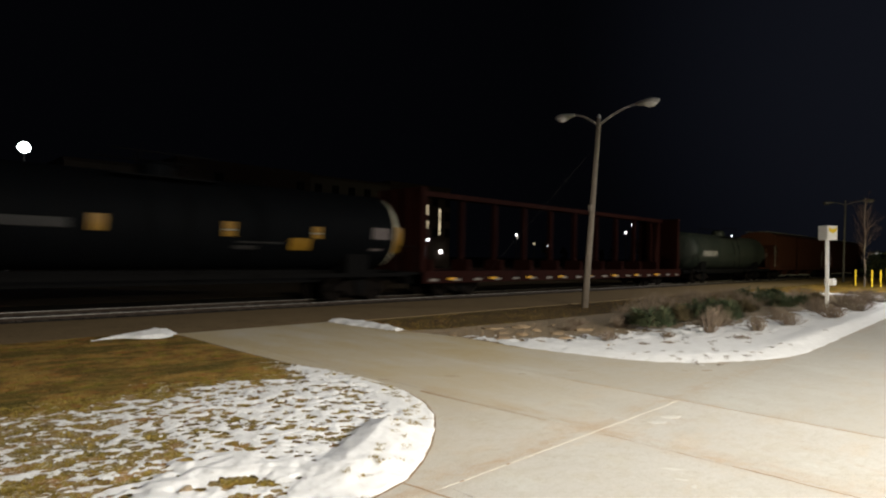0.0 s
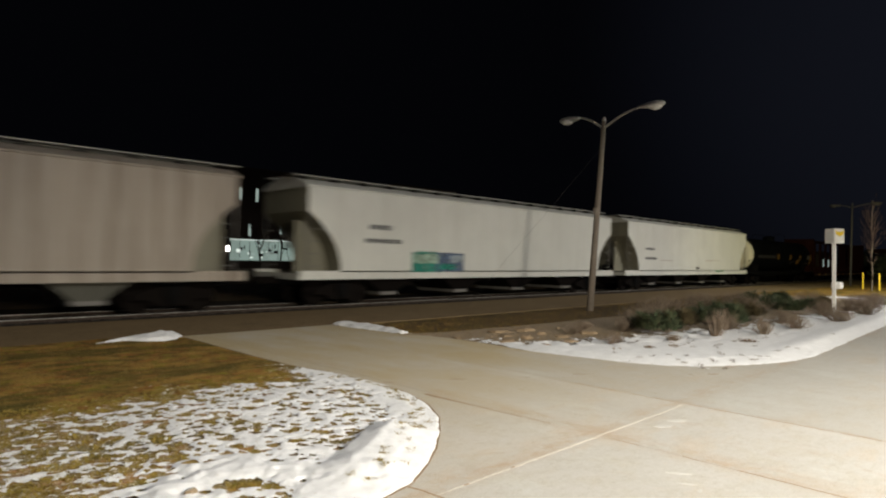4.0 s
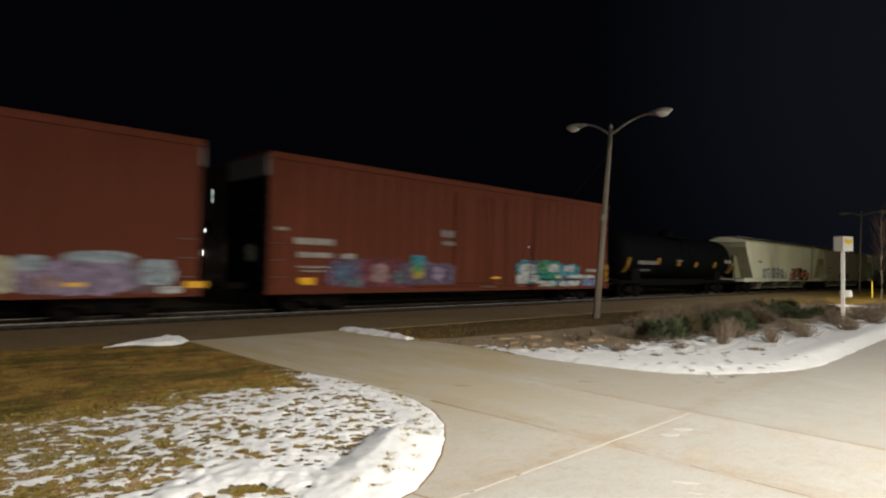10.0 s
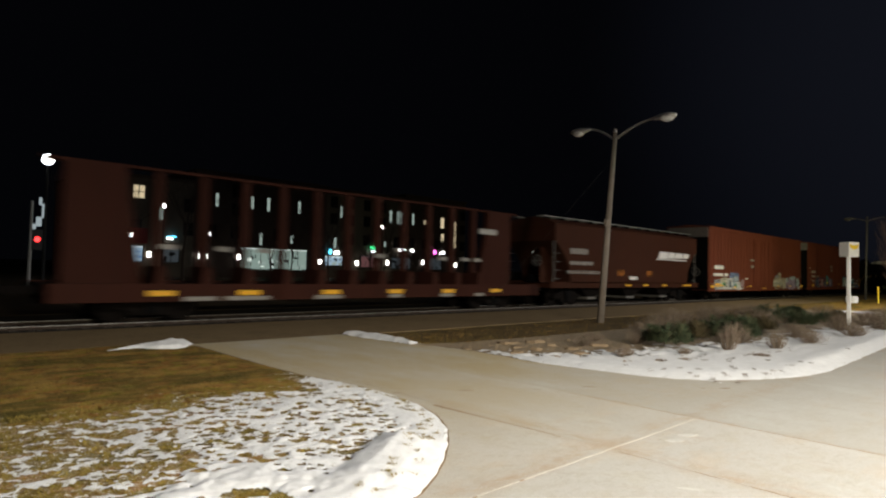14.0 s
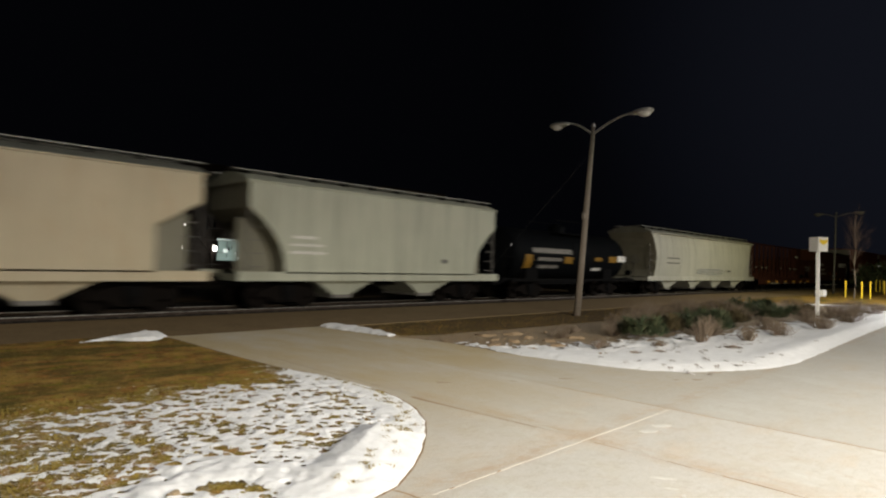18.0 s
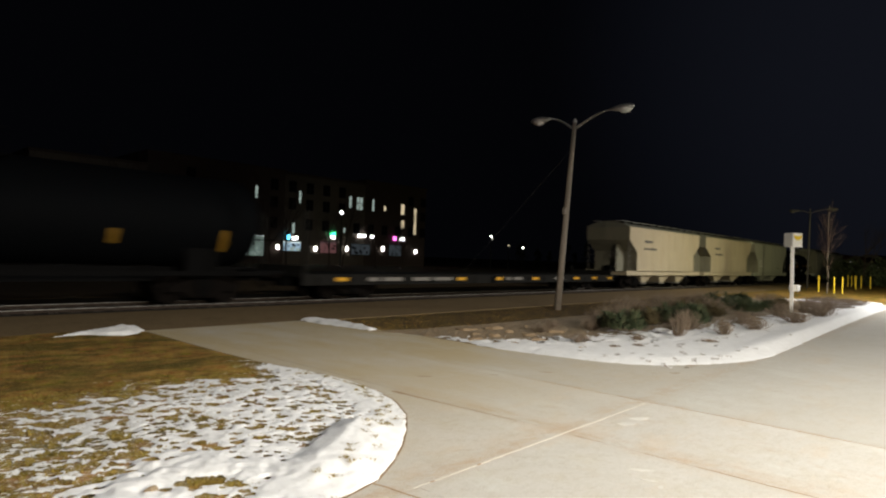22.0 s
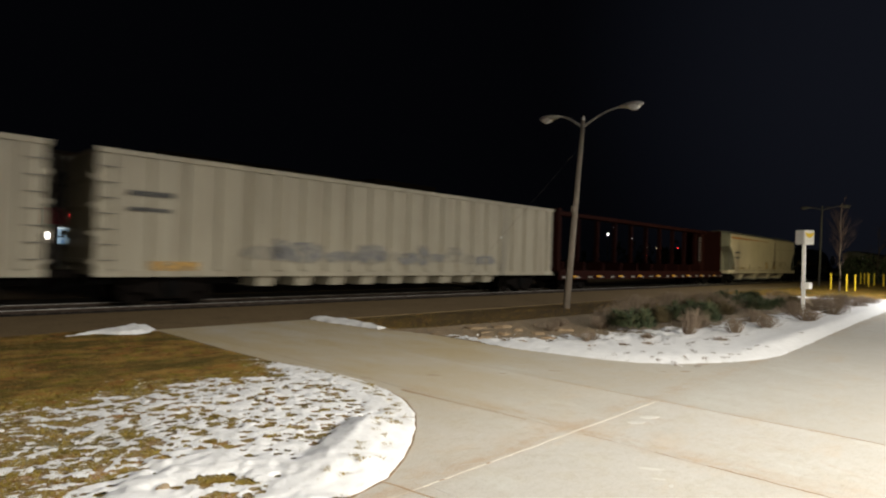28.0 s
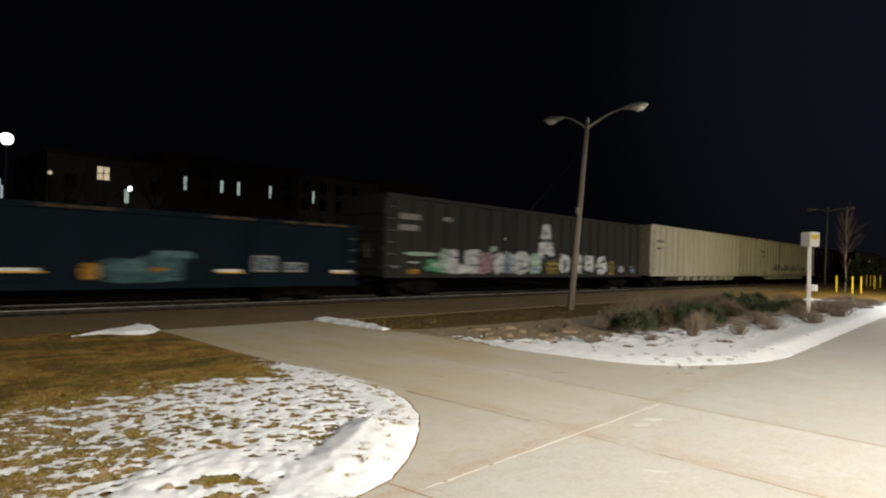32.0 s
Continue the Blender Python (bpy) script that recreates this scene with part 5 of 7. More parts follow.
# end paint: some grime, and the shade on the car ends put into the colour
P_ENDSHEET = car_paint("sooty_shaded_end_paint", (0.26, 0.248, 0.19), (0.16, 0.145, 0.10), 0.6, 0, 0.75, 0.05)
# dark hatch and bay paint: grazing light and sill shade are put into it
P_TROUGH = car_paint("shaded_hatch_paint", (0.13, 0.127, 0.105), (0.05, 0.046, 0.038), 0.6, 0, 0.75, 0.05)
P_PALE = car_paint("pale_grey_paint", (0.46, 0.455, 0.385), amount=0.45)
P_GREYGREEN = car_paint("grey_green_paint", (0.47, 0.48, 0.38), amount=0.4)
P_CREAM = car_paint("cream_paint", (0.575, 0.495, 0.345), (0.30, 0.235, 0.14), 0.3, 0.22)
P_RUSTWHITE = car_paint("rust_streaked_white_paint", (0.61, 0.515, 0.37), (0.30, 0.21, 0.11), 0.25, 0.22)
P_BROWN = car_paint("oxide_red_paint", (0.140, 0.041, 0.023), (0.070, 0.026, 0.016), 0.45, 0, 0.75, 0.04)
P_HOPBROWN = car_paint("dark_brown_paint", (0.046, 0.0165, 0.009), (0.032, 0.018, 0.012), 0.5, 0, 0.75, 0.05)
P_MAROON = car_paint("maroon_paint", (0.046, 0.016, 0.0105), (0.022, 0.011, 0.008), 0.5, 0, 0.75, 0.05)
P_DKMAROON = car_paint("dark_maroon_paint", (0.021, 0.0055, 0.0038), (0.012, 0.005, 0.004), 0.5, 0, 0.75, 0.05)
P_TANK = car_paint("black_tank_paint", (0.0030, 0.0036, 0.0044), (0.005, 0.0045, 0.004), 0.5, 0.0, 0.7, 0.04)
P_TANKEND = car_paint("pale_tank_paint", (0.62, 0.58, 0.44), amount=0.5)
P_GREENTANK = car_paint("dull_green_tank_paint", (0.016, 0.022, 0.017), amount=0.4)
P_GOND = car_paint("aluminium_gondola_paint", (0.40, 0.365, 0.28), (0.16, 0.12, 0.08), 0.5)
P_GOND2 = car_paint("dark_grey_gondola_paint", (0.033, 0.031, 0.027), (0.030, 0.025, 0.020), 0.4, 0, 0.75, 0.05)
P_BLUE = car_paint("dark_blue_gondola_paint", (0.0055, 0.0115, 0.0165), (0.007, 0.009, 0.011), 0.4, 0, 0.75, 0.04)
P_DECK = car_paint("dark_deck_paint", (0.018, 0.0175, 0.016), (0.012, 0.010, 0.008), 0.5, 0, 0.75, 0.05)
G_COL = {k: spray("spray_" + k, c, 0.0 if k in ("ochre", "haze", "faint", "rusthaze") else 0.7 if k == "rust" else 0.3, 0.6 if k == "ochre" else 0.24 if k in ("rusthaze", "haze", "faint") else 1.0) for k, c in dict(
    amber=(0.42, 0.20, 0.02), ltteal=(0.10, 0.19, 0.19), faint=(0.46, 0.44, 0.40), haze=(0.36, 0.39, 0.45), orange=(0.36, 0.12, 0.015), steel=(0.12, 0.17, 0.26), dullteal=(0.05, 0.115, 0.12), brown=(0.10, 0.065, 0.03), olive=(0.17, 0.13, 0.035), teal=(0.03, 0.30, 0.22), blue=(0.20, 0.26, 0.42), ltblue=(0.40, 0.47, 0.51), red=(0.30, 0.055, 0.045), coral=(0.47, 0.20, 0.16), black=(0.03, 0.025, 0.025), white=(0.62, 0.62, 0.60),
    lilac=(0.36, 0.28, 0.40), green=(0.10, 0.30, 0.14), pink=(0.40, 0.26, 0.26), cream=(0.58, 0.54, 0.40), purple=(0.17, 0.13, 0.20), yellow=(0.50, 0.40, 0.08), grey=(0.38, 0.39, 0.40),
    slate=(0.16, 0.19, 0.22), cyan=(0.08, 0.32, 0.40), mint=(0.42, 0.56, 0.44), magenta=(0.20, 0.055, 0.07), rust=(0.56, 0.20, 0.025), ochre=(0.80, 0.50, 0.16), rusthaze=(0.60, 0.34, 0.13)).items()}

M_FADED = plain("rubbed_out_stencil", (0.022, 0.021, 0.020), 0.7, 0, 0.3, 9)
M_GREYMARK = plain("faded_stencil", (0.12, 0.10, 0.095), 0.7, 0, 0.3, 9)
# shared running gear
wheel_me = finish(tube(bmesh.new(), [(0, -0.07, 0), (0, -0.06, 0), (0, 0.02, 0), (0, 0.03, 0), (0, 0.065, 0)], [0.40, 0.455, 0.46, 0.49, 0.49], 20), "wheel", M_DARKRUST)
axle_me = finish(tube(bmesh.new(), [(0, -1.05, 0), (0, 1.05, 0)], 0.08, 8), "axle", M_DARKRUST)
frame_me = finish(prism(bmesh.new(), [(-1.15, 0.40), (-1.15, 0.56), (-0.85, 0.66), (-0.45, 0.80), (0.45, 0.80), (0.85, 0.66), (1.15, 0.56), (1.15, 0.40), (0.75, 0.42), (0.42, 0.22), (-0.42, 0.22), (-0.75, 0.42)], -0.09, 0.09), "side_frame", M_DARKRUST)
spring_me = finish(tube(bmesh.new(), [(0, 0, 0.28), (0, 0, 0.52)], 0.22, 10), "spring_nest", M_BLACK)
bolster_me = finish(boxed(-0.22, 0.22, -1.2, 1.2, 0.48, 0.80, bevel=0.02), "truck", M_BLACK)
coupler_me = finish(boxed(-0.45, 0.45, -0.12, 0.12, 0.78, 1.02, bevel=0.03), "coupler", M_DARKRUST)
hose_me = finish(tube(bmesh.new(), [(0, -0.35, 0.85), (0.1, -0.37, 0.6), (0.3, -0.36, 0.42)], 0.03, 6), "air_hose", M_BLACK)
rung_me = finish(tube(bmesh.new(), [(0, -0.21, 0), (0, 0.21, 0)], 0.014, 5), "rung", M_RUNG)
srung_me = finish(tube(bmesh.new(), [(-0.21, 0, 0), (0.21, 0, 0)], 0.014, 5), "rung", M_RUNG)


brake_me = finish(tube(bmesh.new(), [(0, 0.28 * math.cos(t), 0.28 * math.sin(t)) for t in (k * 0.5236 for k in range(13))], 0.016, 5), "brake_wheel", M_RUNG)
spoke_me = finish(boxed(-0.01, 0.01, -0.28, 0.28, -0.012, 0.012), "spoke", M_RUNG)


def brake_wheel(car, x, y, z):
    b = piece("brake_wheel", brake_me, car, pose(x, y, z))
    for turn in (0, 60, 120):
        piece("spoke", spoke_me, b, pose(0, 0, 0, turn, 0, 0))


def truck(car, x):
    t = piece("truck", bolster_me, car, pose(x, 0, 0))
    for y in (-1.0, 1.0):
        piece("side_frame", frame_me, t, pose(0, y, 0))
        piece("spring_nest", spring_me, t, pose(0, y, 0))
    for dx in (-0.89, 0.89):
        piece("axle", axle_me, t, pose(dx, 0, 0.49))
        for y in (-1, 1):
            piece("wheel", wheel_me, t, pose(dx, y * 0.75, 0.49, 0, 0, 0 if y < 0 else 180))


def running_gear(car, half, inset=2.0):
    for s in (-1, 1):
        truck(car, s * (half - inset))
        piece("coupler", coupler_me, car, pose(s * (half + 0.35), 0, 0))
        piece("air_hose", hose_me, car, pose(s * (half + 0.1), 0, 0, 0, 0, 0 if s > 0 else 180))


def rail_car(name, front, rear, label, category):
    """A car whose body reaches from rear to front at the clip's start."""
    car = thing(name, pose((front + rear) / 2, TRACK_Y, RAIL_Z), label, category, "cars of the freight train")
    CARS.append((car, (front + rear) / 2))
    return car, (front - rear) / 2


def decal(car, s0, s1, z0, z1, material, name="stencil", y=-1.55, lift=0.004, label=""):
    """A flat marking on the near side, placed by the run of the train."""
    c = [k for o, k in CARS if o == car][0]
    return part(name, boxed(s0 - c, s1 - c, y - lift, y + 0.001, z0 + 0.07, z1 + 0.07), material, car, label)


def lettering(car, s0, s1, z0, z1, material, seed, y=-1.55, name="stencil", fill=0.8):
    """Bars in place of writing."""
    c = [k for o, k in CARS if o == car][0]
    r, x = random.Random(seed), s0 - c
    while x < s1 - c:
        w = r.uniform(0.16, 0.3) * (z1 - z0) / 0.3
        part(name, boxed(x, min(x + w * fill, s1 - c + 0.02), y - 0.004, y + 0.001, z0 + 0.07 + r.uniform(0, 0.02), z1 + 0.07 - r.uniform(0, 0.02)), material, car)
        x += w


def graffiti(car, s0, s1, z0, z1, back, fills, edge, n, seed, y=-1.55):
    """Sprayed work: a ragged cloud, slanted overlapping figures, dark cuts and pale flashes."""
    c = [k for o, k in CARS if o == car][0]
    r = random.Random(seed)
    step = [0]

    def sheet(out, color):
        """One flat sprayed shape, each a hair above the last."""
        step[0] += 1
        lift = 0.003 + 0.0006 * step[0]
        bm = bmesh.new()
        out = [(px, min(max(pz, z0 - 0.03), z1 + 0.22)) for px, pz in out]
        mx, mz = sum(p[0] for p in out) / len(out), sum(p[1] for p in out) / len(out)
        vs = [bm.verts.new((px - c, y - lift, pz + 0.07)) for px, pz in out]
        mid = bm.verts.new((mx - c, y - lift, mz + 0.07))
        for a, b in zip(vs, vs[1:] + vs[:1]):
            bm.faces.new((a, b, mid))
        part("graffiti", bm, G_COL[color], car, "sprayed %s graffiti" % {"ltblue": "light blue"}.get(color, color))

    def blob(cx, cz, w, h, color, k=14, rough=0.25, lean=0.0):
        out = []
        for i in range(k):
            a = 2 * math.pi * i / k
            q = r.uniform(1 - rough, 1 + rough)
            dx, dz = math.cos(a) * w / 2 * q, math.sin(a) * h / 2 * q
            out.append((cx + dx + lean * dz, cz + dz))
        sheet(out, color)

    zm, h, w = (z0 + z1) / 2, z1 - z0, (s1 - s0) / n
    if back:
        for i in range(n + 1):
            blob(s0 + (s1 - s0) * i / n, zm + r.uniform(-0.2, 0.1) * h, w * 1.7, h * r.uniform(0.7, 1.0), back[i % len(back)], 18, 0.18)
    for i in range(n):
        cx, hh, lean = s0 + w * (i + 0.5) + r.uniform(-0.15, 0.15) * w, h * r.uniform(0.7, 1.05), r.uniform(-0.5, 0.7)
        cz = z0 + hh / 2
        blob(cx, cz, w * 1.15, hh * 1.04, edge, 11, 0.22, lean)
        blob(cx, cz, w * 0.95, hh * 0.9, fills[i % len(fills)], 9, 0.28, lean)
        for _ in range(3):
            a, px, pz = r.uniform(0.6, 2.4), cx + r.uniform(-0.45, 0.45) * w, cz + r.uniform(-0.35, 0.35) * hh
            L, t = r.uniform(0.15, 0.5) * h, r.uniform(0.03, 0.09) * h
            ux, uz = math.cos(a), math.sin(a)
            sheet([(px - ux * L - uz * t, pz - uz * L + ux * t), (px + ux * L - uz * t * 0.4, pz + uz * L + ux * t * 0.4), (px + ux * L * 1.1, pz + uz * L * 1.1), (px + ux * L + uz * t * 0.6, pz + uz * L - ux * t * 0.6), (px - ux * L + uz * t, pz - uz * L - ux * t)],
                  r.choice((edge, edge, fills[(i + 1) % len(fills)], fills[(i + 2) % len(fills)])))


def letters(car, boxes, fills, edge, seed, y=-1.565, cuts=True, square=0.55):
    """Fat separate sprayed figures with dark slits, in place of writing."""
    c = [k for o, k in CARS if o == car][0]
    r = random.Random(seed)
    for i, (s0, s1, z0, z1) in enumerate(boxes):
        mx, mz, w, h = (s0 + s1) / 2 - c, (z0 + z1) / 2 + 0.07, (s1 - s0) / 2, (z1 - z0) / 2

        def figure(px, pz, a, b, color, lift, power):
            out = []
            for k in range(16):
                t = 2 * math.pi * k / 16
                ct, st = math.cos(t), math.sin(t)
                q = r.uniform(0.80, 1.10)
                out.append((px + math.copysign(abs(ct) ** power, ct) * a * q, pz + math.copysign(abs(st) ** power, st) * b * q))
            part("graffiti", prism(bmesh.new(), [(a, min(max(b, z0 + 0.05), z1 + 0.2)) for a, b in out], y - lift, y - lift + 0.002), color, car, "sprayed graffiti figure")
        if edge != fills[i % len(fills)]:
            figure(mx, mz + 0.02, w * 1.04, h * 1.06, G_COL[edge], 0.003, 0.6)
        figure(mx, mz, w * 0.96, h * 0.96, G_COL[fills[i % len(fills)]], 0.006, square)
        # one or two slanted cuts from the edge
        for k in range(r.choice((1, 2)) if cuts else 0):
            px, top_cut = mx + r.uniform(-0.5, 0.5) * w, r.random() < 0.5
            pz, lean, t = mz + (h * 0.98 if top_cut else -h * 0.98), r.uniform(-0.35, 0.35) * w, r.uniform(0.05, 0.13) * w
            tip = mz + r.uniform(-0.2, 0.2) * h
            part("graffiti", prism(bmesh.new(), [(px - t, pz), (px + t, pz), (px + lean + t * 0.3, tip), (px + lean - t * 0.3, tip)], y - 0.009, y - 0.008), G_COL["black"], car, "dark sprayed gap")


def swatches(car, items, seed, y=-1.56):
    """Sprayed shapes with soft ragged corners, each a hair above the last: run from, run to, low, high, colour."""
    c = [k for o, k in CARS if o == car][0]
    r = random.Random(seed)
    for i, (s0, s1, z0, z1, color) in enumerate(items):
        mx, mz, w, h, out = (s0 + s1) / 2 - c, (z0 + z1) / 2 + 0.07, (s1 - s0) / 2, (z1 - z0) / 2, []
        for k in range(20):
            t = 2 * math.pi * k / 20
            ct, st, q = math.cos(t), math.sin(t), r.uniform(0.86, 1.06)
            out.append((mx + math.copysign(abs(ct) ** 0.55, ct) * w * q, mz + math.copysign(abs(st) ** 0.55, st) * h * q))
        lift = 0.003 + 0.0012 * i
        part("graffiti", prism(bmesh.new(), out, y - lift - 0.001, y - lift), G_COL[color], car, "sprayed %s graffiti" % {"ltblue": "light blue", "dullteal": "dull teal", "ltteal": "pale teal"}.get(color, color))


def fan(car, cx, cz, s0, s1, z0, z1):
    """A sprayed burst of coral, red and black rays spreading from a point under the sill."""
    c = [k for o, k in CARS if o == car][0]
    r = random.Random(5)

    def ray(a0, a1, reach, color, lift):
        out = []
        for a, q in ((a0, 0.0), (a0, 1.0), ((a0 + a1) / 2, 1.06), (a1, 1.0), (a1, 0.0)):
            # meet the band between z0 and the ragged top
            ca, sa = math.cos(a), math.sin(a)
            low = (z0 - cz) / sa
            edge = 1 / math.sqrt((ca / ((s1 - s0) / 2)) ** 2 + (sa / (z1 - cz)) ** 2)
            d = low + (min(reach, edge * r.uniform(0.92, 1.05)) - low) * q
            d = max(d, low)
            out.append((cx + ca * d - c, cz + sa * d + 0.07))
        part("graffiti", prism(bmesh.new(), out, -1.552 - lift, -1.550 - lift), G_COL[color], car, "sprayed %s graffiti ray" % color)
    for k in range(13):
        a = 0.24 + k * 0.205
        ray(a, a + 0.24, r.uniform(2.7, 3.5), "coral", 0.001 + 0.0002 * k)
    for k in range(11):
        a = 0.35 + k * 0.22
        ray(a, a + r.uniform(0.08, 0.18), r.uniform(1.7, 2.9), r.choice(("black", "black", "black", "purple", "red")), 0.005 + 0.0003 * k)


def reflectors(car, half, z, step=3.0, y=-1.55, material=None, w=0.5, h=0.1):
    me = finish(boxed(-w / 2, w / 2, y - 0.006, y, z, z + h), "reflector", material or M_REFLECT)
    x = -half + 1.0
    while x < half - 0.5:
        piece("reflector", me, car, pose(x, 0, 0))
        x += step


def side_ladder(car, x, y, z0, z1):
    n = int((z1 - z0) / 0.42)
    for k in range(n):
        piece("rung", srung_me, car, pose(x, y, z0 + (k + 0.5) * (z1 - z0) / n))


def hopper(front, rear, paint, label, bays=3, top=4.55, eave=4.14, cut=1.35, knee=3.3, bulge=0.0, bay_paint=None, bay=0.38, name="covered_hopper", bow=False, slope="arc", marks=()):
    car, half = rail_car(name, front, rear, label, "hopper car")
    z0, rings = 1.2, []
    zs = sorted({z0, 1.4, 1.65, 1.9, 2.15, 2.4, knee - 0.75, 2.8, 3.0, knee, knee + 0.01, 3.75, eave})
    for z in zs:
        u = min(1, (z - z0) / (knee - z0))
        inset = cut * (1 - u ** 2.2) if slope == "arc" else cut * (1 - u) if slope == "straight" else cut * min(1, max(0, knee - z) / 0.75)
        xe = half - (inset if z <= knee else 0) - 0.30
        if bow:
            xe = half - 0.34 - cut * math.sin(math.pi * min(1, max(0, (z - 0.7) / (eave - 0.7)))) ** 0.8
        w = 1.55 - bulge * ((z - 2.6) / 1.4) ** 2
        rings.append([(-xe, -w, z), (xe, -w, z), (xe, w, z), (-xe, w, z)])
    part("body", loft(bmesh.new(), rings), paint, car)
    # all but the brown cars get the end paint darkened for shade
    end_paint = paint if paint is P_HOPBROWN else P_ENDSHEET
    for e in (-1, 1):
        sheet = bmesh.new()
        loft(sheet, [[(e * (abs(q[0][0]) - 0.01), -1.53, q[0][2]), (e * (abs(q[0][0]) + 0.006), -1.53, q[0][2]), (e * (abs(q[0][0]) + 0.006), 1.53, q[0][2]), (e * (abs(q[0][0]) - 0.01), 1.53, q[0][2])] for q in rings])
        part("end_sheet", sheet, end_paint, car, "dark sloped end sheet")
        if not bow:
            edge = [(e * (q[0][1][0] + 0.012), q[0][1][2]) for q in ((r,) for r in rings) if q[0][1][2] < knee - 0.05]
            tip = e * (half - 0.34)
            part("shear_plate", prism(bmesh.new(), edge + [(tip, edge[-1][1]), (tip, z0)], -0.62, -0.58), end_paint, car, "dark upright plate under the slope sheet")
    h = half - 0.22
    sec = [(-1.56, eave - 0.02), (-1.56, eave + 0.05), (-1.05, eave + (top - eave) * 0.62), (-0.5, top - 0.04), (0, top), (0.5, top - 0.04), (1.05, eave + (top - eave) * 0.62), (1.56, eave + 0.05), (1.56, eave - 0.02)]
    part("roof", loft(bmesh.new(), [[(x, y, z) for y, z in sec] for x in (-h, h)]), P_ROOF if paint in (P_CREAM, P_RUSTWHITE, P_PALE) else paint, car, "low curved roof")
    for y in (-1, 1):
        part("eave_lip", tube(bmesh.new(), [(-h, y * 1.555, eave + 0.01), (h, y * 1.555, eave + 0.01)], 0.03, 8), paint, car)
    # running boards on brackets
    for y in (-0.82, 0.82):
        part("running_board", boxed(-half + 0.05, half - 0.05, y - 0.2, y + 0.2, top - 0.015, top + 0.02), M_BOARD, car, "galvanised running board")
    br_me = finish(boxed(-0.03, 0.03, -1.0, 1.0, top - 0.16, top - 0.015), "bracket", M_BLACK)
    n = int(2 * half / 1.25)
    for k in range(n):
        piece("bracket", br_me, car, pose(-half + 0.5 + k * (2 * half - 1) / (n - 1), 0, 0))
    part("hatch_trough", boxed(-half + 0.6, half - 0.6, -0.4, 0.4, top - 0.2, top + 0.02), P_TROUGH, car, "long dark hatch trough")
    hatch_me = finish(boxed(-0.48, 0.48, -0.32, 0.32, top + 0.02, top + 0.07, bevel=0.02), "hatch", P_TROUGH)
    for k in range(n // 2):
        piece("hatch", hatch_me, car, pose(-half + 1.4 + k * (2 * half - 2.8) / max(1, n // 2 - 1), 0, 0))
    for y in (-1.5, 1.5):
        part("side_sill", boxed(-half, half, y - 0.05, y + 0.054, 0.95, 1.25), paint, car, "deep side sill")
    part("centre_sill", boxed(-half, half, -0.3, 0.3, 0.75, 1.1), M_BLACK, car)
    for s in (-1, 1):
        part("end_platform", boxed(s * half - 0.1 if s > 0 else s * half, s * half if s > 0 else s * half + 0.1, -1.5, 1.5, 0.95, 1.16), paint, car)
        for y in (-1.46, 1.46):
            part("corner_post", boxed(s * (half - 0.33) - 0.02, s * (half - 0.33) + 0.02, y - 0.02, y + 0.02, 1.25, knee + 0.1), M_RUNG, car)
            side_ladder(car, s * (half - 0.62), y * 1.01, 1.2, 2.9)
        part("brake_reservoir", tube(bmesh.new(), [(s * (half - 1.1) - 0.3, 0.3, 1.4), (s * (half - 1.1) + 0.3, 0.3, 1.4)], 0.2, 10), M_BLACK, car)
    span = (2 * half - 2 * cut - 1.6) / bays
    wide = span * bay
    # a dark bay_paint puts the shade under the side sill into the bays
    bay_me = finish(loft(bmesh.new(), [[(-wide, -1.40, 1.2), (wide, -1.40, 1.2), (wide, 1.40, 1.2), (-wide, 1.40, 1.2)], [(-wide * 0.92, -1.36, 1.02), (wide * 0.92, -1.36, 1.02), (wide * 0.92, 1.36, 1.02), (-wide * 0.92, 1.36, 1.02)],
                                      [(-wide * 0.45 - 0.16, -1.22, 0.72), (wide * 0.45 + 0.16, -1.22, 0.72), (wide * 0.45 + 0.16, 1.22, 0.72), (-wide * 0.45 - 0.16, 1.22, 0.72)],
                                      [(-0.36, -1.1, 0.42), (0.36, -1.1, 0.42), (0.36, 1.1, 0.42), (-0.36, 1.1, 0.42)]]), "discharge_bay", bay_paint or paint)
    gate_me = finish(boxed(-0.42, 0.42, -1.16, 1.16, 0.32, 0.44, bevel=0.02), "outlet_gate", M_RUNG)
    for k in range(bays):
        x = (k - (bays - 1) / 2) * span
        b = piece("discharge_bay", bay_me, car, pose(x, 0, 0))
        piece("outlet_gate", gate_me, b)
    brake_wheel(car, -half + 0.12, -0.55, 2.3)
    running_gear(car, half)
    for s0, s1 in marks:
        decal(car, s0, s1, 0.95, 1.03, M_REFLECT, "reflector", -1.552)
    return car, half


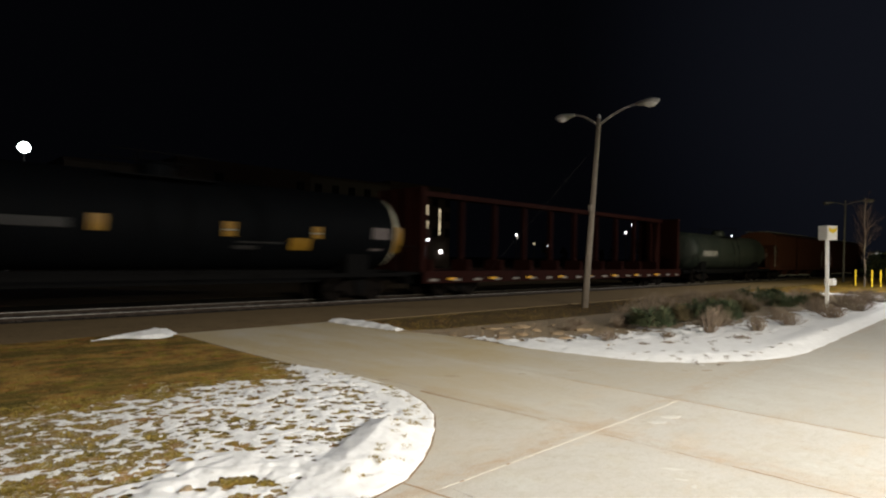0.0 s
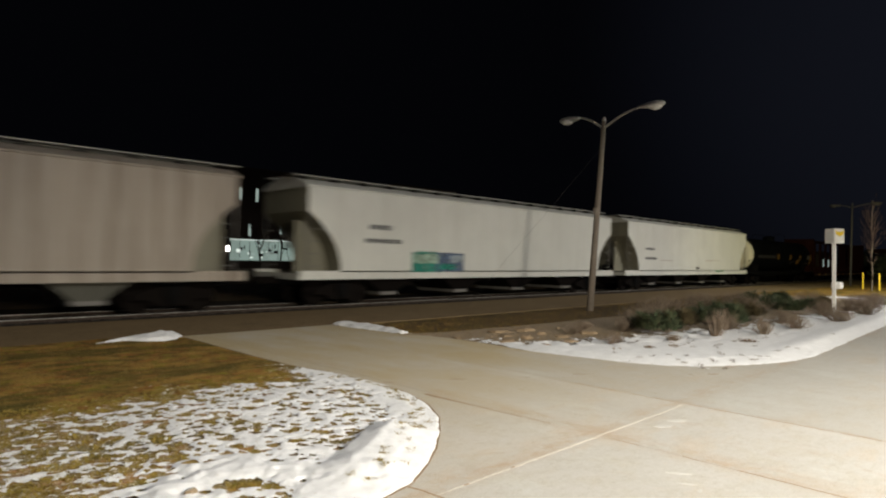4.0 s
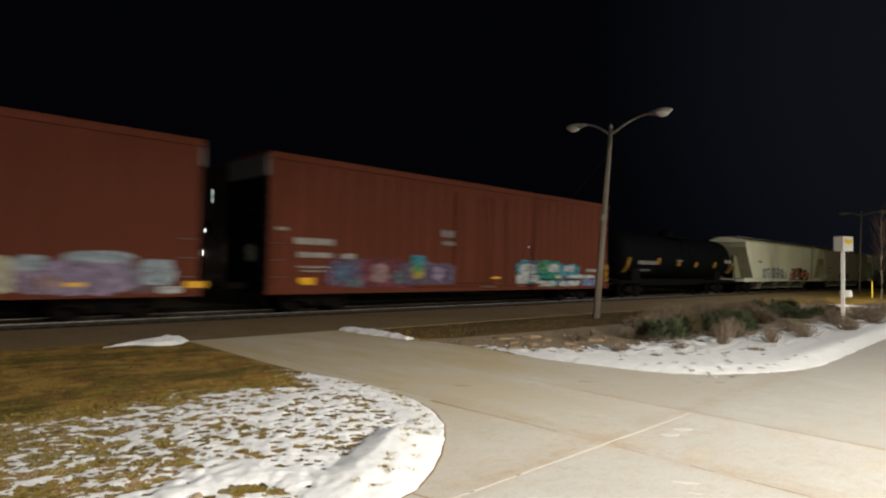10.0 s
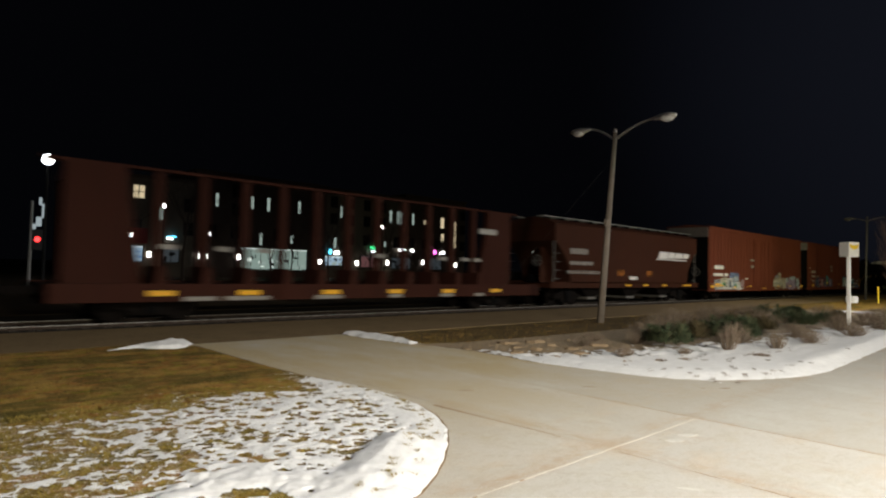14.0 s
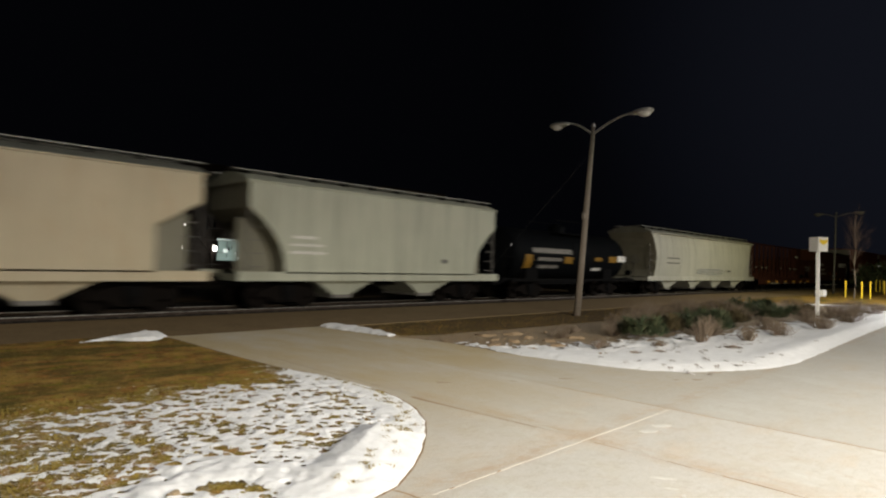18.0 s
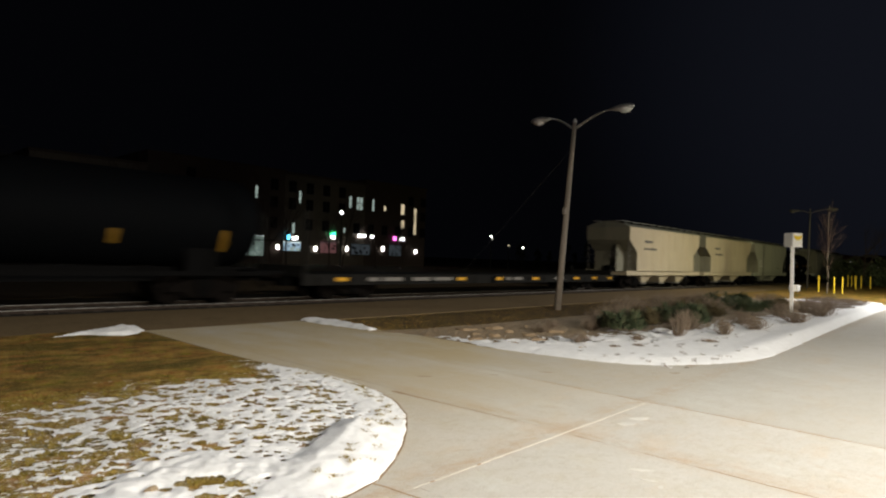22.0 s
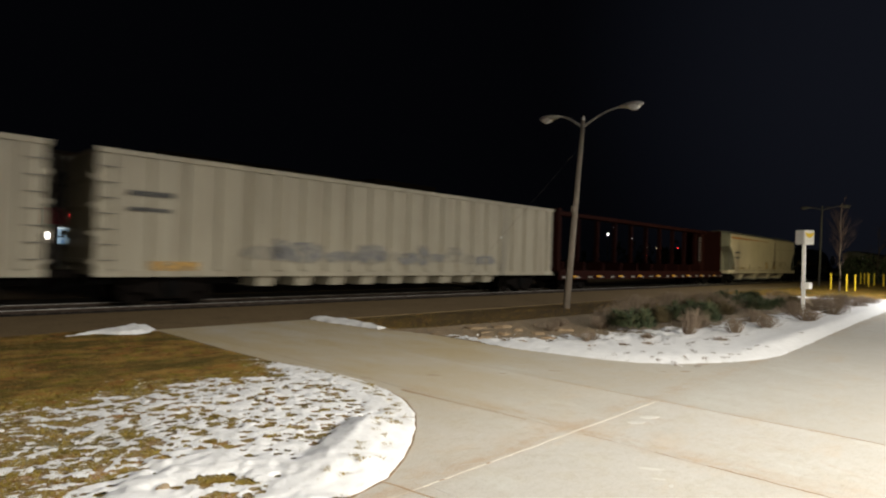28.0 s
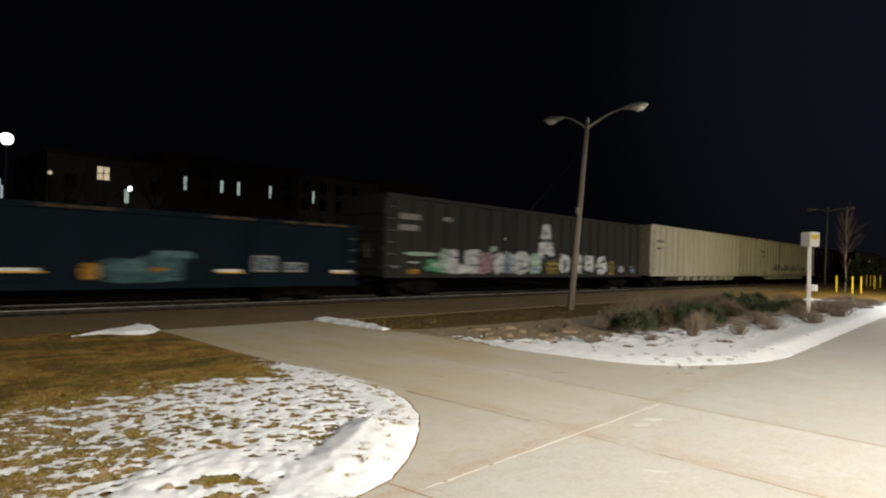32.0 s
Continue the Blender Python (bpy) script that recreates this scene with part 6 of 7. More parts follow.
def boxcar(front, rear, label):
    car, half = rail_car("boxcar", front, rear, label, "boxcar")
    part("body", boxed(-half + 0.06, half - 0.06, -1.5, 1.5, 0.70, 5.16), P_BROWN, car)
    part("side_sill", boxed(-half, half, -1.56, -1.44, 0.66, 0.94), P_BROWN, car)
    part("side_sill", boxed(-half, half, 1.44, 1.56, 0.66, 0.94), P_BROWN, car)
    part("top_chord", boxed(-half, half, -1.56, -1.46, 5.06, 5.27), P_BROWN, car)
    part("top_chord", boxed(-half, half, 1.46, 1.56, 5.06, 5.27), P_BROWN, car)
    part("roof", loft(bmesh.new(), [[(x, -1.58, 5.23), (x, -1.58, 5.27), (x, 0, 5.38), (x, 1.58, 5.27), (x, 1.58, 5.23)] for x in (-half, half)]), P_BROWN, car)
    rib_me = finish(boxed(-0.05, 0.05, -1.52, -1.49, 0.94, 5.06), "side_post", P_BROWN)
    rib2_me = finish(boxed(-0.05, 0.05, 1.49, 1.545, 0.94, 5.06), "side_post", P_BROWN)
    n = int(2 * half / 0.62)
    for k in range(n):
        x = -half + 0.31 + k * (2 * half - 0.62) / (n - 1)
        if abs(x) > 1.95:
            piece("side_post", rib_me, car, pose(x, 0, 0))
            piece("side_post", rib2_me, car, pose(x, 0, 0))
    for y in (-1, 1):
        for x in (-0.92, 0.92):
            d = part("door", boxed(x - 0.9, x + 0.9, y * 1.55 - 0.04, y * 1.55 + 0.04, 0.98, 4.75, bevel=0.02), P_BROWN, car, "sliding plug door")
            for dx in (-0.5, 0.5):
                part("lock_rod", tube(bmesh.new(), [(x + dx, y * 1.62, 1.0), (x + dx, y * 1.62, 4.7)], 0.025, 6), P_BROWN, d)
        part("door_track", boxed(-4.0, 4.0, y * 1.6 - 0.05, y * 1.6 + 0.05, 0.86, 0.95), P_BROWN, car)
    for s in (-1, 1):
        x = s * (half - 0.03)
        part("end_wall", boxed(min(x, x + s * 0.06), max(x, x + s * 0.06), -1.46, 1.46, 0.75, 4.5), M_BLACK, car, "black corrugated end wall")
        part("end_cap", boxed(min(x, x + s * 0.08), max(x, x + s * 0.08), -1.46, 1.46, 4.5, 5.2), M_RUNG, car, "dull pale upper end panel")
        bar_me = finish(boxed(-0.05, 0.05, -1.4, 1.4, -0.06, 0.06, bevel=0.03), "end_corrugation", M_BLACK)
        for k in range(8):
            piece("end_corrugation", bar_me, car, pose(x + s * 0.08, 0, 1.1 + k * 0.45))
        side_ladder(car, s * (half - 0.4), -1.58, 0.95, 2.6)
    part("centre_sill", boxed(-half, half, -0.35, 0.35, 0.62, 0.9), M_BLACK, car)
    brake_wheel(car, -half - 0.16, -0.7, 2.0)
    running_gear(car, half, 2.3)
    reflectors(car, half - 0.5, 0.97, 3.2, -1.56)
    return car, half


def tank_car(front, rear, label, paint, R=1.44, zc=2.62, head_paint=None):
    car, half = rail_car("tank_car", front, rear, label, "tank car")
    n, hd = 28, 0.75
    ring = lambda x, k: [(x, math.cos(a) * R * k, zc + math.sin(a) * R * k) for a in (i * 2 * math.pi / n for i in range(n))]
    part("shell", loft(bmesh.new(), [ring(-half + hd, 1), ring(half - hd, 1)], caps=False), paint, car, "", True)
    for s in (-1, 1):
        rings = [ring(s * (half - hd + hd * math.sin(t)), max(0.02, math.cos(t))) for t in (0, 0.25, 0.5, 0.75, 1.0, 1.25, 1.42, 1.55)]
        h = part("tank_head", loft(bmesh.new(), rings), head_paint or paint, car, "domed tank end", True)
        part("head_ring", tube(bmesh.new(), [(s * (half - hd) - 0.05, 0, zc), (s * (half - hd) + 0.05, 0, zc)], R + 0.012, n), paint, h)
        part("saddle", boxed(s * (half - 2.2) - 0.5, s * (half - 2.2) + 0.5, -1.15, 1.15, 0.85, 1.75), M_BLACK, car)
        part("end_platform", boxed(s * half - 0.55, s * half + 0.55, -1.45, 1.45, 0.98, 1.08), M_BLACK, car)
        for y in (-1.42, 1.42):
            part("end_rail", tube(bmesh.new(), [(s * (half - 0.5), y, 1.05), (s * (half - 0.5), y, 2.1), (s * (half + 0.45), y, 2.1), (s * (half + 0.45), y, 1.05)], 0.025, 6), M_BLACK, car)
    part("side_sill", boxed(-half, half, -1.5, -1.42, 0.92, 1.06), M_BLACK, car)
    part("side_sill", boxed(-half, half, 1.42, 1.5, 0.92, 1.06), M_BLACK, car)
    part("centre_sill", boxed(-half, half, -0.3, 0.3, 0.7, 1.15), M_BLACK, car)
    dome = part("valve_dome", tube(bmesh.new(), [(0, 0, zc + R - 0.1), (0, 0, zc + R + 0.28), (0, 0, zc + R + 0.36)], [0.5, 0.5, 0.36], 18), paint, car)
    part("dome_lid", tube(bmesh.new(), [(0, 0, zc + R + 0.35), (0, 0, zc + R + 0.42)], 0.3, 14), M_BLACK, dome)
    for y in (-0.95, 0.95):
        part("top_walkway", boxed(-1.5, 1.5, y - 0.25, y + 0.25, zc + R - 0.18, zc + R - 0.14), M_BLACK, car)
        part("hand_rail", tube(bmesh.new(), [(-1.5, y, zc + R - 0.2), (-1.5, y, zc + R + 0.55), (1.5, y, zc + R + 0.55), (1.5, y, zc + R - 0.2)], 0.022, 6), M_BLACK, car)
    for x in (-0.55, 0.55):
        part("ladder_rail", tube(bmesh.new(), [(x, -1.52, 1.0), (x, -1.56, 2.6), (x, -1.2, zc + R - 0.1)], 0.022, 6), M_BLACK, car)
    running_gear(car, half, 2.1)

    def patch(s0, s1, z0, z1, material, label=""):
        c = (front + rear) / 2
        bm, k = bmesh.new(), 6
        rows = []
        for i in range(k + 1):
            z = z0 + 0.07 + (z1 - z0) * i / k
            y = -math.sqrt(max(0.05, (R + 0.008) ** 2 - (z - zc) ** 2))
            rows.append((bm.verts.new((s0 - c, y, z)), bm.verts.new((s1 - c, y, z))))
        for a, b in zip(rows, rows[1:]):
            bm.faces.new((a[0], a[1], b[1], b[0]))
        part("marking", bm, material, car, label)

    def patch_row(s0, s1, z0, z1, material, label=""):
        """A marking; long white ones are rows of short bars."""
        if material is not M_DIMMARK:
            return patch(s0, s1, z0, z1, material, label)
        w, x = (z1 - z0) * 0.95, s0
        while x < s1:
            patch(x, min(s1, x + w * 0.8), z0, z1, material, label)
            x += w
    return car, half, patch_row


def centerbeam(front, rear, label, paint, post_step, post_w, web, top=4.32, bulkheads=True, end_gap=0.25, chord=0.22):
    car, half = rail_car("centerbeam_flatcar", front, rear, label, "flat car")
    for y in (-1, 1):
        part("side_sill", boxed(-half, half, y * 1.5 - 0.05, y * 1.5 + 0.05, 0.62, 1.12), paint, car)
    part("deck", boxed(-half, half, -1.45, 1.45, 0.98, 1.08), M_DARKRUST, car)
    part("centre_sill", boxed(-half, half, -0.35, 0.35, 0.55, 0.97), M_BLACK, car)
    part("top_chord", boxed(-half, half, -0.32 if chord > 0.1 else -0.16, 0.32 if chord > 0.1 else 0.16, top - chord, top), paint, car)
    for s in (-1, 1):
        x = s * (half - 0.12)
        if bulkheads:
            part("bulkhead", boxed(x - 0.1, x + 0.1, -1.42, 1.42, 1.08, top), paint, car, "solid end bulkhead")
            for y in (-1.36, -0.45, 0.45, 1.36):
                part("bulkhead_post", boxed(x + s * 0.1 - 0.06, x + s * 0.1 + 0.06, y - 0.07, y + 0.07, 1.08, top), paint, car)
        a, b = sorted((s * (half - end_gap), s * (half - web)))
        if web > 0.3:
            part("web_panel", boxed(a, b, -0.16, 0.16, 1.08, top - chord), paint, car)
            side = a if s > 0 else b
            part("web_gusset", prism(bmesh.new(), [(s * (half - web) + s * 0.02, 1.08), (s * (half - web - 0.5), 1.08), (s * (half - web) + s * 0.02, top - 0.3)], -0.14, 0.14), paint, car)
    post_me = finish(boxed(-post_w / 2, post_w / 2, -0.12, 0.12, 1.08, top - chord), "post", paint)
    gus_me = finish(prism(bmesh.new(), [(-post_w * 0.8, 1.08), (post_w * 0.8, 1.08), (post_w * 0.5, 1.6), (-post_w * 0.5, 1.6)], -0.55, 0.55), "post_foot", paint)
    n = int((2 * half - 2 * web - 1) / post_step) + 1
    for k in range(n):
        x = -half + web + 0.9 + k * (2 * half - 2 * web - 1.8) / (n - 1)
        piece("post", post_me, car, pose(x, 0, 0))
        piece("post_foot", gus_me, car, pose(x, 0, 0))
    running_gear(car, half, 2.6)
    if bulkheads:
        reflectors(car, half - 0.6, 0.74, 2.7, -1.555, M_REFLECT, 0.45, 0.10)
        reflectors(car, half + 0.45, 0.70, 1.35, -1.555, M_DIMMARK, 0.4, 0.10)
    return car, half


def gondola(front, rear, label, paint, top, floor_z, ribs, pockets=0, pocket_run=11.0):
    car, half = rail_car("gondola", front, rear, label, "gondola car")
    out = [(-half + 0.05, floor_z), (half - 0.05, floor_z), (half - 0.05, top - 0.05), (-half + 0.05, top - 0.05)]
    for y in (-1, 1):
        part("side_wall", boxed(-half + 0.05, half - 0.05, y * 1.46 - 0.03, y * 1.46 + 0.03, floor_z, top - 0.05), paint, car)
        part("top_chord", boxed(-half, half, y * 1.5 - 0.07, y * 1.5 + 0.07, top - 0.14, top), paint, car, "rounded top chord")
        part("side_sill", boxed(-half, half, y * 1.5 - 0.06, y * 1.5 + 0.06, floor_z - 0.04, floor_z + 0.16), paint, car)
    part("floor", boxed(-half + 0.05, half - 0.05, -1.43, 1.43, floor_z, floor_z + 0.08), M_DARKRUST, car)
    rib_me = finish(loft(bmesh.new(), [[(-0.11, -1.46, z), (0.11, -1.46, z), (0.07, -1.56, z), (-0.07, -1.56, z)] for z in (floor_z + 0.12, top - 0.12)]), "side_post", paint)
    for k in range(ribs):
        x = -half + 0.5 + k * (2 * half - 1) / (ribs - 1)
        piece("side_post", rib_me, car, pose(x, 0, 0))
        piece("side_post", rib_me, car, pose(x, 0, 0, 0, 0, 180))
    for s in (-1, 1):
        x = s * (half - 0.06)
        part("end_wall", boxed(x - 0.04, x + 0.04, -1.43, 1.43, floor_z, top - 0.05), paint, car)
        for k in range(4):
            part("end_rib", boxed(min(x, x + s * 0.12), max(x, x + s * 0.12), -1.42, 1.42, floor_z + 0.3 + k * (top - floor_z) / 4.5, floor_z + 0.42 + k * (top - floor_z) / 4.5), paint, car)
        side_ladder(car, s * (half - 0.28), -1.6, floor_z + 0.2, top - 0.3)
    part("centre_sill", boxed(-half, half, -0.35, 0.35, 0.6, floor_z - 0.01), M_BLACK, car)
    if pockets:
        me = finish(loft(bmesh.new(), [[(-0.36, -1.42, floor_z), (0.36, -1.42, floor_z), (0.36, 1.42, floor_z), (-0.36, 1.42, floor_z)], [(-0.30, -1.3, 0.55), (0.30, -1.3, 0.55), (0.30, 1.3, 0.55), (-0.30, 1.3, 0.55)]]), "drop_door", paint)
        for k in range(pockets):
            piece("drop_door", me, car, pose((k - (pockets - 1) / 2) * pocket_run / (pockets - 1), 0, 0))
    brake_wheel(car, -half - 0.16, -0.6, floor_z + 1.0)
    running_gear(car, half, 2.2)
    return car, half


# the cars, from the head of the train back
hopper(100.0, 81.0, P_HOPBROWN, "dark brown covered hopper far down the track", 3)
hopper(78.5, 61.0, P_HOPBROWN, "dark brown covered hopper far down the track", 3)
car, half, patch = tank_car(59.2, 43.2, "dull green tank car", P_GREENTANK, 1.4, 2.45)
patch(44.8, 47.5, 2.0, 2.4, M_DIMMARK)
car, half = centerbeam(40.4, 16.3, "empty dark maroon centerbeam flatcar", P_DKMAROON, 2.3, 0.14, 0.5, 4.55)
car, half, patch = tank_car(15.5, -2.6, "black tank car with pale domed ends", P_TANK, head_paint=P_TANKEND)
patch(-0.8, 3.9, 2.25, 2.5, M_FADED, "faded lettering bar")
patch(4.35, 4.75, 2.2, 2.65, M_DIMREF, "yellow reflective square")
for s0, s1, z0, z1, m in ((8.0, 8.4, 2.17, 2.34, M_DIMREF), (8.0, 8.4, 2.40, 2.62, M_DIMREF), (8.0, 8.4, 2.35, 2.39, M_MIDMARK), (10.35, 11.15, 1.78, 2.19, M_DIMREF), (11.15, 11.55, 2.2, 2.34, M_DIMREF), (11.15, 11.55, 2.40, 2.6, M_DIMREF), (11.15, 11.55, 2.35, 2.39, M_MIDMARK)):
    patch(s0, s1, z0, z1, m, "yellow reflective square" if m is M_DIMREF else "white stripe across the square")
patch(13.75, 14.6, 2.25, 2.68, M_GREYMARK, "pale worn panel")
patch(13.75, 14.3, 1.82, 1.9, M_GREYMARK, "pale worn panel")
patch(8.5, 10.1, 1.98, 2.03, M_FADED, "faded lettering bar")
patch(8.4, 9.2, 1.78, 1.9, M_FADED, "faded lettering bar")
patch(14.85, 15.2, 1.75, 2.75, M_DIMREF, "yellow reflective band")

car, half = hopper(-3.9, -23.9, P_FRESH, "long white covered hopper car", 4, bay_paint=M_DARKRUST)
lettering(car, -21.4, -20.2, 2.45, 2.6, M_DARKMARK, 1)
lettering(car, -21.4, -20.0, 1.85, 2.02, M_DARKMARK, 2)
lettering(car, -19.4, -17.8, 1.80, 1.84, G_COL["coral"], 3)
decal(car, -14.0, -13.4, 1.25, 1.42, M_DARKMARK)
lettering(car, -10.5, -9.0, 1.05, 1.18, G_COL["green"], 5)
lettering(car, -12.2, -9.8, 1.86, 1.90, G_COL["coral"], 4)

car, half = hopper(-25.3, -45.6, P_FRESH, "long white covered hopper with teal graffiti", 4, bay_paint=M_DARKRUST)
for s0, s1, z0, z1, color, k in ((-40.6, -39.0, 1.1, 1.98, "teal", 0), (-39.3, -37.7, 1.12, 1.95, "steel", 1), (-40.5, -39.2, 1.45, 1.9, "mint", 2), (-39.1, -38.2, 1.2, 1.5, "teal", 3), (-38.5, -37.8, 1.5, 1.85, "ltblue", 4)):
    r = random.Random(k)
    out = [(s0 + 35.45 + (s1 - s0) * i / 8, z0 + 0.07 + r.uniform(0, 0.05)) for i in range(9)] + [(s1 + 35.45 - (s1 - s0) * i / 8, z1 + 0.07 - r.uniform(0, 0.07)) for i in range(9)]
    part("graffiti", prism(bmesh.new(), out, -1.553 - 0.001 * k, -1.5525 - 0.001 * k), G_COL[color], car, "sprayed %s graffiti block" % {"ltblue": "light blue", "steel": "grey blue"}.get(color, color))
lettering(car, -42.7, -41.7, 2.70, 2.9, M_DARKMARK, 6)
lettering(car, -42.9, -41.2, 2.20, 2.38, M_DARKMARK, 7)

car, half = hopper(-47.5, -68.1, P_STAIN, "grime-stained grey covered hopper car", 4, bay_paint=P_TROUGH, bay=0.30)
graffiti(car, -61.0, -57.8, 1.1, 1.75, ["purple"], ["purple", "blue"], "purple", 4, 6)
lettering(car, -66.0, -64.9, 2.15, 2.35, M_DARKMARK, 9)
lettering(car, -66.0, -64.9, 1.68, 1.85, M_DARKMARK, 10)

car, half = hopper(-69.4, -90.2, P_WHITE, "white covered hopper with red and black graffiti", 4, bay_paint=P_TROUGH, bay=0.30, cut=1.65, knee=3.7, slope="straight")
fan(car, -76.2, 0.3, -79.3, -72.85, 0.95, 2.1)
swatches(car, ((-78.9, -78.1, 1.0, 1.75, "coral"), (-74.3, -72.85, 1.05, 1.82, "coral"), (-75.3, -74.5, 1.2, 2.02, "coral"), (-77.4, -76.6, 1.3, 2.0, "coral"), (-78.55, -78.05, 1.8, 2.1, "black"), (-77.9, -77.4, 1.8, 2.1, "black"), (-77.1, -76.8, 1.75, 2.1, "black"),
               (-76.25, -75.4, 1.72, 2.14, "black"), (-74.75, -73.75, 1.75, 2.02, "black"), (-74.8, -74.1, 1.35, 1.55, "black"), (-77.7, -75.9, 0.95, 1.3, "slate"), (-75.9, -73.4, 0.95, 1.3, "black"), (-77.0, -76.2, 1.3, 1.6, "purple"), (-75.9, -75.3, 1.25, 1.6, "red")), 31, -1.562)
for a, b in ((-77.2, -76.5), (-74.95, -74.2), (-71.95, -71.4)):
    decal(car, a, b, 1.08, 1.19, M_REFLECT, "reflector", -1.585)
letters(car, ((-86.2, -85.0, 1.1, 2.0), (-85.1, -84.0, 1.1, 2.1), (-83.9, -82.9, 1.1, 2.1), (-82.8, -81.6, 1.1, 2.1), (-81.5, -80.5, 1.1, 1.95), (-80.4, -79.7, 1.1, 1.75)), ["ltblue", "faint", "grey", "ltblue"], "faint", 8, -1.552)
for k, (a, b, z) in enumerate(((-85.6, -84.4, 1.9), (-83.6, -82.2, 1.95), (-82.0, -80.9, 1.85), (-83.0, -81.2, 1.55), (-85.2, -83.4, 1.5), (-81.4, -80.2, 1.35), (-84.6, -82.6, 1.25))):
    decal(car, a, b, z, z + 0.06, G_COL["slate"], "graffiti", -1.562 - 0.001 * k, label="sprayed slate stroke")
lettering(car, -87.1, -86.2, 2.45, 2.62, M_DARKMARK, 11)

car, half, patch = tank_car(-92.3, -108.9, "black tank car with yellow reflective squares", P_TANK)
for s, z0, z1 in ((-108.2, 1.5, 2.35), (-104.5, 2.0, 2.4), (-101.6, 1.95, 2.25), (-98.9, 1.9, 2.25), (-95.75, 1.9, 2.3), (-92.5, 1.5, 2.3)):
    patch(s, s + 0.45, z0, z1, M_DIMREF, "yellow reflective square")
patch(-106.8, -104.5, 1.98, 2.2, M_DIMMARK, "white lettering bar")
patch(-106.7, -104.9, 1.58, 1.68, M_DIMMARK, "white lettering bar")
patch(-101.8, -100.8, 2.25, 2.34, M_DIMMARK, "white lettering bar")
patch(-93.9, -92.5, 2.26, 2.5, M_DIMMARK)
patch(-91.6 - 0.9, -91.6 - 0.45, 1.0, 1.27, M_MARK, "white placard")

car, half = boxcar(-110.6, -131.0, "oxide red high-cube boxcar with blue and white graffiti")
swatches(car, ((-118.7, -116.4, 0.72, 2.0, "cyan"), (-116.9, -115.0, 0.72, 2.05, "teal"), (-115.6, -113.3, 0.72, 1.9, "cyan"), (-117.8, -116.6, 1.55, 2.0, "steel"), (-115.2, -113.9, 0.8, 1.3, "steel"), (-117.0, -116.1, 1.4, 1.95, "green"), (-116.2, -115.3, 1.0, 1.5, "teal"),
               (-118.4, -117.1, 1.3, 1.8, "white"), (-118.6, -117.7, 0.75, 1.35, "white"), (-117.9, -116.9, 0.95, 1.3, "white"), (-117.1, -115.4, 0.74, 1.0, "white"), (-116.2, -115.2, 1.42, 1.82, "white"),
               (-117.3, -116.9, 1.05, 1.2, "cream"), (-114.9, -113.9, 1.45, 1.78, "white"), (-115.3, -113.4, 0.74, 1.0, "white"), (-114.5, -111.8, 1.12, 1.32, "white"), (-113.2, -111.9, 0.78, 1.08, "green")), 9)
swatches(car, ((-113.4, -111.3, 0.72, 1.1, "blue"), (-115.6, -115.0, 1.1, 1.3, "cream"), (-117.5, -116.2, 1.3, 1.36, "black"), (-116.9, -115.0, 1.05, 1.12, "black"), (-114.9, -113.6, 1.02, 1.1, "black")), 12, -1.585)
swatches(car, ((-129.0, -125.6, 0.75, 1.55, "magenta"), (-126.4, -122.4, 0.75, 1.6, "magenta"), (-128.8, -126.9, 0.85, 1.85, "purple"), (-127.4, -125.2, 0.8, 1.9, "magenta"), (-125.6, -123.6, 0.85, 1.8, "purple"), (-124.4, -122.5, 0.8, 1.75, "purple"),
               (-128.5, -127.7, 1.0, 1.6, "steel"), (-126.9, -126.1, 0.95, 1.7, "pink"), (-125.9, -125.3, 0.9, 1.4, "slate"), (-123.9, -123.2, 1.0, 1.6, "lilac"), (-128.0, -127.3, 0.8, 1.1, "slate")), 60, -1.561)
swatches(car, ((-125.04, -124.2, 1.58, 2.05, "cyan"), (-124.96, -124.3, 1.08, 1.62, "yellow"), (-124.9, -124.4, 1.35, 1.7, "green")), 12, -1.574)
decal(car, -110.95, -110.62, 0.95, 1.9, G_COL["amber"], "marking", -1.561, label="worn orange rectangle")
for a, b, c0, c1 in ((-129.88, -129.27, 0.97, 1.14), (-120.38, -119.75, 1.1, 1.2), (-111.8, -111.4, 1.0, 1.13)):
    decal(car, a, b, c0, c1, M_REFLECT, "reflector", -1.59)
for k, (a, b, c0, c1) in enumerate(((-130.7, -130.3, 2.66, 2.8), (-130.05, -128.55, 2.24, 2.48), (-129.9, -128.55, 1.8, 2.0), (-128.2, -127.65, 1.8, 2.0), (-129.9, -128.55, 1.46, 1.54), (-129.8, -128.55, 1.33, 1.39),
                                    (-123.4, -122.3, 2.8, 3.1), (-123.3, -122.3, 2.46, 2.65), (-122.3, -121.2, 1.52, 1.72), (-122.2, -121.0, 1.22, 1.4), (-120.25, -119.15, 3.20, 3.31), (-120.25, -119.05, 3.05, 3.16), (-120.1, -119.2, 2.92, 3.0))):
    lettering(car, a, b, c0, c1, M_MARK if k > 9 else M_DIMMARK if k in (6, 7) else M_MIDMARK, 20 + k, -1.561, fill=0.75)
for k, (a, b, c0, c1) in enumerate(((-112.75, -111.6, 1.45, 1.64), (-121.0, -119.95, 0.73, 0.79))):
    lettering(car, a, b, c0, c1, M_DIMMARK, 35 + k, -1.561, fill=0.93)

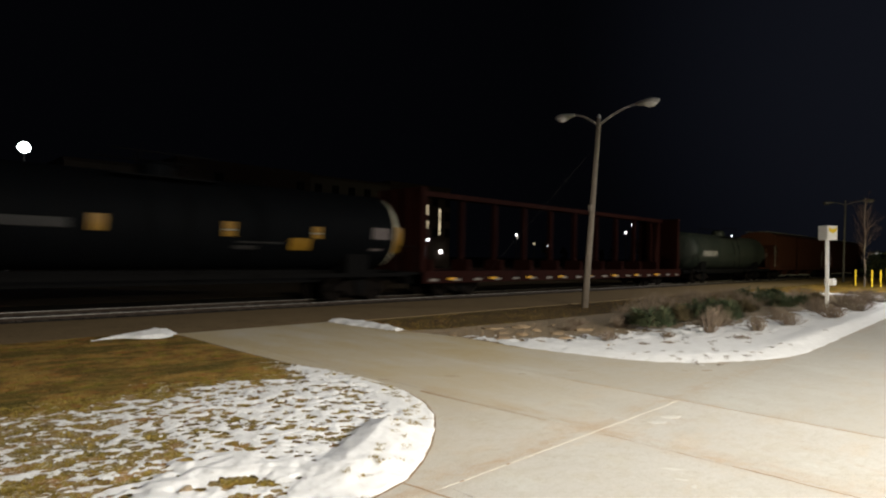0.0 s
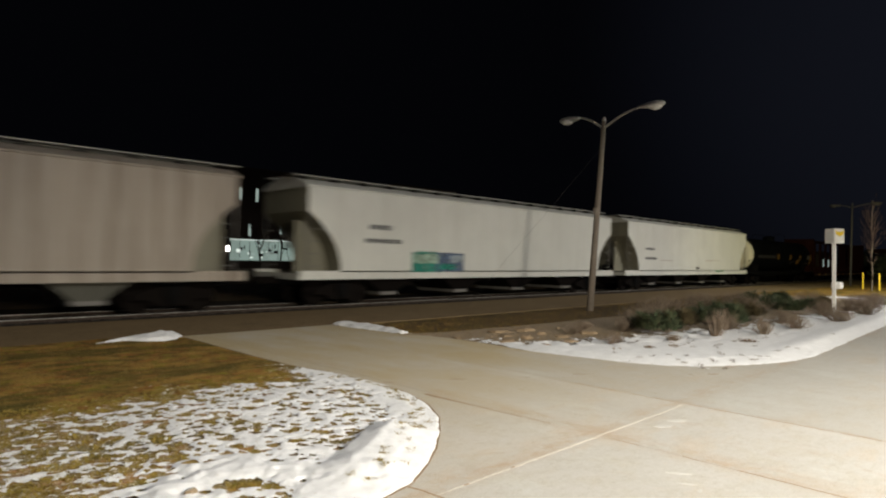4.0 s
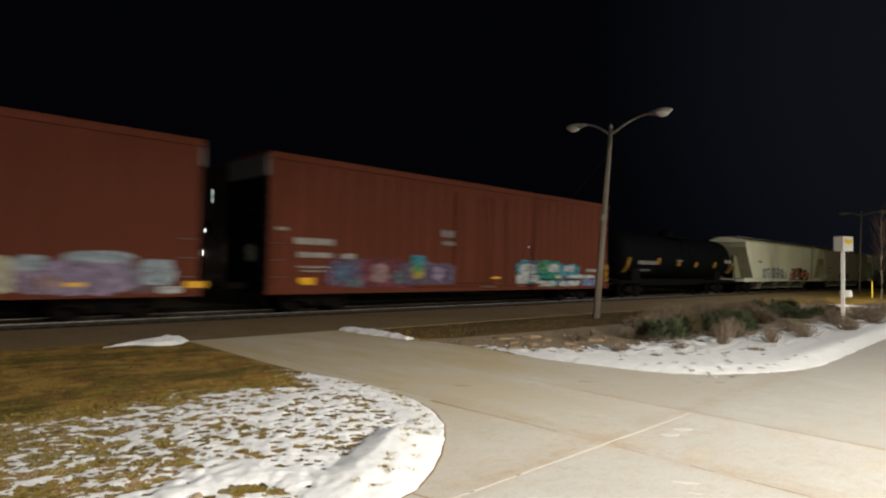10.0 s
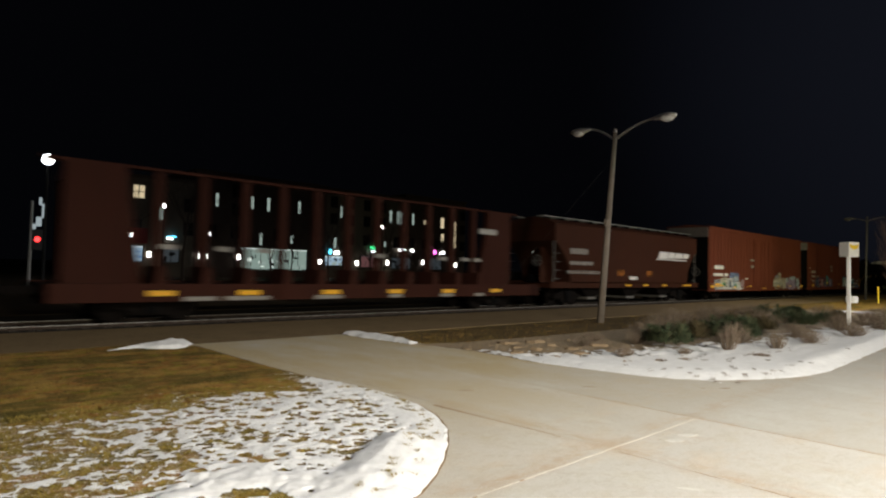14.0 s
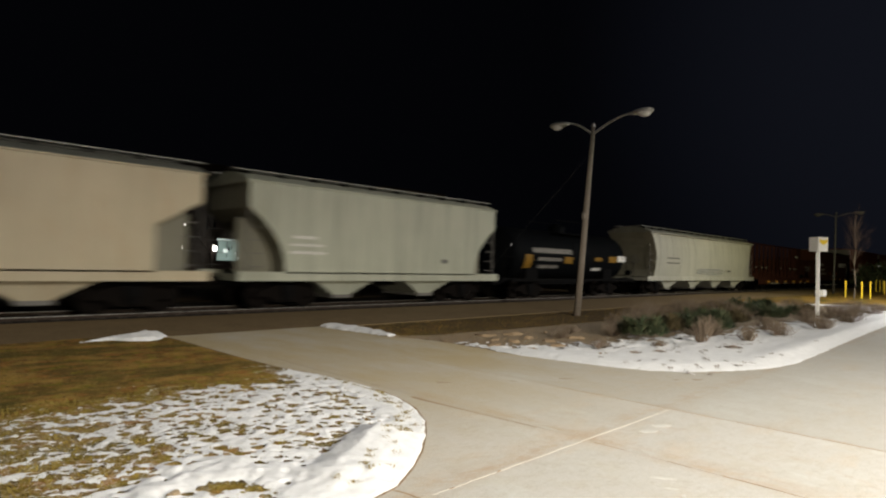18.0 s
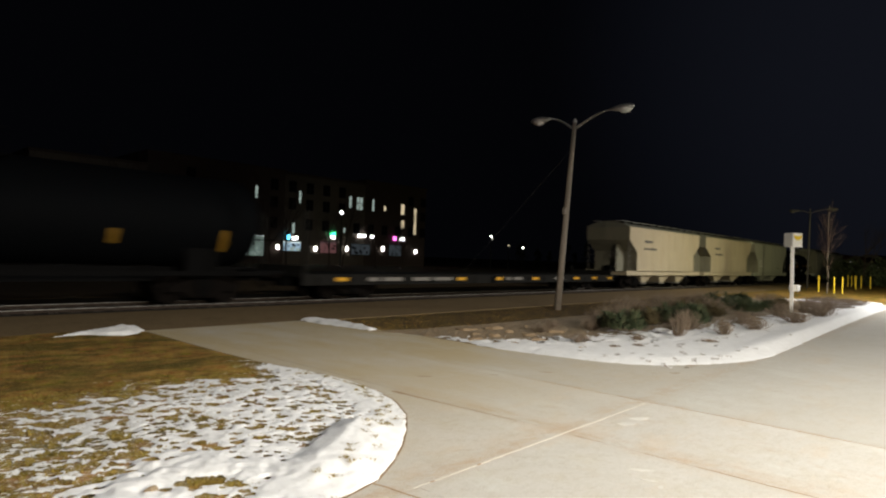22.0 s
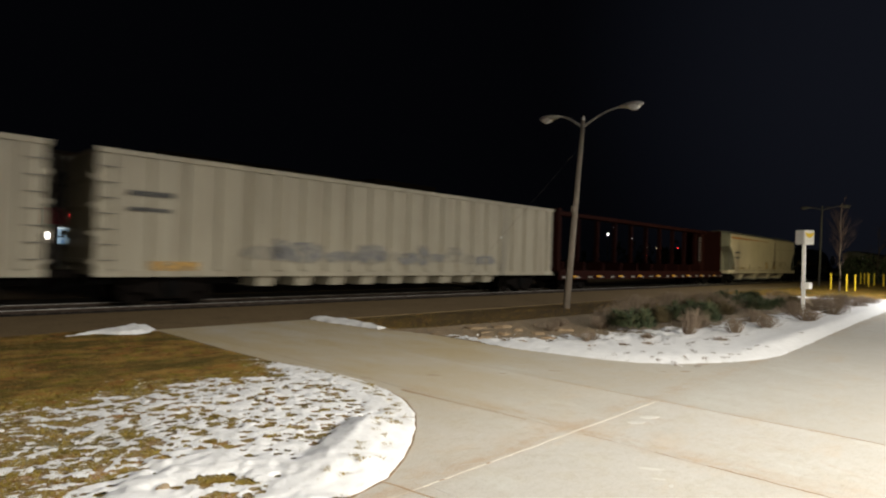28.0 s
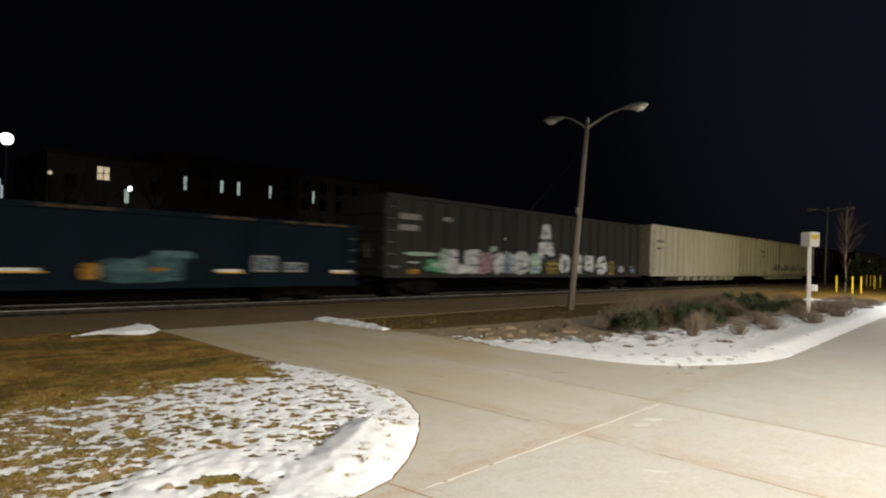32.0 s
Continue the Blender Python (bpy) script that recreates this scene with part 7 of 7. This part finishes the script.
car, half = boxcar(-133.1, -153.8, "oxide red high-cube boxcar with pale graffiti along the sill")
swatches(car, ((-153.0, -151.6, 0.68, 1.5, "grey"), (-151.9, -150.5, 0.68, 1.6, "cream"), (-150.7, -149.3, 0.66, 1.6, "white"), (-150.25, -148.4, 1.55, 1.98, "blue"), (-149.6, -148.4, 0.9, 1.72, "ltblue"), (-149.2, -147.6, 0.66, 1.3, "white"),
               (-148.1, -147.3, 0.68, 1.5, "pink"), (-151.5, -150.9, 0.95, 1.25, "green"), (-150.3, -149.8, 0.85, 1.3, "slate"), (-149.2, -148.8, 0.8, 1.15, "green"), (-152.4, -150.2, 0.72, 0.9, "white"), (-150.2, -147.5, 0.70, 0.84, "white")), 13)
swatches(car, ((-140.8, -138.6, 0.70, 1.68, "cream"), (-140.15, -139.3, 1.66, 1.95, "grey"), (-139.6, -138.8, 1.66, 2.12, "cream"), (-138.55, -137.55, 0.70, 1.7, "cream"), (-138.75, -138.55, 0.9, 1.6, "grey"), (-140.6, -138.7, 1.2, 1.27, "grey")), 14)
swatches(car, ((-137.6, -136.0, 0.66, 1.62, "lilac"), (-136.4, -134.8, 0.66, 1.66, "lilac"), (-135.2, -133.8, 0.68, 1.6, "haze"), (-136.55, -134.9, 1.52, 1.84, "ltblue"), (-134.8, -133.8, 0.9, 1.66, "ltblue"), (-137.2, -136.6, 0.8, 1.2, "pink"), (-135.8, -134.9, 0.8, 1.15, "lilac"), (-137.6, -136.9, 1.3, 1.7, "ltblue"), (-134.3, -133.6, 0.68, 0.9, "white")), 15)
swatches(car, ((-144.65, -143.55, 0.9, 1.38, "haze"), (-144.35, -143.5, 2.4, 3.42, "faint"), (-143.5, -142.9, 1.62, 1.82, "faint"), (-144.1, -142.7, 2.6, 2.95, "faint")), 16)
for a, b, c0, c1 in ((-153.6, -152.9, 0.86, 1.01), (-152.85, -151.95, 1.02, 1.16), (-151.95, -151.4, 0.95, 1.04), (-149.4, -148.95, 0.8, 0.91), (-147.05, -146.4, 0.8, 0.91), (-142.7, -142.0, 1.29, 1.4), (-133.55, -132.95, 0.84, 1.03), (-143.4, -142.4, 0.73, 0.8)):
    decal(car, a, b, c0, c1, M_REFLECT, "reflector", -1.585)
for k, (a, b, c0, c1) in enumerate(((-152.9, -151.35, 2.18, 2.46), (-153.05, -151.35, 1.68, 1.9), (-151.1, -150.45, 1.69, 1.9), (-147.1, -146.45, 1.48, 1.58), (-146.0, -145.3, 2.92, 3.1), (-145.9, -145.3, 2.4, 2.6),
                                    (-143.2, -142.2, 3.2, 3.27), (-143.2, -142.2, 3.08, 3.14), (-143.2, -142.3, 2.96, 3.02))):
    lettering(car, a, b, c0, c1, M_DIMMARK if k in (4, 5) else M_MARK, 40 + k, -1.561, fill=0.93)

car, half = hopper(-155.6, -172.2, P_HOPBROWN, "brown covered hopper with a white slanted emblem", 3, bay_paint=M_DARKRUST)
emblem = prism(bmesh.new(), [(-161.6 + 163.9, 2.66), (-157.3 + 163.9, 2.66), (-157.5 + 163.9, 2.74), (-161.4 + 163.9, 2.72)], -1.554, -1.549)
part("emblem", emblem, M_MARK, car, "white slanted emblem")
for k, (x, w) in enumerate(((-161.25, 1.15), (-160.0, 0.85), (-159.05, 0.95), (-158.0, 0.85))):
    low, high = 2.74 + 0.03 * k, 3.16 - 0.01 * k
    emblem = prism(bmesh.new(), [(x + 163.9, low), (x + w + 163.9, low + 0.02), (x + w + 163.9 + 0.22, high), (x + 163.9 + 0.22, high + 0.01)], -1.554, -1.549)
    part("emblem", emblem, M_MARK, car, "white slanted emblem")
lettering(car, -170.6, -169.0, 2.62, 2.92, M_DIMMARK, 50)
lettering(car, -170.6, -168.5, 2.06, 2.26, M_DIMMARK, 51)
lettering(car, -170.9, -167.8, 1.6, 1.78, M_DIMMARK, 52, fill=0.6)
decal(car, -164.7, -163.85, 1.34, 1.51, M_MARK)
for a, b in ((-166.0, -165.3), (-162.7, -162.1)):
    decal(car, a, b, 1.55, 1.88, G_COL["orange"], "marking", label="worn orange rectangle")
for a, b in ((-165.2, -164.5), (-163.15, -162.45), (-160.7, -160.1), (-157.8, -156.7)):
    decal(car, a, b, 0.97, 1.06, M_REFLECT, "reflector", -1.553)

car, half = centerbeam(-173.2, -193.0, "empty red-brown centerbeam flatcar with white placards", P_MAROON, 1.42, 0.22, 2.1, 4.55, False, 0.5, 0.08)
for a in (-190.65, -188.06, -185.1, -182.26, -179.5, -176.6):
    decal(car, a, a + 0.72, 0.71, 0.86, M_REFLECT, "reflector", -1.553)
for a, b in ((-189.68, -188.73), (-188.44, -187.0), (-185.37, -184.28), (-182.21, -181.6), (-179.6, -178.84), (-177.6, -177.0)):
    decal(car, a, b, 0.56, 0.68, M_DIMMARK, "reflector", -1.553)
for s in (-190.0, -188.3, -186.9, -182.0, -178.6, -177.2, -176.4):
    decal(car, s, s + 0.5, 2.05, 2.2, M_DIMMARK, "placard", -0.31)
decal(car, -175.9, -174.7, 3.35, 3.6, M_MIDMARK, "placard", -0.17)

car, half = hopper(-194.6, -215.3, P_PALE, "pale grey round-sided covered hopper car", 4, cut=0.85, bulge=0.16, bow=True)
decal(car, -212.5, -210.4, 2.40, 2.47, M_DARKMARK)
decal(car, -212.5, -210.4, 2.06, 2.13, M_DARKMARK)
swatches(car, ((-207.4, -201.6, 1.3, 1.8, "haze"),), 77, -1.50)
decal(car, -201.2, -200.3, 1.58, 1.7, M_DARKMARK)

car, half, patch = tank_car(-217.6, -229.6, "black tank car with white lettering bars", P_TANK, 1.34, 2.3)
patch(-227.6, -224.0, 2.3, 2.55, M_DIMMARK, "white lettering bar")
patch(-227.1, -225.0, 1.9, 2.08, M_DIMMARK, "white lettering bar")
patch(-227.0, -225.2, 1.52, 1.68, M_DIMMARK, "white lettering bar")
patch(-228.2, -227.6, 1.5, 2.2, M_DIMREF, "yellow reflective square")
patch(-224.7, -223.9, 1.8, 2.15, M_DIMREF, "yellow reflective square")
patch(-221.6, -220.8, 2.0, 2.2, M_DIMREF, "yellow reflective square")
patch(-220.0, -219.1, 1.95, 2.3, M_DIMREF, "yellow reflective square")
patch(-219.0, -218.0, 2.0, 2.35, M_MARK)
patch(-221.7, -220.7, 1.45, 1.6, M_MARK)

car, half = hopper(-230.6, -243.3, P_GREYGREEN, "short two-bay pale grey-green covered hopper car", 2)
for k, (a, b, c0, c1) in enumerate(((-241.4, -240.5, 2.3, 2.42), (-241.5, -240.2, 2.05, 2.15), (-241.5, -240.1, 1.78, 1.9))):
    lettering(car, a, b, c0, c1, M_MARK, 60 + k)
decal(car, -234.3, -234.0, 1.62, 1.78, M_DARKMARK)

for a, b, s in ((-244.2, -257.3, 0), (-258.2, -271.4, 1)):
    car, half = hopper(a, b, P_CREAM, "cream two-bay covered hopper with black stencils" if not s else "cream three-bay covered hopper with black stencils", 2 + s, cut=1.3 - 0.15 * s, slope="step")
    lettering(car, b + 2.6, b + 3.9, 3.1, 3.3, M_DARKMARK, 70 + s)
    lettering(car, b + 2.6, b + 4.6, 2.62, 2.78, M_DARKMARK, 72 + s)

# low bulkhead flatcar
car, half = rail_car("flatcar", -273.2, -296.2, "empty dark flatcar with low deck and end posts", "flat car")
part("deck", boxed(-half, half, -1.5, 1.5, 0.86, 0.97), P_DECK, car)
for y in (-1, 1):
    part("side_sill", boxed(-half, half, y * 1.5 - 0.05, y * 1.5 + 0.05, 0.58, 0.92), P_DECK, car)
part("centre_sill", boxed(-half, half, -0.35, 0.35, 0.5, 0.85), M_BLACK, car)
for s in (-1, 1):
    part("bulkhead", boxed(s * (half - 0.15) - 0.06, s * (half - 0.15) + 0.06, -1.4, 1.4, 0.97, 1.25), P_DECK, car)
    part("end_post", boxed(s * (half - 0.15) - 0.05, s * (half - 0.15) + 0.05, -1.46, -1.36, 0.97, 3.2 if s < 0 else 1.5), P_DECK, car)
    part("end_post", boxed(s * (half - 0.15) - 0.05, s * (half - 0.15) + 0.05, 1.36, 1.46, 0.97, 3.2 if s < 0 else 1.5), P_DECK, car)
running_gear(car, half, 2.6)
stake_me = finish(boxed(-0.07, 0.07, -1.6, -1.55, 0.62, 0.88), "stake_pocket", P_DECK)
for k in range(16):
    piece("stake_pocket", stake_me, car, pose(-half + 0.7 + k * (2 * half - 1.4) / 15, 0, 0))
for s0, s1, m in ((-290.8, -288.5, M_DIMMARK), (-288.05, -287.6, M_REFLECT), (-285.2, -284.85, M_REFLECT), (-284.4, -283.2, M_DIMMARK), (-282.1, -281.7, M_REFLECT), (-280.0, -279.2, M_DIMMARK), (-277.95, -277.55, M_REFLECT), (-275.85, -275.45, M_REFLECT), (-274.0, -273.6, M_REFLECT), (-294.7, -294.3, M_REFLECT), (-293.2, -291.5, M_DIMMARK)):
    decal(car, s0 - 0.08, s1 + 0.08, 0.65, 0.79, m, "reflector", -1.551)

car, half, patch = tank_car(-297.4, -315.0, "black tank car with tall yellow reflective bands", P_TANK)
for s, z0, z1 in ((-313.9, 1.45, 2.4), (-311.1, 1.9, 2.3), (-308.2, 1.75, 2.2), (-305.4, 1.8, 2.2), (-302.4, 1.75, 2.15), (-299.2, 1.6, 2.25)):
    patch(s + 0.1, s + 0.3, z0, z1, M_DIMREF, "yellow reflective square")
patch(-313.0, -311.2, 1.85, 2.1, M_DIMMARK, "white lettering bar")

car, half = hopper(-316.0, -337.8, P_RUSTWHITE, "long rust-streaked cream covered hopper car", 4, bay=0.24, eave=4.36, top=4.62)
for k in range(22):
    decal(car, -337.3 + k * 0.5, -336.8 + k * 0.5, 3.95 + 0.002 * k, 4.09 - 0.003 * k, G_COL["rust"], "rust_line", label="orange rust line under the roof")
    decal(car, -337.3 + k * 0.5, -336.8 + k * 0.5, 3.86 + 0.003 * k, 3.95 + 0.002 * k, G_COL["rusthaze"], "rust_line", label="faint orange run under the rust line")
for s0, s1, z0, z1, color in ((-327.35, -326.2, 1.25, 2.0, "ochre"), (-332.4, -331.95, 1.25, 1.72, "ochre"), (-329.25, -328.75, 1.25, 1.6, "ochre"), (-334.6, -333.6, 1.25, 1.5, "ochre"), (-324.8, -319.4, 1.45, 2.15, "rusthaze"), (-324.9, -323.6, 1.3, 1.75, "ochre"), (-336.9, -327.6, 1.28, 1.5, "rusthaze"),
                             (-326.0, -317.6, 1.26, 1.42, "rusthaze"), (-322.2, -321.4, 1.5, 2.0, "rusthaze"), (-325.6, -317.4, 3.3, 3.42, "rusthaze")):
    n, r = int((s1 - s0) / 0.2) + 1, random.Random(int(s0))
    bm = prism(bmesh.new(), [(s0 + 326.9 + (s1 - s0) * k / n, z0 + 0.07 + r.uniform(0, 0.03)) for k in range(n + 1)] + [(s1 + 326.9 - (s1 - s0) * k / n, z1 + 0.07 - r.uniform(0, 0.12)) for k in range(n + 1)], -1.5536, -1.549)
    part("rust_patch", bm, G_COL[color], car, "orange-stained patch")
for s0, s1, z0, z1 in ((-327.9, -325.8, 2.09, 2.105), (-327.2, -326.2, 1.93, 1.945), (-330.55, -330.42, 2.04, 2.09), (-330.15, -329.85, 1.61, 1.64), (-331.4, -330.2, 1.13, 1.15), (-324.6, -323.9, 1.13, 1.15), (-319.9, -319.4, 1.13, 1.15)):
    decal(car, s0, s1, z0, z1, M_DARKMARK, "scratch", -1.556)
lettering(car, -336.2, -334.9, 2.65, 2.82, M_DARKMARK, 80)
lettering(car, -336.2, -335.0, 2.2, 2.36, M_DARKMARK, 81)
decal(car, -319.0, -318.7, 1.45, 1.6, M_DARKMARK)

car, half = centerbeam(-339.5, -364.5, "empty dark maroon centerbeam flatcar with tall frame", P_DKMAROON, 2.3, 0.14, 1.05, 4.5)
for k in range(9):
    decal(car, -341.1, -340.5, 1.9 + k * 0.23, 2.01 + k * 0.23, M_GREYMARK, "placard", -0.17)

car, half = gondola(-365.2, -387.0, "tall pale ribbed gondola with faded blue graffiti", P_GOND, 4.36, 0.92, 22, 9, 11.5)
r6 = random.Random(6)
x = -382.9
while x < -371.4:
    w = r6.uniform(0.5, 1.7)
    letters(car, ((x, x + w, 1.2 + r6.uniform(0, 0.15), 1.65 + r6.uniform(0, 0.4)),), [r6.choice(("faint", "faint", "haze"))], "faint", int(-x * 10), cuts=False)
    x += w * r6.uniform(0.75, 1.05)
decal(car, -385.6, -384.2, 0.98, 1.25, G_COL["ochre"], "rust_patch", -1.565, label="orange-stained patch")
lettering(car, -386.2, -385.0, 3.05, 3.22, M_DARKMARK, 90, -1.565)
lettering(car, -386.2, -385.1, 2.62, 2.76, M_DARKMARK, 91, -1.565)
car, half = gondola(-388.1, -409.9, "tall pale ribbed gondola car", P_GOND, 4.36, 0.92, 22, 9, 11.0)
lettering(car, -409.1, -408.0, 3.1, 3.3, M_DARKMARK, 92, -1.565)
lettering(car, -409.1, -408.2, 2.62, 2.78, M_DARKMARK, 93, -1.565)
car, half = gondola(-411.3, -433.1, "tall dark grey gondola with pale graffiti letters", P_GOND2, 4.15, 0.88, 22)
swatches(car, ((-432.2, -430.2, 1.66, 1.82, "mint"), (-431.0, -429.6, 1.0, 1.55, "green"), (-430.1, -429.4, 0.95, 2.0, "mint"), (-430.6, -429.7, 1.2, 1.4, "mint"), (-429.6, -428.95, 0.92, 2.05, "white"), (-429.6, -428.4, 0.92, 1.4, "white"), (-429.3, -428.9, 1.6, 1.68, "slate"),
               (-428.6, -427.3, 0.92, 2.05, "white"), (-427.7, -426.5, 0.92, 1.95, "pink"), (-428.2, -427.2, 1.28, 1.36, "slate"), (-428.0, -427.3, 1.7, 1.76, "slate"), (-426.8, -426.3, 1.95, 2.22, "mint"), (-426.5, -425.7, 0.92, 1.95, "white"), (-425.9, -425.0, 0.92, 2.0, "ltblue"), (-426.2, -425.4, 1.3, 1.38, "slate")), 17, -1.565)
swatches(car, ((-424.9, -423.7, 0.92, 2.08, "white"), (-424.6, -424.0, 1.5, 1.58, "slate"), (-424.4, -423.9, 1.1, 1.3, "slate"), (-423.7, -422.6, 0.92, 1.98, "mint"), (-423.5, -422.9, 1.1, 1.25, "blue"), (-425.1, -424.8, 0.95, 1.9, "grey"), (-431.95, -431.25, 0.92, 1.13, "amber"), (-431.95, -431.25, 1.36, 1.42, "white"), (-432.75, -432.35, 1.14, 1.26, "slate")), 18, -1.565)
for pts, color, lift in ((((-423.0, 1.86), (-422.55, 1.84), (-422.5, 1.95), (-422.0, 1.95), (-421.95, 1.84), (-421.45, 1.88), (-421.72, 2.58), (-422.83, 2.56)), "white", 0.0), (((-422.85, 2.72), (-421.8, 2.76), (-421.92, 3.15), (-422.0, 3.52), (-422.58, 3.47), (-422.68, 3.1)), "white", 0.001),
                         (((-422.62, 2.56), (-421.86, 2.58), (-421.92, 2.74), (-422.58, 2.73)), "slate", 0.002), (((-422.5, 2.98), (-422.1, 3.0), (-422.12, 3.04), (-422.48, 3.03)), "slate", 0.003), (((-422.95, 1.7), (-422.3, 1.75), (-422.4, 1.84), (-422.9, 1.84)), "ltblue", 0.004)):
    part("graffiti", prism(bmesh.new(), [(p + 422.2, q + 0.07) for p, q in pts], -1.575 - lift, -1.5745 - lift), G_COL[color], car, "sprayed %s graffiti" % {"ltblue": "light blue"}.get(color, color))
swatches(car, ((-422.3, -420.9, 0.92, 1.7, "olive"), (-422.2, -421.0, 1.45, 1.5, "yellow"), (-422.2, -421.0, 1.2, 1.25, "yellow"), (-421.2, -414.9, 1.35, 1.62, "olive"), (-415.75, -414.95, 0.92, 1.75, "olive"), (-415.7, -415.0, 0.92, 1.0, "yellow")), 25, -1.566)
letters(car, ((-421.1, -419.9, 0.88, 2.05),), ["white"], "white", 19, -1.575, False, 0.85)
letters(car, ((-419.7, -418.7, 0.88, 2.05), (-418.5, -417.35, 0.98, 2.05), (-417.2, -415.8, 0.88, 2.0)), ["white"], "white", 20, -1.575, False)
for pts in (((-420.6, 1.25), (-420.35, 1.2), (-420.3, 1.65), (-420.5, 1.7)), ((-419.35, 2.02), (-419.1, 2.02), (-419.15, 1.6), (-419.25, 1.6)), ((-419.2, 0.9), (-419.0, 0.9), (-419.1, 1.2)), ((-418.75, 1.4), (-419.05, 1.48), (-418.75, 1.58)), ((-418.1, 1.35), (-417.85, 1.35), (-417.9, 1.5), (-418.05, 1.5)),
            ((-418.45, 1.0), (-418.1, 1.0), (-418.3, 1.15)), ((-416.7, 1.55), (-415.9, 1.68), (-415.9, 1.76), (-416.7, 1.64)), ((-417.15, 1.2), (-416.4, 1.25), (-416.4, 1.33), (-417.15, 1.3))):
    part("graffiti", prism(bmesh.new(), [(p + 422.2, q + 0.07) for p, q in pts], -1.588, -1.5875), G_COL["black"], car, "dark sprayed gap")
letters(car, ((-415.6, -414.9, 1.0, 1.6), (-414.5, -413.7, 1.02, 1.45), (-413.0, -412.2, 1.02, 1.45)), ["brown", "grey", "slate"], "slate", 23)
lettering(car, -432.4, -431.3, 3.1, 3.35, M_DIMMARK, 94, -1.565)
lettering(car, -432.4, -431.4, 2.65, 2.9, M_DIMMARK, 95, -1.565)
lettering(car, -429.9, -429.4, 3.15, 3.35, M_DIMMARK, 96, -1.565)
car, half = gondola(-434.4, -452.5, "low dark blue gondola with teal graffiti", P_BLUE, 2.78, 0.60, 2)
swatches(car, ((-443.0, -441.6, 0.66, 1.36, "dullteal"), (-442.2, -440.7, 0.66, 1.4, "dullteal"), (-441.7, -440.45, 1.34, 1.58, "ltteal"), (-442.8, -441.9, 0.95, 1.25, "ltteal"), (-443.42, -443.0, 0.74, 1.2, "amber"), (-441.75, -441.25, 0.96, 1.1, "amber")), 22, -1.56)
for s0, s1, z0, z1 in ((-438.6, -437.75, 0.98, 1.5), (-437.45, -436.7, 0.98, 1.3)):
    decal(car, s0, s1, z0, z1, G_COL["slate"], "panel_mark", -1.565, label="dull framed panel")
    for a, b, c0, c1 in ((s0, s1, z0, z0 + 0.05), (s0, s1, z1 - 0.05, z1), (s0, s0 + 0.06, z0 + 0.05, z1 - 0.05), (s1 - 0.06, s1, z0 + 0.05, z1 - 0.05)):
        decal(car, a, b, c0, c1, M_DIMMARK, "stencil", -1.57)
for s0, s1, m in ((-439.8, -439.0, M_MARK), (-435.6, -434.7, M_MARK), (-445.4, -444.4, M_MARK), (-448.8, -447.9, M_MARK)):
    decal(car, s0, s1, 0.97, 1.05, m, "reflector", -1.565)
    decal(car, s0 + 0.1, s1 + 0.12, 0.93, 0.965, M_REFLECT, "reflector", -1.565)
for s0, s1 in ((-444.4, -442.6), (-440.0, -438.6), (-436.8, -434.9), (-437.6, -437.0)):
    decal(car, s0, s1, 2.6, 2.68, G_COL["brown"], "rust_patch", -1.571, label="worn rusty patch on the top chord")


def motions():
    for ob, s in CARS:
        walk(ob, [(t, pose(s + SPEED * t, TRACK_Y, RAIL_Z)) for t in (0.0, 8.0, 16.0, 24.0, 32.0)])


motions()
